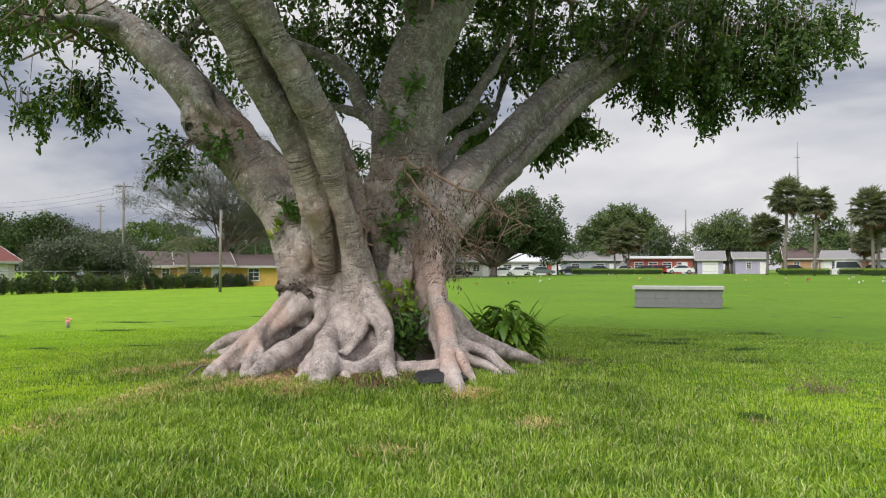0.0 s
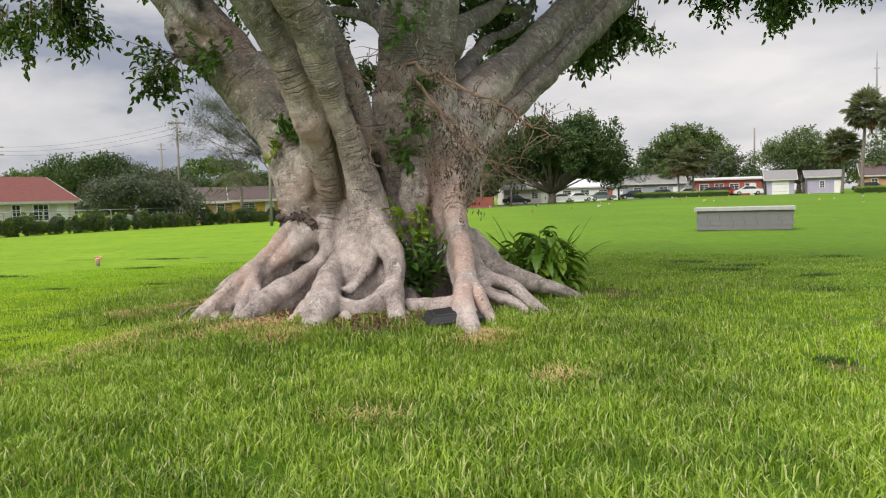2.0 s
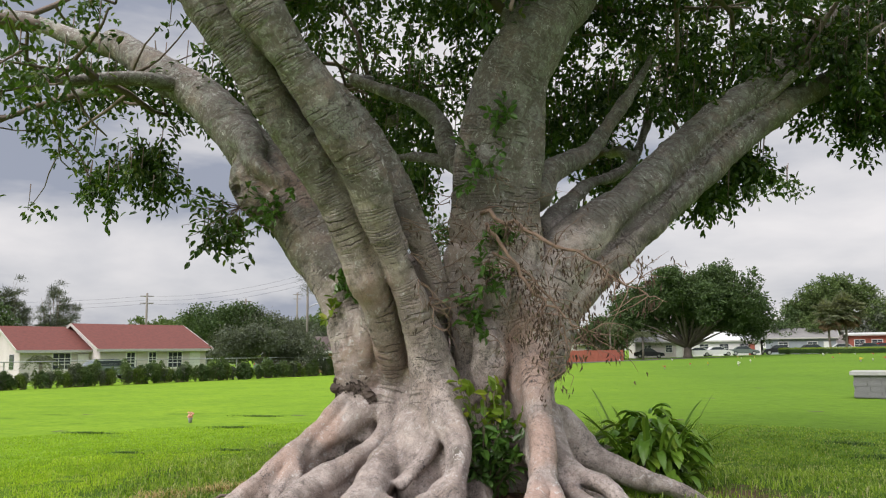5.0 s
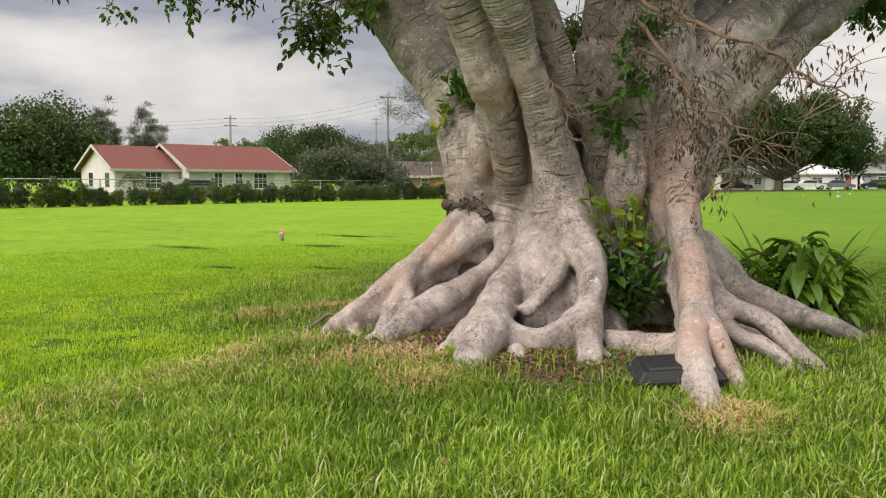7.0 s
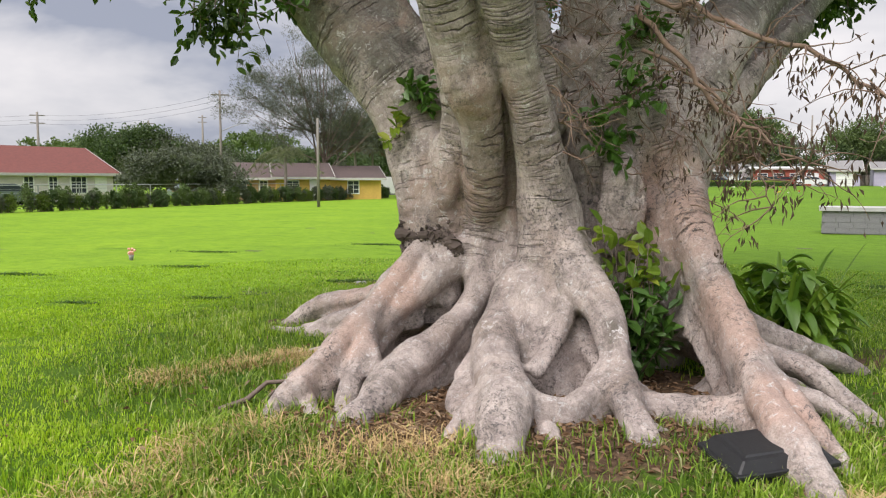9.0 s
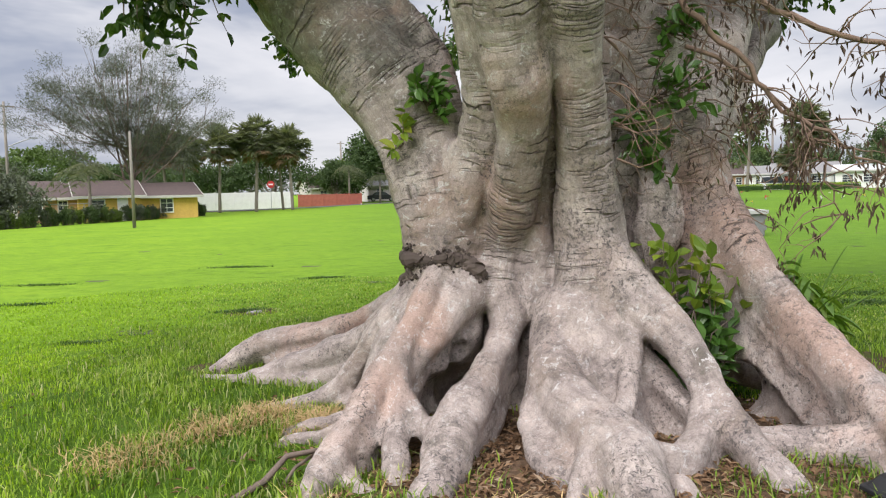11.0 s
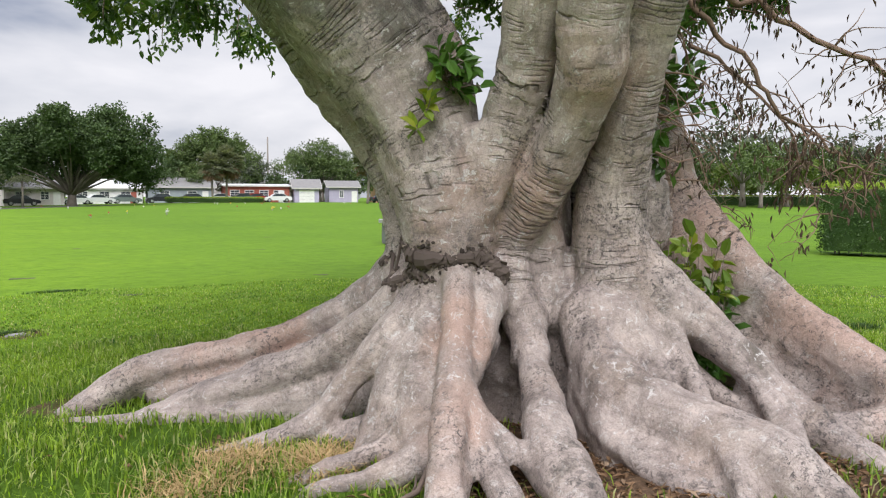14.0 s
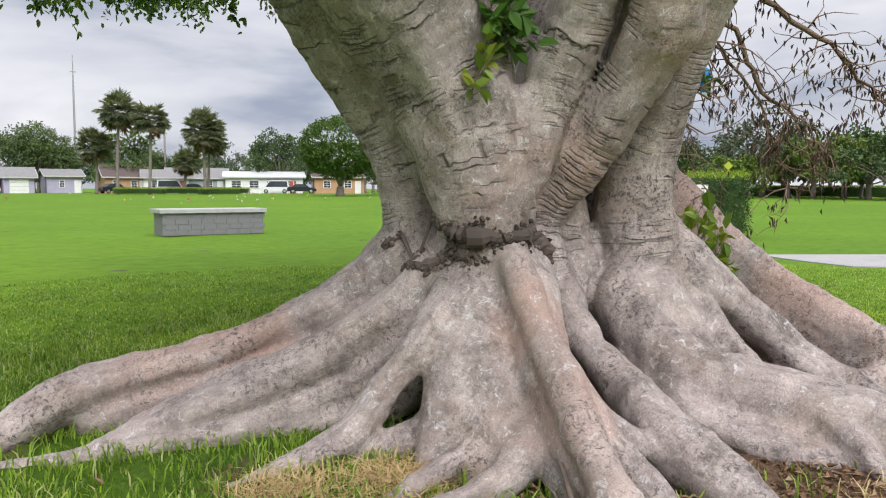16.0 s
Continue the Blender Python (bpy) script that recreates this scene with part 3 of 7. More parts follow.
    for p in corners:
        for axis in range(3):
            if p[axis]:
                continue
            q = list(p)
            q[axis] = 1
            fa, fb = f[tuple((cells + p).T)], f[tuple((cells + q).T)]
            cr = (fa < 0) != (fb < 0)
            t = np.where(cr, fa / np.where(cr, fa - fb, 1), 0)
            pt = np.array(p, float)[None] + t[:, None] * (np.array(q) - np.array(p))[None]
            sm += np.where(cr[:, None], pt, 0)
            cnt += cr
    v = lo + h * (cells + sm / np.maximum(cnt, 1)[:, None])
    quads = []
    for axis in range(3):
        o1, o2 = [a for a in range(3) if a != axis]
        s0 = [slice(1, dim[i] - 1) for i in range(3)]
        s1 = list(s0)
        s0[axis], s1[axis] = slice(0, dim[axis] - 1), slice(1, dim[axis])
        a, b = ins[tuple(s0)], ins[tuple(s1)]
        ed = np.argwhere(a != b)
        first = a[tuple(ed.T)]
        ed = ed + [0 if i == axis else 1 for i in range(3)]
        q = []
        for da, db in ((0, 0), (1, 0), (1, 1), (0, 1)):
            e = ed.copy()
            e[:, o1] -= da
            e[:, o2] -= db
            q.append(idx[tuple(e.T)])
        q = np.stack(q, 1)
        flip = first if axis != 1 else ~first
        quads.append(np.where(flip[:, None], q, q[:, ::-1]))
    quads = np.vstack(quads)
    quads = quads[(quads >= 0).all(1)]
    return array_mesh(name, v, quads, mat, True)

# ---- ground: one sheet to the horizon ----
def axis_steps(a, b, step, far):
    core = np.arange(a, b + step, step)
    grow = step * 1.16 ** np.arange(1, 90)
    grow = np.cumsum(grow)
    grow = grow[grow < far]
    return np.concatenate([(a - grow)[::-1], core, b + grow])


SOIL = []  # bare patches: x, y, radius, strength


def bare(x, y, r, s=0.6):
    SOIL.append((x, y, r, s))


bare(-1.5, 10.0, 1.25, 0.75)
bare(-0.5, 9.6, 1.0, 0.6)
bare(-2.2, 9.6, 0.6, 0.6)
bare(-2.0, 9.25, 0.6, 0.75)
bare(-0.95, 9.0, 0.5, 0.65)
bare(-0.35, 10.35, 0.75, 0.95)
bare(-1.3, 9.9, 0.9, 0.95)
bare(-2.15, 10.3, 0.5, 0.9)
bare(-3.3, 11.6, 0.35, 0.4)
bare(-3.9, 13.2, 0.45, 0.55)
bare(0.2, 8.4, 0.28, 0.5)
bare(1.9, 11.9, 0.6, 0.5)
bare(2.6, 11.9, 0.4, 0.35)
bare(0.75, 7.3, 0.3, 0.35)
bare(-4.15, 17.2, 0.4, 0.8)
bare(2.0, 3.9, 0.30, 0.5)
bare(3.1, 7.62, 0.22, 0.7)
bare(4.75, 8.0, 0.4, 0.4)
bare(-2.6, 8.6, 0.3, 0.3)


def soil_at(x, y):
    s = np.zeros(np.shape(x))
    for cx, cy, r, k in SOIL:
        s = np.maximum(s, k * np.exp(-(((x - cx) ** 2 + (y - cy) ** 2) / r ** 2) ** 1.5))
    return s


def build_ground():
    xs, ys = axis_steps(-9, 7, 0.16, 2500), axis_steps(0, 18, 0.16, 2500)
    X, Y = np.meshgrid(xs, ys, indexing="ij")
    near = np.exp(-(((X + 1) / 12) ** 2 + ((Y - 9) / 12) ** 2) ** 2)
    Z = terrain(X, Y) + near * 0.012 * rng.normal(size=X.shape)
    v = np.stack([X, Y, Z], -1).reshape(-1, 3)
    a, b = len(xs), len(ys)
    i = (np.arange(a - 1)[:, None] * b + np.arange(b - 1)[None]).ravel()
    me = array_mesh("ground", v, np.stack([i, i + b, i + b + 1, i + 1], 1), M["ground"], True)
    at = me.attributes.new("soil", "FLOAT", "POINT")
    at.data.foreach_set("value", soil_at(X, Y).astype(np.float32).ravel())
    # full round the tree and the walk, fading out towards 7 m
    th = me.attributes.new("dark_gaps", "FLOAT", "POINT")
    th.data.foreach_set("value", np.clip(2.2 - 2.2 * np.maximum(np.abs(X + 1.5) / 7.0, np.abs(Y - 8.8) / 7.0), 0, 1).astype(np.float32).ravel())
    return tagged(new("ground", me), "bright green mown lawn with bare brown soil among tree roots", "ground", kind="structure")


build_ground()

# ---- the great fig tree ----
TUBES = []
OVER = []  # stems laid over the hollows
FOLDS = set()  # swellings whose bark goes with a neighbour's


def stem(*pts):
    TUBES.append(pts)


def fold(*pts):
    TUBES.append(pts)
    FOLDS.add(id(pts))


def over(*pts):
    OVER.append(pts)


def web(*pts, drop=0.2, n=2):
    """A thin wall of wood under a ridge: the same line repeated lower down."""
    for i in range(n):
        fold(*[(x, y, z - drop * i, r) for x, y, z, r in pts])


# body of the trunk
stem((-0.75, 11.75, -0.1, 0.78), (-0.75, 11.7, 0.6, 0.62), (-0.72, 11.66, 1.3, 0.50), (-0.66, 11.58, 2.1, 0.46), (-0.62, 11.5, 2.7, 0.42))
fold((-1.62, 11.5, -0.1, 0.5), (-1.62, 11.48, 0.7, 0.42), (-1.66, 11.46, 1.2, 0.36), (-1.72, 11.5, 1.6, 0.30))
fold((-1.36, 11.2, 0.0, 0.42), (-1.36, 11.2, 0.6, 0.36), (-1.36, 11.2, 1.2, 0.28), (-1.34, 11.18, 1.9, 0.24), (-1.36, 11.05, 2.5, 0.2))
fold((-0.38, 11.5, 0.2, 0.38), (-0.34, 11.45, 1.0, 0.33), (-0.32, 11.42, 1.9, 0.33))
stem((-0.5, 11.25, 0.75, 0.2), (-0.5, 11.22, 1.3, 0.2), (-0.53, 11.18, 2.0, 0.22), (-0.62, 11.15, 2.7, 0.24), (-0.66, 11.2, 3.1, 0.2))
stem((-0.66, 10.98, 1.2, 0.13), (-0.62, 10.92, 1.42, 0.19), (-0.6, 10.95, 1.6, 0.18), (-0.64, 11.0, 1.82, 0.15))
fold((-0.85, 11.05, 0.5, 0.24), (-0.86, 11.08, 1.3, 0.16), (-0.87, 11.08, 2.1, 0.17), (-0.92, 11.05, 2.6, 0.17))
# great limb towards the red-roofed house: a front and a rear stem grown together
stem((-2.03, 11.12, 0.95, 0.25), (-2.06, 11.12, 1.33, 0.265), (-2.09, 11.18, 1.68, 0.30), (-2.16, 11.34, 2.09, 0.345), (-2.42, 11.42, 2.55, 0.40), (-2.88, 11.53, 3.05, 0.39), (-3.3, 11.66, 3.6, 0.37), (-3.68, 11.77, 4.05, 0.33), (-4.2, 11.9, 4.62, 0.30), (-4.75, 12.06, 5.1, 0.28), (-5.6, 12.3, 5.65, 0.25), (-6.4, 12.5, 6.2, 0.2))
stem((-1.96, 11.62, 0.9, 0.22), (-1.97, 11.68, 1.25, 0.20), (-2.02, 11.74, 1.7, 0.205), (-2.18, 11.86, 2.12, 0.265), (-2.55, 11.9, 2.65, 0.30), (-3.15, 11.95, 3.4, 0.30), (-3.85, 12.1, 4.15, 0.26))
fold((-2.2, 11.02, 1.2, 0.10), (-2.25, 11.05, 1.6, 0.11), (-2.4, 11.16, 2.05, 0.12), (-2.64, 11.24, 2.5, 0.13), (-3.0, 11.35, 3.0, 0.12), (-3.4, 11.5, 3.6, 0.1))
fold((-1.86, 11.02, 1.35, 0.10), (-1.9, 11.02, 1.7, 0.10), (-1.98, 11.1, 2.0, 0.10), (-2.02, 11.14, 2.35, 0.11), (-2.14, 11.26, 2.75, 0.12), (-2.6, 11.4, 3.3, 0.1))
over((-3.3, 11.5, 3.3, 0.16), (-3.5, 11.38, 3.45, 0.2), (-3.62, 11.36, 3.62, 0.2), (-3.66, 11.42, 3.82, 0.19), (-3.62, 11.55, 4.02, 0.14))
over((-3.15, 11.3, 3.62, 0.1), (-3.35, 11.22, 3.78, 0.12), (-3.5, 11.28, 3.95, 0.15), (-3.6, 11.42, 4.15, 0.18), (-3.9, 11.7, 4.4, 0.2))
# fluted stems of the limb that leans towards the path
stem((-1.66, 10.86, 0.85, 0.13), (-1.68, 10.98, 1.1, 0.15), (-1.65, 11.02, 1.33, 0.155), (-1.64, 10.85, 1.56, 0.165), (-1.62, 10.65, 1.82, 0.16), (-1.64, 10.46, 2.08, 0.158), (-1.69, 10.27, 2.33, 0.19), (-1.76, 10.16, 2.62, 0.185), (-1.97, 9.77, 3.29, 0.185), (-2.26, 9.46, 3.8, 0.195), (-2.47, 9.17, 4.29, 0.205), (-2.75, 8.89, 4.78, 0.2), (-3.1, 8.6, 5.5, 0.17))
stem((-1.08, 10.68, 0.5, 0.30), (-1.09, 10.67, 0.85, 0.29), (-1.11, 10.67, 1.15, 0.265), (-1.14, 10.67, 1.45, 0.235), (-1.21, 10.56, 1.81, 0.19), (-1.28, 10.38, 2.15, 0.155), (-1.37, 10.2, 2.46, 0.14), (-1.43, 10.02, 2.73, 0.155), (-1.52, 9.72, 3.24, 0.215), (-1.73, 9.42, 3.74, 0.225), (-1.99, 9.13, 4.21, 0.195), (-2.23, 8.86, 4.66, 0.215), (-2.6, 8.5, 5.4, 0.18))
stem((-1.92, 10.88, 1.55, 0.08), (-1.88, 10.86, 1.78, 0.11), (-1.81, 10.84, 2.02, 0.155), (-1.79, 10.74, 2.28, 0.18), (-1.83, 10.6, 2.6, 0.18), (-1.95, 10.35, 3.1, 0.19), (-2.15, 10.0, 3.7, 0.2), (-2.4, 9.7, 4.3, 0.2))
stem((-1.15, 10.95, 2.1, 0.12), (-1.2, 10.85, 2.5, 0.14), (-1.36, 10.72, 2.95, 0.15), (-1.6, 10.62, 3.55, 0.155), (-1.92, 10.55, 4.07, 0.155), (-2.4, 10.45, 4.6, 0.14), (-3.0, 10.4, 5.3, 0.11))
fold((-1.5, 10.5, 2.7, 0.16), (-1.65, 10.3, 3.1, 0.2), (-1.85, 10.0, 3.6, 0.22), (-2.1, 9.7, 4.1, 0.2))
fold((-0.95, 11.5, 1.9, 0.24), (-1.0, 11.52, 2.4, 0.18), (-1.05, 11.55, 2.8, 0.12))
fold((-1.97, 10.98, 1.35, 0.12), (-1.97, 10.95, 1.7, 0.125), (-1.95, 10.94, 1.93, 0.10))
fold((-1.42, 10.9, 0.9, 0.16), (-1.42, 10.95, 1.2, 0.14), (-1.42, 10.96, 1.5, 0.10), (-1.43, 10.84, 1.8, 0.10), (-1.47, 10.64, 2.1, 0.11), (-1.53, 10.46, 2.4, 0.13), (-1.6, 10.28, 2.7, 0.14), (-1.74, 9.9, 3.3, 0.16))
# middle limb
stem((-0.66, 11.42, 2.0, 0.44), (-0.64, 11.4, 2.6, 0.43), (-0.63, 11.38, 3.2, 0.42), (-0.58, 11.34, 3.8, 0.43), (-0.42, 11.3, 4.5, 0.41), (-0.15, 11.3, 5.0, 0.38), (0.35, 11.5, 5.9, 0.33))
fold((-0.3, 11.3, 2.3, 0.24), (-0.26, 11.3, 3.0, 0.19), (-0.22, 11.3, 3.8, 0.2), (-0.14, 11.3, 4.5, 0.18))
fold((-0.95, 11.2, 2.6, 0.12), (-0.92, 11.12, 3.1, 0.13), (-0.86, 11.05, 3.6, 0.12), (-0.78, 11.0, 4.1, 0.08))
# limb towards the low wall: two stems side by side
stem((-0.3, 11.42, 1.7, 0.3), (-0.1, 11.55, 2.2, 0.33), (0.14, 11.75, 2.68, 0.31), (0.5, 12.2, 3.09, 0.28), (0.83, 12.6, 3.4, 0.245), (1.42, 13.4, 4.09, 0.225), (2.14, 14.2, 4.86, 0.225), (3.02, 15.0, 5.59, 0.22), (3.56, 15.4, 6.3, 0.19))
stem((-0.1, 11.5, 1.5, 0.24), (0.02, 11.62, 1.9, 0.24), (0.22, 11.8, 2.22, 0.225), (0.6, 12.22, 2.68, 0.225), (1.0, 12.62, 3.1, 0.21), (1.66, 13.4, 3.77, 0.21), (2.37, 14.2, 4.5, 0.215), (3.15, 15.0, 5.17, 0.2), (3.95, 15.5, 5.65, 0.17))
fold((0.98, 12.5, 2.98, 0.1), (1.15, 12.6, 3.1, 0.13), (1.3, 12.85, 3.3, 0.1))
# thinner limbs inside the crown
stem((-0.8, 11.7, 3.4, 0.16), (-1.25, 12.0, 4.05, 0.13), (-1.42, 12.3, 4.48, 0.12), (-1.78, 12.6, 4.88, 0.11), (-2.24, 12.8, 5.13, 0.095), (-2.9, 13.1, 5.5, 0.07))
stem((-0.8, 11.9, 3.5, 0.1), (-1.27, 12.0, 3.87, 0.065), (-1.69, 12.2, 4.05, 0.06), (-2.1, 12.3, 4.13, 0.05), (-2.8, 12.8, 4.6, 0.04))
stem((-0.2, 11.8, 3.4, 0.2), (0.0, 12.2, 3.78, 0.14), (0.38, 13.0, 4.16, 0.12), (0.7, 13.4, 4.72, 0.09), (1.03, 13.8, 5.3, 0.065), (1.3, 14.2, 5.9, 0.04))
stem((-0.1, 12.0, 3.0, 0.16), (0.3, 13.0, 3.7, 0.09), (0.9, 14.4, 4.3, 0.08), (1.3, 15.6, 5.6, 0.06))
# long pair of buttresses on the side of the open lawn
stem((-1.95, 11.65, 1.15, 0.22), (-2.31, 12.08, 0.78, 0.13), (-2.79, 12.55, 0.51, 0.125), (-3.18, 12.82, 0.40, 0.135), (-3.53, 12.97, 0.29, 0.145), (-3.85, 13.05, 0.12, 0.10), (-4.08, 13.1, 0.0, 0.05))
web((-1.95, 11.7, 0.8, 0.25), (-2.4, 12.15, 0.5, 0.11), (-2.9, 12.6, 0.3, 0.10), (-3.4, 12.88, 0.15, 0.10), drop=0.25, n=2)
stem((-2.1, 11.3, 1.05, 0.2), (-2.28, 11.5, 0.84, 0.15), (-2.52, 11.86, 0.55, 0.15), (-2.91, 12.19, 0.34, 0.15), (-3.27, 12.38, 0.23, 0.115), (-3.55, 12.47, 0.13, 0.07))
web((-2.1, 11.4, 0.75, 0.22), (-2.5, 11.85, 0.35, 0.13), (-2.9, 12.15, 0.2, 0.12), (-3.25, 12.35, 0.1, 0.08), drop=0.2, n=2)
stem((-2.4, 11.7, 0.22, 0.11), (-2.8, 12.0, 0.16, 0.085), (-3.12, 12.16, 0.14, 0.07), (-3.6, 12.42, 0.11, 0.06), (-3.95, 12.72, 0.07, 0.05), (-4.2, 12.95, 0.02, 0.03))
# slim prop root and its foot
stem((-2.18, 11.08, 1.06, 0.12), (-2.27, 11.12, 0.98, 0.10), (-2.52, 11.18, 0.71, 0.092), (-2.69, 11.28, 0.46, 0.085), (-2.84, 11.39, 0.25, 0.09), (-3.09, 11.5, 0.15, 0.065), (-3.42, 11.58, 0.09, 0.04), (-3.6, 11.6, 0.04, 0.025))
web((-2.05, 11.1, 0.85, 0.22), (-2.15, 11.02, 0.6, 0.2), (-2.35, 11.0, 0.4, 0.15), (-2.5, 10.98, 0.2, 0.13), drop=0.2, n=2)
stem((-2.5, 11.05, 0.3, 0.11), (-2.68, 11.22, 0.2, 0.09), (-2.8, 11.36, 0.15, 0.08))
stem((-2.3, 10.72, 0.48, 0.11), (-2.45, 10.7, 0.36, 0.085), (-2.66, 10.75, 0.25, 0.068), (-2.9, 10.8, 0.19, 0.05), (-3.2, 10.84, 0.1, 0.035))
stem((-2.5, 10.5, 0.33, 0.11), (-2.72, 10.5, 0.22, 0.085), (-2.95, 10.57, 0.16, 0.068), (-3.2, 10.7, 0.1, 0.04))
# front ridge root
over((-1.98, 11.04, 1.2, 0.12), (-2.14, 10.88, 1.12, 0.10), (-2.26, 10.7, 0.95, 0.088), (-2.41, 10.49, 0.76, 0.085), (-2.59, 10.26, 0.56, 0.088), (-2.74, 10.05, 0.4, 0.095), (-2.86, 9.86, 0.26, 0.10), (-2.96, 9.68, 0.12, 0.085), (-3.02, 9.55, 0.02, 0.05))
web((-2.0, 11.0, 0.98, 0.18), (-2.24, 10.72, 0.78, 0.10), (-2.4, 10.5, 0.59, 0.088), (-2.57, 10.27, 0.41, 0.085), (-2.72, 10.06, 0.25, 0.09), drop=0.13, n=3)
fold((-1.9, 10.98, 1.08, 0.18), (-2.0, 10.82, 0.95, 0.14), (-2.14, 10.66, 0.82, 0.09), (-2.3, 10.5, 0.68, 0.06))
fold((-2.12, 11.08, 0.95, 0.2), (-2.26, 10.92, 0.66, 0.2), (-2.4, 10.78, 0.38, 0.2), (-2.52, 10.66, 0.1, 0.2))
fold((-2.15, 11.15, 0.88, 0.22), (-2.3, 11.0, 0.6, 0.23), (-2.42, 10.92, 0.35, 0.24), (-2.5, 10.85, 0.08, 0.25))
fold((-2.2, 11.15, 0.85, 0.18), (-2.42, 11.02, 0.52, 0.16), (-2.6, 10.94, 0.25, 0.14), (-2.75, 10.9, 0.08, 0.1))
over((-2.44, 10.36, 0.62, 0.07), (-2.45, 10.25, 0.5, 0.072), (-2.47, 10.12, 0.38, 0.08), (-2.49, 9.94, 0.24, 0.088), (-2.5, 9.78, 0.08, 0.075))
over((-2.42, 10.32, 0.54, 0.05), (-2.36, 10.16, 0.42, 0.052), (-2.31, 10.02, 0.34, 0.066), (-2.24, 9.9, 0.24, 0.08))
over((-2.8, 9.95, 0.2, 0.075), (-2.68, 9.72, 0.12, 0.055), (-2.42, 9.6, 0.07, 0.04), (-2.24, 9.55, 0.03, 0.025))
# second front root with the dark hollow beside it
over((-1.62, 10.96, 0.98, 0.12), (-1.69, 10.81, 0.78, 0.105), (-1.84, 10.53, 0.61, 0.112), (-1.97, 10.3, 0.49, 0.12), (-2.11, 10.08, 0.4, 0.132), (-2.21, 9.86, 0.31, 0.14), (-2.27, 9.65, 0.22, 0.125), (-2.42, 9.44, 0.12, 0.095), (-2.66, 9.32, 0.03, 0.055))
web((-1.72, 10.75, 0.6, 0.1), (-1.86, 10.5, 0.42, 0.1), (-2.0, 10.26, 0.3, 0.1), (-2.14, 10.0, 0.2, 0.11), drop=0.14, n=2)
# broad root with the wide flat face
over((-1.35, 10.6, 0.88, 0.18), (-1.44, 10.47, 0.7, 0.165), (-1.5, 10.26, 0.56, 0.165), (-1.49, 10.0, 0.47, 0.165), (-1.45, 9.65, 0.44, 0.165), (-1.4, 9.34, 0.38, 0.165), (-1.42, 9.08, 0.27, 0.145), (-1.42, 8.84, 0.13, 0.115), (-1.41, 8.64, 0.01, 0.06))
fold((-1.2, 10.6, 0.75, 0.3), (-1.2, 10.4, 0.55, 0.25), (-1.16, 10.24, 0.35, 0.22), (-1.1, 10.15, 0.1, 0.22))
web((-1.45, 10.5, 0.5, 0.14), (-1.56, 10.12, 0.34, 0.13), (-1.52, 9.78, 0.28, 0.14), (-1.46, 9.35, 0.22, 0.15), drop=0.15, n=3)
fold((-1.55, 10.4, 0.5, 0.10), (-1.66, 10.05, 0.34, 0.095), (-1.66, 9.7, 0.24, 0.10), (-1.6, 9.3, 0.17, 0.09), (-1.55, 9.0, 0.06, 0.08))
stem((-1.6, 10.2, 0.36, 0.085), (-1.65, 10.06, 0.22, 0.066), (-1.68, 9.96, 0.1, 0.055), (-1.7, 9.9, 0.02, 0.05))
stem((-1.5, 9.5, 0.42, 0.08), (-1.66, 9.25, 0.27, 0.065), (-1.77, 9.06, 0.1, 0.05))
stem((-1.38, 9.42, 0.38, 0.10), (-1.22, 9.42, 0.33, 0.09), (-1.05, 9.45, 0.31, 0.085), (-0.92, 9.55, 0.35, 0.08), (-0.82, 9.7, 0.42, 0.07), (-0.74, 9.86, 0.52, 0.06))
web((-1.38, 9.4, 0.27, 0.11), (-1.2, 9.42, 0.22, 0.085), (-1.05, 9.45, 0.2, 0.08), (-0.9, 9.55, 0.22, 0.08), (-0.8, 9.68, 0.28, 0.07), drop=0.12, n=2)
stem((-1.02, 10.38, 0.86, 0.10), (-1.05, 10.19, 0.7, 0.072), (-1.13, 10.0, 0.56, 0.062), (-1.22, 9.84, 0.44, 0.06))
stem((-1.16, 9.24, 0.22, 0.075), (-1.1, 9.08, 0.1, 0.06), (-1.06, 8.98, 0.02, 0.05))
# root that drops beside the hollow with the shrub
stem((-1.0, 10.6, 1.1, 0.24), (-0.9, 10.38, 0.95, 0.165), (-0.77, 10.18, 0.77, 0.125), (-0.72, 9.94, 0.59, 0.10), (-0.7, 9.7, 0.43, 0.095), (-0.67, 9.45, 0.3, 0.092), (-0.62, 9.22, 0.2, 0.095), (-0.58, 9.04, 0.1, 0.07), (-0.55, 8.93, 0.0, 0.045))
web((-1.02, 10.6, 0.7, 0.22), (-0.88, 10.3, 0.52, 0.11), (-0.76, 10.0, 0.37, 0.085), (-0.73, 9.7, 0.24, 0.08), drop=0.2, n=2)
stem((-0.64, 9.4, 0.22, 0.08), (-0.5, 9.36, 0.17, 0.075), (-0.4, 9.22, 0.13, 0.06), (-0.36, 9.05, 0.05, 0.045))
stem((-0.6, 9.75, 0.24, 0.11), (-0.3, 9.62, 0.26, 0.125), (-0.02, 9.45, 0.3, 0.125))
stem((-0.75, 10.6, 0.3, 0.2), (-0.5, 10.2, 0.15, 0.1), (-0.3, 10.0, 0.12, 0.08), (0.0, 9.85, 0.15, 0.08))
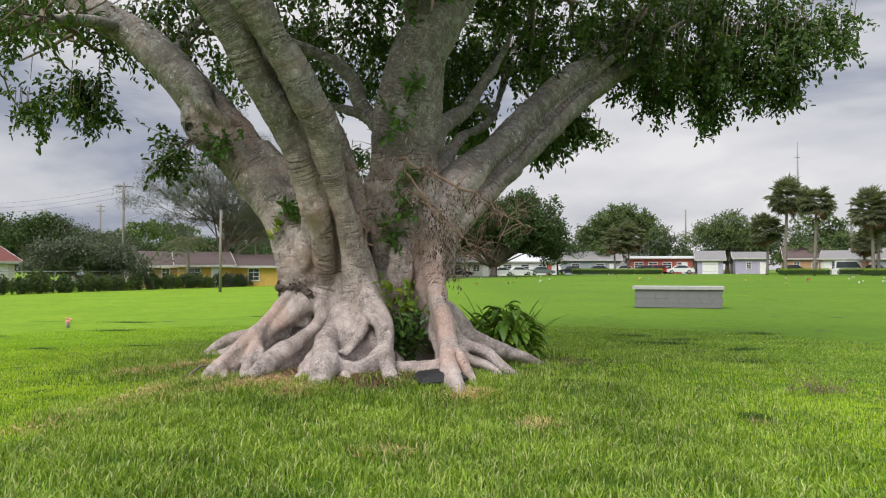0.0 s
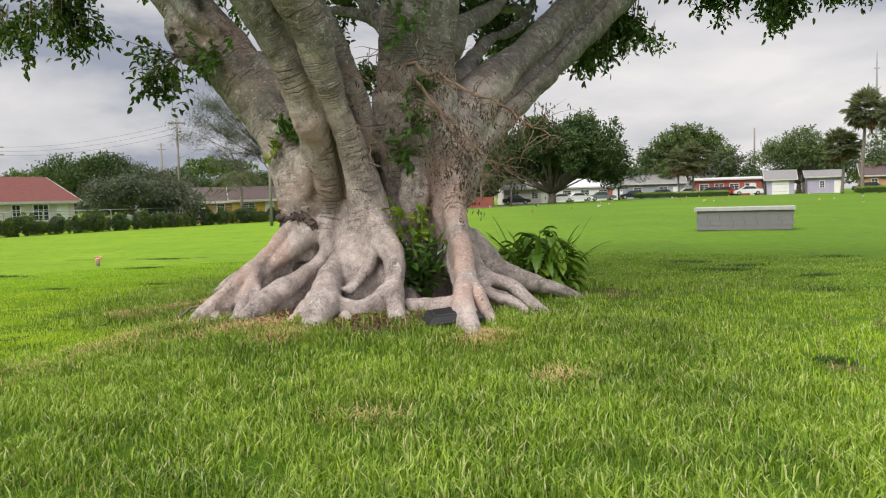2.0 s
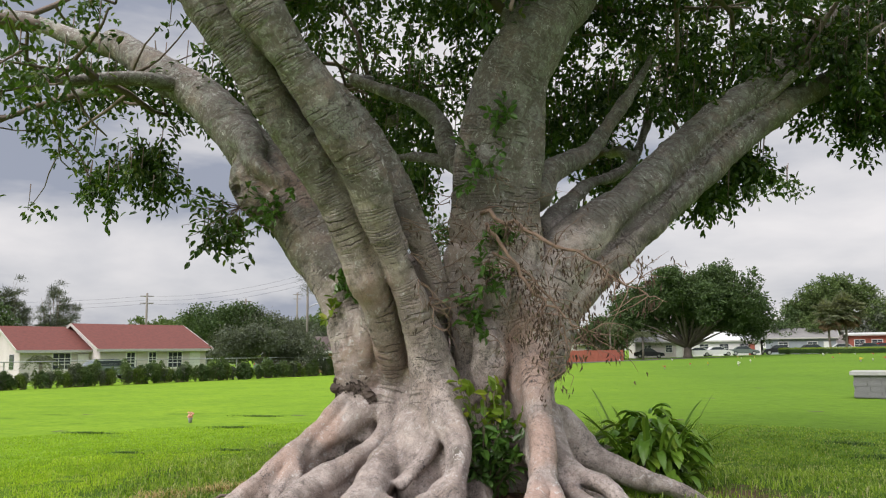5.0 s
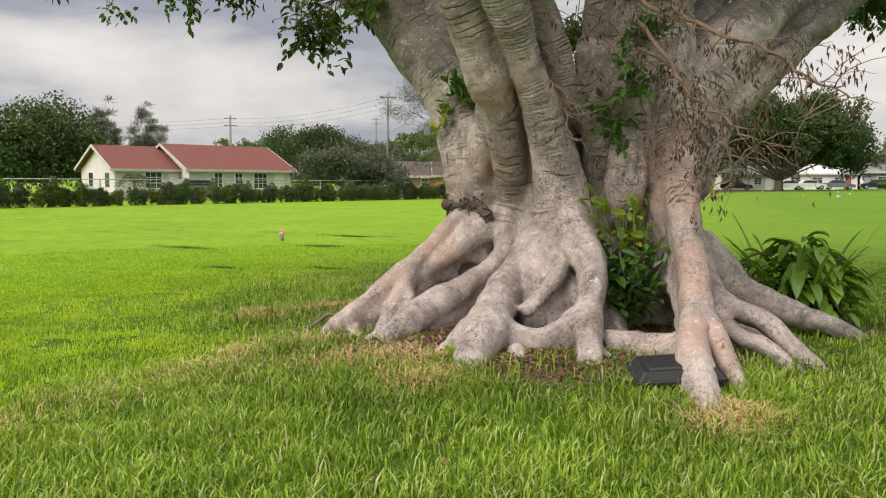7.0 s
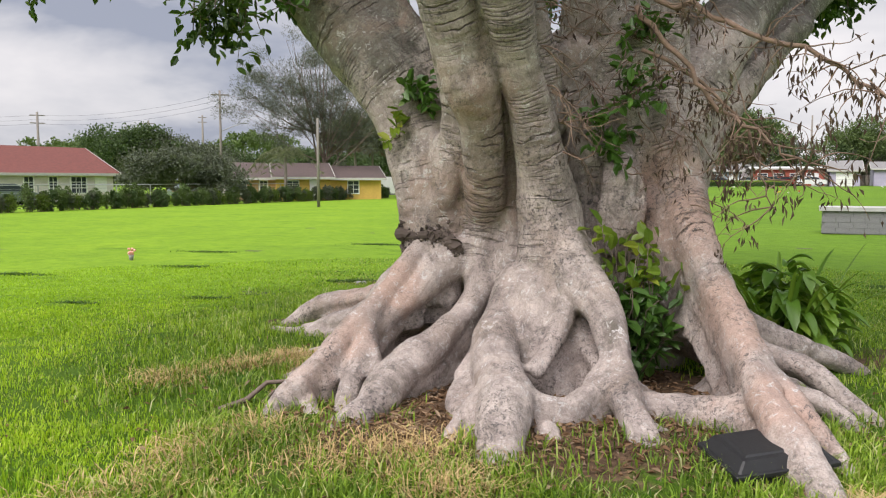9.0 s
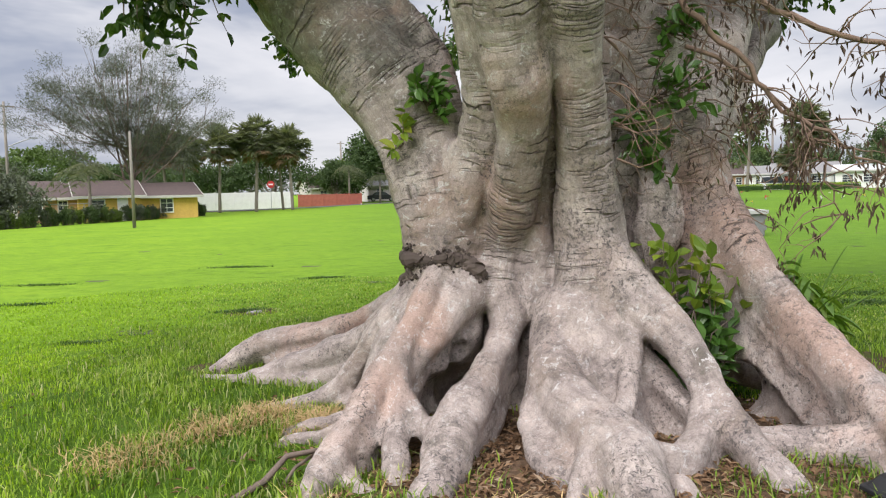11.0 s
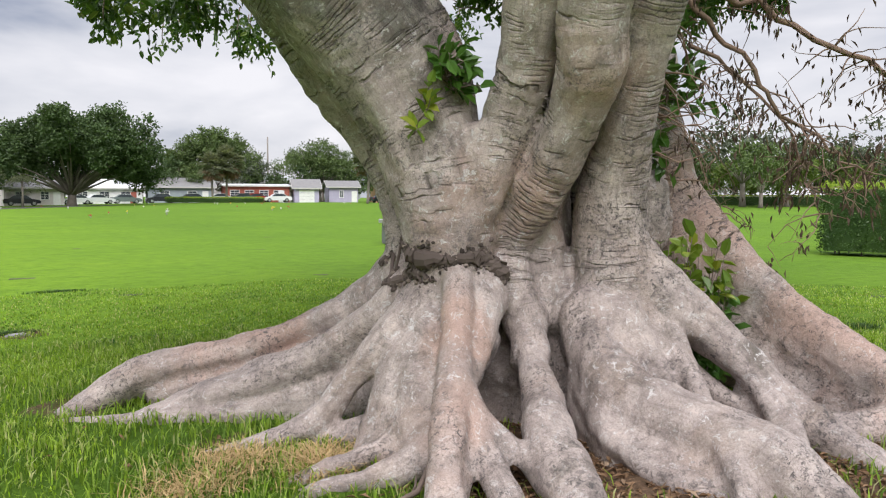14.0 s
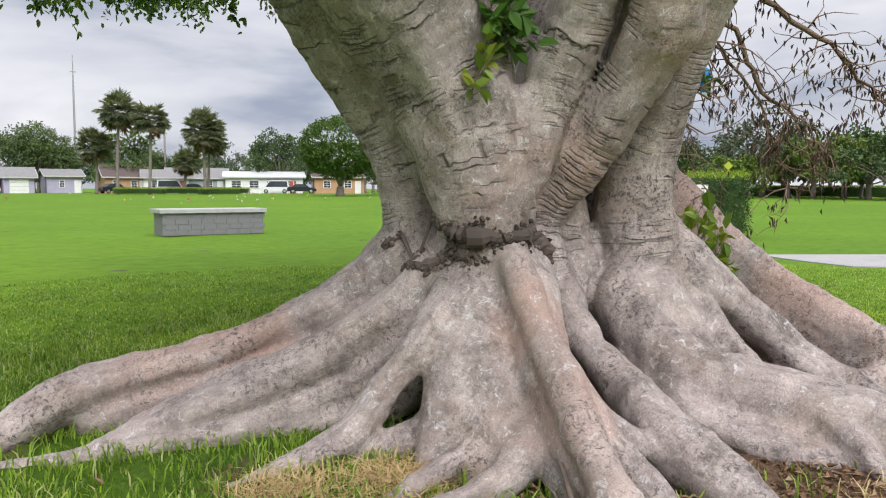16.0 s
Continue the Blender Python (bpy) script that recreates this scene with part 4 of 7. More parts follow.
# tall orange-tinted buttress
over((-0.3, 11.25, 2.4, 0.24), (-0.24, 11.14, 2.0, 0.22), (-0.13, 11.02, 1.61, 0.17), (-0.1, 10.7, 1.31, 0.14), (-0.04, 10.4, 1.04, 0.122), (0.03, 10.08, 0.81, 0.112), (0.05, 9.77, 0.63, 0.10), (0.04, 9.45, 0.5, 0.092), (0.05, 9.12, 0.39, 0.10), (0.1, 8.85, 0.27, 0.11), (0.16, 8.65, 0.13, 0.105), (0.2, 8.5, 0.0, 0.055))
web((-0.26, 11.1, 1.5, 0.17), (-0.12, 10.7, 1.16, 0.12), (-0.03, 10.35, 0.88, 0.10), (0.03, 9.98, 0.65, 0.09), (0.05, 9.6, 0.47, 0.085), drop=0.13, n=7)
stem((0.03, 9.5, 0.35, 0.10), (0.02, 9.35, 0.2, 0.11), (0.0, 9.2, 0.12, 0.11))
over((0.03, 9.95, 0.78, 0.07), (0.12, 9.62, 0.58, 0.06), (0.23, 9.3, 0.4, 0.06), (0.33, 9.03, 0.24, 0.06), (0.42, 8.85, 0.08, 0.05))
# roots towards the low wall
stem((-0.08, 11.0, 0.95, 0.2), (0.1, 10.62, 0.68, 0.11), (0.29, 10.36, 0.5, 0.095), (0.56, 10.19, 0.41, 0.092), (0.74, 10.08, 0.26, 0.072), (0.9, 9.98, 0.13, 0.05), (1.02, 9.92, 0.03, 0.03))
stem((0.05, 10.5, 0.55, 0.10), (0.3, 10.08, 0.35, 0.07), (0.58, 9.88, 0.26, 0.058), (0.72, 9.8, 0.15, 0.045), (0.9, 9.75, 0.03, 0.025))
stem((-0.02, 11.35, 0.8, 0.26), (0.4, 11.3, 0.5, 0.15), (0.8, 11.3, 0.33, 0.11), (1.15, 11.38, 0.22, 0.09), (1.5, 11.5, 0.05, 0.05))
stem((-0.1, 11.2, 0.5, 0.2), (0.3, 10.9, 0.3, 0.11), (0.65, 10.72, 0.15, 0.075), (0.95, 10.6, 0.02, 0.04))
stem((-0.2, 11.9, 0.6, 0.35), (0.5, 12.2, 0.35, 0.17), (1.2, 12.5, 0.15, 0.1))
# roots on the far side
stem((-1.2, 12.1, 0.6, 0.4), (-1.7, 12.9, 0.35, 0.2), (-2.1, 13.7, 0.12, 0.11))
stem((-0.6, 12.2, 0.6, 0.4), (-0.4, 13.1, 0.3, 0.2), (-0.3, 13.9, 0.08, 0.10))

ficus = thing("ficus_tree", (0, 0, 0), 0, "huge grey fig tree with fluted trunk and spreading buttress roots", "tree")


def strands():
    """Thin ridges that run along the roots and lower stems."""
    g = np.random.default_rng(64)
    for t in list(TUBES):
        p = np.array(t)
        if p[:, 2].max() > 2.2 or p[:, 3].max() < 0.085 or len(p) < 4:
            continue
        for _ in range(3 if p[:, 3].max() > 0.13 else 2):
            a = g.uniform(-0.4, 3.5)
            tan = unit(np.gradient(p[:, :3], axis=0))
            side = unit(np.cross(tan, (0, 0, 1.0)) + 1e-6)
            up = np.cross(side, tan)
            w = a + np.cumsum(g.normal(size=len(p)) * 0.35)
            off = side * np.cos(w)[:, None] + up * np.abs(np.sin(w))[:, None]
            r = p[:, 3] * g.uniform(0.26, 0.42)
            q = np.hstack([p[:, :3] + off * (p[:, 3] * 0.93 - r * 0.45)[:, None], r[:, None]])
            i = int(g.integers(0, 2))
            if len(q) - i >= 3:
                TUBES.append(q[i:])


STEMS = [t for t in TUBES if id(t) not in FOLDS] + list(OVER)
strands()
def crease(r, *pts):
    """A furrow along the bark, shallow at its ends."""
    n = len(pts) - 1
    s = spline([(*p, r * (0.55 + 0.45 * math.sin(math.pi * i / n))) for i, p in enumerate(pts)], 12)
    return [tuple(q) for q in s]


KNOT = [(-3.67, 11.14, 3.64, 0.07), (-3.67, 11.13, 3.55, 0.085), (-3.66, 11.14, 3.46, 0.07), (-3.66, 11.24, 3.55, 0.07)]
KNOT += [(-1.44, 9.26, 0.36, 0.04), (-1.44, 9.22, 0.31, 0.045), (-1.43, 9.17, 0.26, 0.045)]
KNOT += crease(0.06, (-0.48, 10.80, 1.55), (-0.41, 10.92, 2.05), (-0.37, 11.03, 2.5))
KNOT += crease(0.075, (0.24, 11.62, 2.42), (0.63, 12.03, 2.82), (1.0, 12.43, 3.19), (1.63, 13.23, 3.87), (2.34, 14.03, 4.6), (3.17, 14.83, 5.3))
KNOT += [(0.86, 12.2, 3.06, 0.075), (0.9, 12.22, 3.1, 0.08), (1.48, 12.98, 3.72, 0.07)]
KNOT += crease(0.07, (-0.81, 10.90, 1.25), (-0.80, 10.88, 1.66), (-0.83, 10.83, 1.97), (-0.96, 10.68, 2.30))
HOLES = [(-0.17, 10.5 - 0.055 * i, 0.36 - 0.02 * i, 0.205 - 0.008 * i) for i in range(11)] + [(-1.84, 10.95, 0.32, 0.2), (-1.8, 10.85, 0.5, 0.12), (-2.0, 10.75, 0.62, 0.1), (-2.06, 10.78, 0.36, 0.2), (-1.95, 10.92, 0.32, 0.2), (-2.2, 10.4, 0.38, 0.14), (-2.14, 10.6, 0.36, 0.18), (-2.12, 10.48, 0.42, 0.14), (-2.08, 10.5, 0.34, 0.20), (-2.02, 10.58, 0.2, 0.22), (-1.93, 10.72, 0.3, 0.22), (-1.95, 10.68, 0.5, 0.16), (-0.35, 10.35, 0.34, 0.20), (-0.3, 10.5, 0.3, 0.22), (-0.2, 10.72, 0.36, 0.24), (-0.35, 10.8, 0.5, 0.2)]
trunk_me = blend_mesh("trunk", TUBES, M["bark"], (-6.5, 8.2, -0.12), (4.1, 16.2, 6.4), 0.022, 0.018, HOLES, OVER, KNOT)


def roughen(me, amp):
    """Lumps and folds of the bark, pushed along the normals."""
    co = np.empty(len(me.vertices) * 3, np.float32)
    no = np.empty(len(me.vertices) * 3, np.float32)
    me.vertices.foreach_get("co", co)
    me.vertices.foreach_get("normal", no)
    co, no = co.reshape(-1, 3), no.reshape(-1, 3)
    d = np.array([noise.noise(Vector((p[0] * 3, p[1] * 3, p[2] * 1.7))) + 0.55 * noise.noise(Vector((p[0] * 8, p[1] * 8, p[2] * 5))) - 0.3 * abs(noise.noise(Vector((p[0] * 15, p[1] * 15, p[2] * 17)))) for p in co.tolist()])
    fz = np.empty(len(co) * 3, np.float32)
    me.attributes["fibre"].data.foreach_get("vector", fz)
    fz = fz.reshape(-1, 3)
    even = np.empty(len(co), np.float32)
    me.attributes["even"].data.foreach_get("value", even)
    patch = np.array([noise.noise(Vector((p[0] * 2.2, p[1] * 2.2, p[2] * 2.6))) for p in fz.tolist()])
    wave = np.array([noise.noise(Vector((p[0] * 3.5, p[1] * 3.5, p[2] * 3))) for p in fz.tolist()])
    ring = np.sin(fz[:, 2] * 6.2832 / 0.125 + 5 * wave) * np.clip(patch * 3.0 + 0.1, 0, 1) * even * np.clip((co[:, 2] - 1.0) / 0.4, 0, 1)
    d = d + 0.12 * ring
    me.vertices.foreach_set("co", (co + no * (amp * d)[:, None]).astype(np.float32).ravel())
    me.update()


def fibres(me):
    """For each place on the bark: how far along its stem it lies and where across it, and where the bark is rubbed tan."""
    co = np.empty(len(me.vertices) * 3, np.float32)
    me.vertices.foreach_get("co", co)
    co = co.reshape(-1, 3).astype(float)
    best, second, owner = np.full(len(co), 9.0), np.full(len(co), 9.0), np.full(len(co), -1)
    out = np.zeros((len(co), 3))
    for k, t in enumerate(STEMS):
        s = spline(t, 3)
        run = 0.0
        for a, b in zip(s[:-1], s[1:]):
            e = b[:3] - a[:3]
            ln = math.sqrt(e @ e) + 1e-9
            pad = max(a[3], b[3]) + 0.12
            near = np.flatnonzero(((co > np.minimum(a, b)[:3] - pad) & (co < np.maximum(a, b)[:3] + pad)).all(1))
            w = co[near] - a[:3]
            u = np.clip(w @ e / ln ** 2, 0, 1)
            off = w - u[:, None] * e
            d = np.sqrt((off ** 2).sum(1)) - (a[3] + u * (b[3] - a[3]))
            win = d < best[near]
            i = near[win]
            other = owner[i] != k
            second[i[other]] = best[i[other]]
            lose = near[~win & (owner[near] != k)]
            second[lose] = np.minimum(second[lose], d[~win & (owner[near] != k)])
            best[i], owner[i] = d[win], k
            side = unit(np.cross(e, (0.3, 1.0, 0.2)))
            top = np.cross(e / ln, side)
            out[i] = np.stack([off[win] @ side + 1.7 * (k % 7), off[win] @ top + 0.9 * (k % 5), run + u[win] * ln + 0.37 * (k % 11)], 1)
            run += ln
    at = me.attributes.new("fibre", "FLOAT_VECTOR", "POINT")
    at.data.foreach_set("vector", out.astype(np.float32).ravel())
    at = me.attributes.new("even", "FLOAT", "POINT")
    at.data.foreach_set("value", np.clip((second - best - 0.012) / 0.05, 0, 1).astype(np.float32))
    rub = np.zeros(len(co))
    for x, y, z, r, k in ((-2.0, 11.1, 1.55, 0.3, 1.0), (-1.85, 11.35, 2.45, 0.3, 1.0), (-2.3, 11.55, 2.95, 0.3, 0.9), (-0.1, 10.6, 1.35, 0.4, 0.9), (0.0, 9.9, 0.9, 0.45, 1.0), (0.05, 9.2, 0.5, 0.4, 0.8), (-2.3, 10.6, 0.85, 0.25, 0.9), (-2.55, 10.25, 0.5, 0.25, 0.8), (-2.75, 9.95, 0.3, 0.2, 0.6), (-2.6, 12.4, 0.65, 0.35, 0.8), (-3.1, 12.8, 0.5, 0.35, 0.7), (-0.2, 11.0, 1.75, 0.35, 0.8), (-1.64, 10.7, 1.6, 0.3, 0.7), (-1.66, 10.3, 2.25, 0.3, 0.6), (-3.1, 11.5, 3.6, 0.5, 0.7)):
        rub = np.maximum(rub, k * np.exp(-((co - (x, y, z)) ** 2).sum(1) / r ** 2))
    # grows with height: lichen together with painted shade below the crown
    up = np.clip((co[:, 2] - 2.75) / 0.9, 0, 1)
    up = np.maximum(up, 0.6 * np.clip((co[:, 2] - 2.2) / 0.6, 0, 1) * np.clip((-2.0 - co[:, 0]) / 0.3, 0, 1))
    at = me.attributes.new("lichen_shade", "FLOAT", "POINT")
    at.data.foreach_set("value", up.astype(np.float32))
    at = me.attributes.new("rubbed", "FLOAT", "POINT")
    at.data.foreach_set("value", rub.astype(np.float32))


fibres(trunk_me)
roughen(trunk_me, 0.03)
trunk_ob = part("trunk", trunk_me, None, ficus)
bpy.context.view_layer.update()


def on_bark(p, off=0.0):
    """The place on the bark nearest to p, raised by off, and the normal there."""
    ok, q, nn, _ = trunk_ob.closest_point_on_mesh(Vector(p))
    return np.array(q) + np.array(nn) * off, np.array(nn)

# girdling root: a dark knobbly band round the stem
def girdle():
    b = Buf()
    for line, fat in (([(-2.4, 11.75, 1.22), (-2.4, 11.45, 1.27), (-2.38, 11.18, 1.27), (-2.2, 10.93, 1.23), (-2.0, 10.86, 1.25), (-1.9, 10.84, 1.2), (-1.84, 10.86, 1.12)], 1.0),
                      ([(-2.38, 11.6, 1.15), (-2.4, 11.3, 1.12), (-2.36, 11.15, 1.16), (-2.22, 11.0, 1.14)], 0.6)):
        p = spline([(*q, 0.04) for q in line], 18)
        for i in range(len(p)):
            p[i, :3] = on_bark(p[i, :3], 0.006)[0]
        u = np.linspace(0, 1, len(p))
        p[:, 3] = fat * (0.014 + 0.05 * np.exp(-((u - 0.42) / 0.06) ** 2) + 0.04 * np.exp(-((u - 0.62) / 0.1) ** 2) + 0.05 * np.exp(-((u - 0.84) / 0.12) ** 2)) * (1 + 0.35 * rng.normal(size=len(p)).clip(-1.5, 1.5))
        p[:, :3] += rng.normal(size=(len(p), 3)) * 0.008
        wide = p[:, 3].copy()
        p[:, 3] *= 0.72
        b.tube(p, 9)
        for i in range(int(1500 * fat)):
            k = int(rng.integers(1, len(p) - 1))
            if rng.random() > 0.25 + 0.75 * wide[k] / wide.max():
                continue
            c, nn = on_bark(p[k, :3] + np.array((0, 0, rng.normal() * wide[k] * 0.6)) + rng.normal(size=3) * 0.006, 0.0)
            t = unit(np.cross(nn, rng.normal(size=3)))
            s = rng.uniform(0.006, 0.015)
            b.tube([(*(c - t * s), s * 0.5), (*(c - t * s * 0.3 + nn * s * 0.5), s), (*(c + t * s * 0.5 + nn * s * rng.uniform(0.2, 0.9)), s * 0.8), (*(c + t * s * 1.2), s * 0.35)], 5)
    part("girdling_root", b, M["girdle"], ficus, "dark rough knobbly root band")


M["girdle"] = leafy("girdling_bark", (0.03, 0.025, 0.022), (0.15, 0.12, 0.105), 0.95, 0.0, 0.1, (0.34, 0.28, 0.24))
girdle()

# upper branches and crown
BR = []


def grow(p, d, r, length, depth, r_gen):
    """A branch that bends and forks; keeps its tips for the leaves."""
    steps = 5
    pts = [(*p, r)]
    q, dd = np.array(p, float), unit(np.array(d, float))
    for i in range(steps):
        dd = unit(dd + r_gen.normal(size=3) * 0.16 + np.array((0, 0, 0.03)))
        q = q + dd * length / steps
        pts.append((*q, r * (1 - 0.55 * (i + 1) / steps)))
    BR.append((pts, depth))
    if depth:
        for j in range(3 if depth > 1 else 4):
            k = 2 + (j * 3) // 3 if j < 3 else 5
            k = min(k + int(r_gen.integers(0, 2)), 5)
            a = pts[k]
            nd = unit(dd * 0.7 + r_gen.normal(size=3) * np.array((0.75, 0.75, 0.38)))
            grow(a[:3], nd, a[3] * 0.72, length * (0.62 + 0.2 * r_gen.random()), depth - 1, r_gen)


bg = np.random.default_rng(5)
for p, d, r, ln in (((-6.2, 12.45, 6.05), (-0.9, 0.1, 0.3), 0.18, 2.4), ((-4.9, 12.1, 5.2), (-0.5, -0.8, 0.05), 0.12, 2.0), ((-4.5, 12.2, 4.8), (-0.3, 0.9, 0.35), 0.14, 2.4), ((-5.5, 12.2, 5.6), (-0.9, -0.3, -0.1), 0.1, 2.0),
                    ((-3.0, 8.7, 5.3), (-0.6, -0.2, 0.75), 0.17, 2.4), ((-2.5, 8.6, 5.2), (0.1, -0.7, 0.6), 0.17, 2.2), ((-2.9, 10.4, 5.2), (-0.7, 0.3, 0.6), 0.11, 2.4),
                    ((0.3, 11.5, 5.8), (0.35, -0.2, 0.8), 0.26, 2.6), ((-0.1, 11.5, 4.9), (0.2, 0.7, 0.6), 0.2, 3.0), ((-0.2, 11.6, 4.5), (-0.3, 0.9, 0.5), 0.18, 3.0),
                    ((3.5, 15.35, 6.2), (0.5, 0.3, 0.6), 0.18, 2.6), ((3.8, 15.4, 5.6), (0.8, 0.25, 0.6), 0.10, 2.6), ((2.6, 14.5, 5.0), (0.6, 0.3, 0.75), 0.09, 2.4),
                    ((-2.7, 14.5, 5.3), (-0.4, 0.8, 0.1), 0.1, 2.2), ((1.25, 15.4, 5.4), (0.2, 0.9, 0.25), 0.1, 2.2), ((-2.85, 13.1, 5.45), (-0.3, 0.9, 0.1), 0.08, 2.2), ((0.9, 14.4, 4.4), (-0.4, 0.9, 0.05), 0.09, 2.2)):
    grow(p, d, r, ln, 2, bg)
for pts, depth in BR:
    if depth == 2:
        ob = part("branch", Buf().tube(spline(pts, 3), 9), M["bark"], ficus, "", True)
        # whole branch takes the lichen and the painted crown shade
        at = ob.data.attributes.new("lichen_shade", "FLOAT", "POINT")
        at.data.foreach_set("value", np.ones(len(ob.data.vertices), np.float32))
tw = Buf()
for pts, depth in BR:
    if depth < 2:
        tw.tube(pts, 5)

CLUMPS = []


def clump(x, y, z, rx, ry, rz, n):
    CLUMPS.append((np.array((x, y, z)), np.array((rx, ry, rz)), n))


clump(4.2, 15.3, 5.5, 1.1, 1.2, 0.8, 300)
clump(5.3, 15.4, 5.4, 1.2, 1.3, 1.0, 380)
clump(6.6, 15.5, 5.7, 1.2, 1.2, 0.9, 340)
clump(7.7, 15.5, 6.1, 0.8, 1.0, 0.55, 150)
clump(5.5, 15.5, 6.6, 2.7, 1.7, 0.8, 520)
clump(5.35, 15.4, 4.55, 0.55, 0.7, 0.3, 60)
clump(4.4, 15.3, 4.7, 0.5, 0.7, 0.3, 50)
clump(6.9, 15.4, 4.9, 0.5, 0.6, 0.3, 60)
clump(1.9, 14.3, 3.65, 0.45, 0.5, 0.28, 36)
clump(2.5, 14.4, 4.0, 0.5, 0.5, 0.28, 44)
clump(-5.9, 12.6, 4.2, 0.95, 0.8, 0.45, 130)
clump(-6.6, 12.8, 4.0, 0.5, 0.5, 0.35, 44)
clump(-5.5, 12.5, 3.8, 0.35, 0.4, 0.25, 26)
clump(-6.9, 12.6, 5.7, 1.1, 0.9, 0.8, 170)
clump(-5.8, 12.9, 5.1, 0.7, 0.7, 0.5, 70)
clump(-4.3, 12.9, 5.6, 1.5, 1.4, 0.9, 190)
clump(-1.9, 13.2, 4.4, 0.7, 0.6, 0.5, 80)
clump(-2.8, 14.8, 5.3, 1.8, 1.5, 0.9, 300)
clump(-0.8, 15.3, 5.4, 1.8, 1.4, 0.9, 420)
clump(1.2, 15.2, 5.5, 1.8, 1.4, 1.0, 440)
clump(3.0, 15.6, 5.9, 1.7, 1.5, 0.9, 360)
clump(-2.7, 15.8, 4.5, 1.1, 1.0, 0.5, 190)
clump(-0.6, 16.3, 4.5, 1.2, 1.0, 0.5, 200)
clump(1.3, 16.5, 4.6, 1.3, 1.0, 0.55, 190)
clump(-3.4, 15.8, 3.35, 0.5, 0.5, 0.35, 60)
clump(-2.3, 17.0, 3.75, 0.9, 0.8, 0.35, 110)
clump(-1.2, 19.0, 4.1, 1.0, 0.8, 0.4, 100)
clump(0.6, 19.8, 4.5, 1.1, 0.8, 0.4, 100)
clump(2.2, 21.0, 4.75, 1.0, 0.8, 0.35, 90)
clump(3.4, 20.5, 4.9, 1.0, 0.8, 0.4, 90)
clump(-3.9, 11.6, 2.98, 0.45, 0.35, 0.2, 26)
# overhead leaves, mostly unseen, added dense to shade the upper limbs
clump(-0.6, 13.5, 6.4, 3.6, 3.0, 0.8, 760)
clump(-3.9, 10.6, 6.6, 2.4, 2.2, 0.8, 330)
clump(0.6, 10.8, 7.0, 2.5, 2.2, 0.7, 420)
clump(-1.0, 11.4, 7.2, 4.6, 4.2, 0.8, 1000)
clump(-1.2, 11.0, 8.2, 4.2, 3.8, 0.7, 900)
clump(-2.2, 9.3, 7.3, 2.8, 2.2, 0.7, 600)
clump(2.6, 13.6, 7.0, 2.4, 2.4, 0.7, 500)


def crown_arrays():
    """Rosettes of leathery leaves on drooping shoots, in clumps and round the branch tips."""
    c = np.random.default_rng(21)
    tips, dirs = [], []
    for ctr, rad, n in CLUMPS:
        u = unit(c.normal(size=(n, 3))) * (c.random((n, 1)) ** 0.45)
        tips.append(ctr + u * rad * (1 + 0.18 * c.normal(size=(n, 1))))
        dirs.append(u * 0.6)
    for pts, depth in BR:
        if depth == 0:
            for a in pts[2:]:
                for _ in range(2):
                    tips.append(np.array([a[:3]]) + c.normal(size=(1, 3)) * 0.15)
                    dirs.append(c.normal(size=(1, 3)) * 0.4)
    tips, dirs = np.vstack(tips), np.vstack(dirs)
    thin = np.array([noise.noise(Vector((q[0] * 1.1, q[1] * 1.1, q[2] * 1.3))) + 0.5 * noise.noise(Vector((q[0] * 2.9, q[1] * 2.9 + 7, q[2] * 2.9))) for q in tips.tolist()])
    gap = np.where((tips[:, 0] < -2.6) & (tips[:, 2] < 6.6), 0.11, np.where(tips[:, 0] > 1.6, -0.08, np.where(tips[:, 2] < 6.2, 0.08, -0.25)))
    tips, dirs = tips[thin > gap], dirs[thin > gap]
    per = 17
    base = np.repeat(tips, per, 0)
    along = np.tile(np.linspace(-0.32, 0.12, per), len(tips))[:, None]
    axis = unit(np.repeat(dirs, per, 0) + np.array((0, 0, -0.45)))
    base = base + axis * along + c.normal(size=base.shape) * 0.05
    out = unit(axis * 0.5 + c.normal(size=base.shape) * 0.75 + np.array((0, 0, -0.35)))
    return oval_leaves(base, out, c.uniform(0.085, 0.14, len(base)), c.uniform(0.045, 0.068, len(base)), 0.15, c), tips


(cv, cf), TIPS = crown_arrays()
for a in TIPS[::3]:
    tw.tube([(*(a + (0.03, 0.0, 0.42)), 0.010), (*(a + (0.0, 0.02, 0.15)), 0.007), (*a, 0.004)], 4)
part("twig_work", tw, M["twig"], ficus, "thin brown twigs of the crown", True)
part("crown", array_mesh("crown", cv, cf, M["ficus_leaf"]), None, ficus, "dark green leathery leaves in drooping tufts")

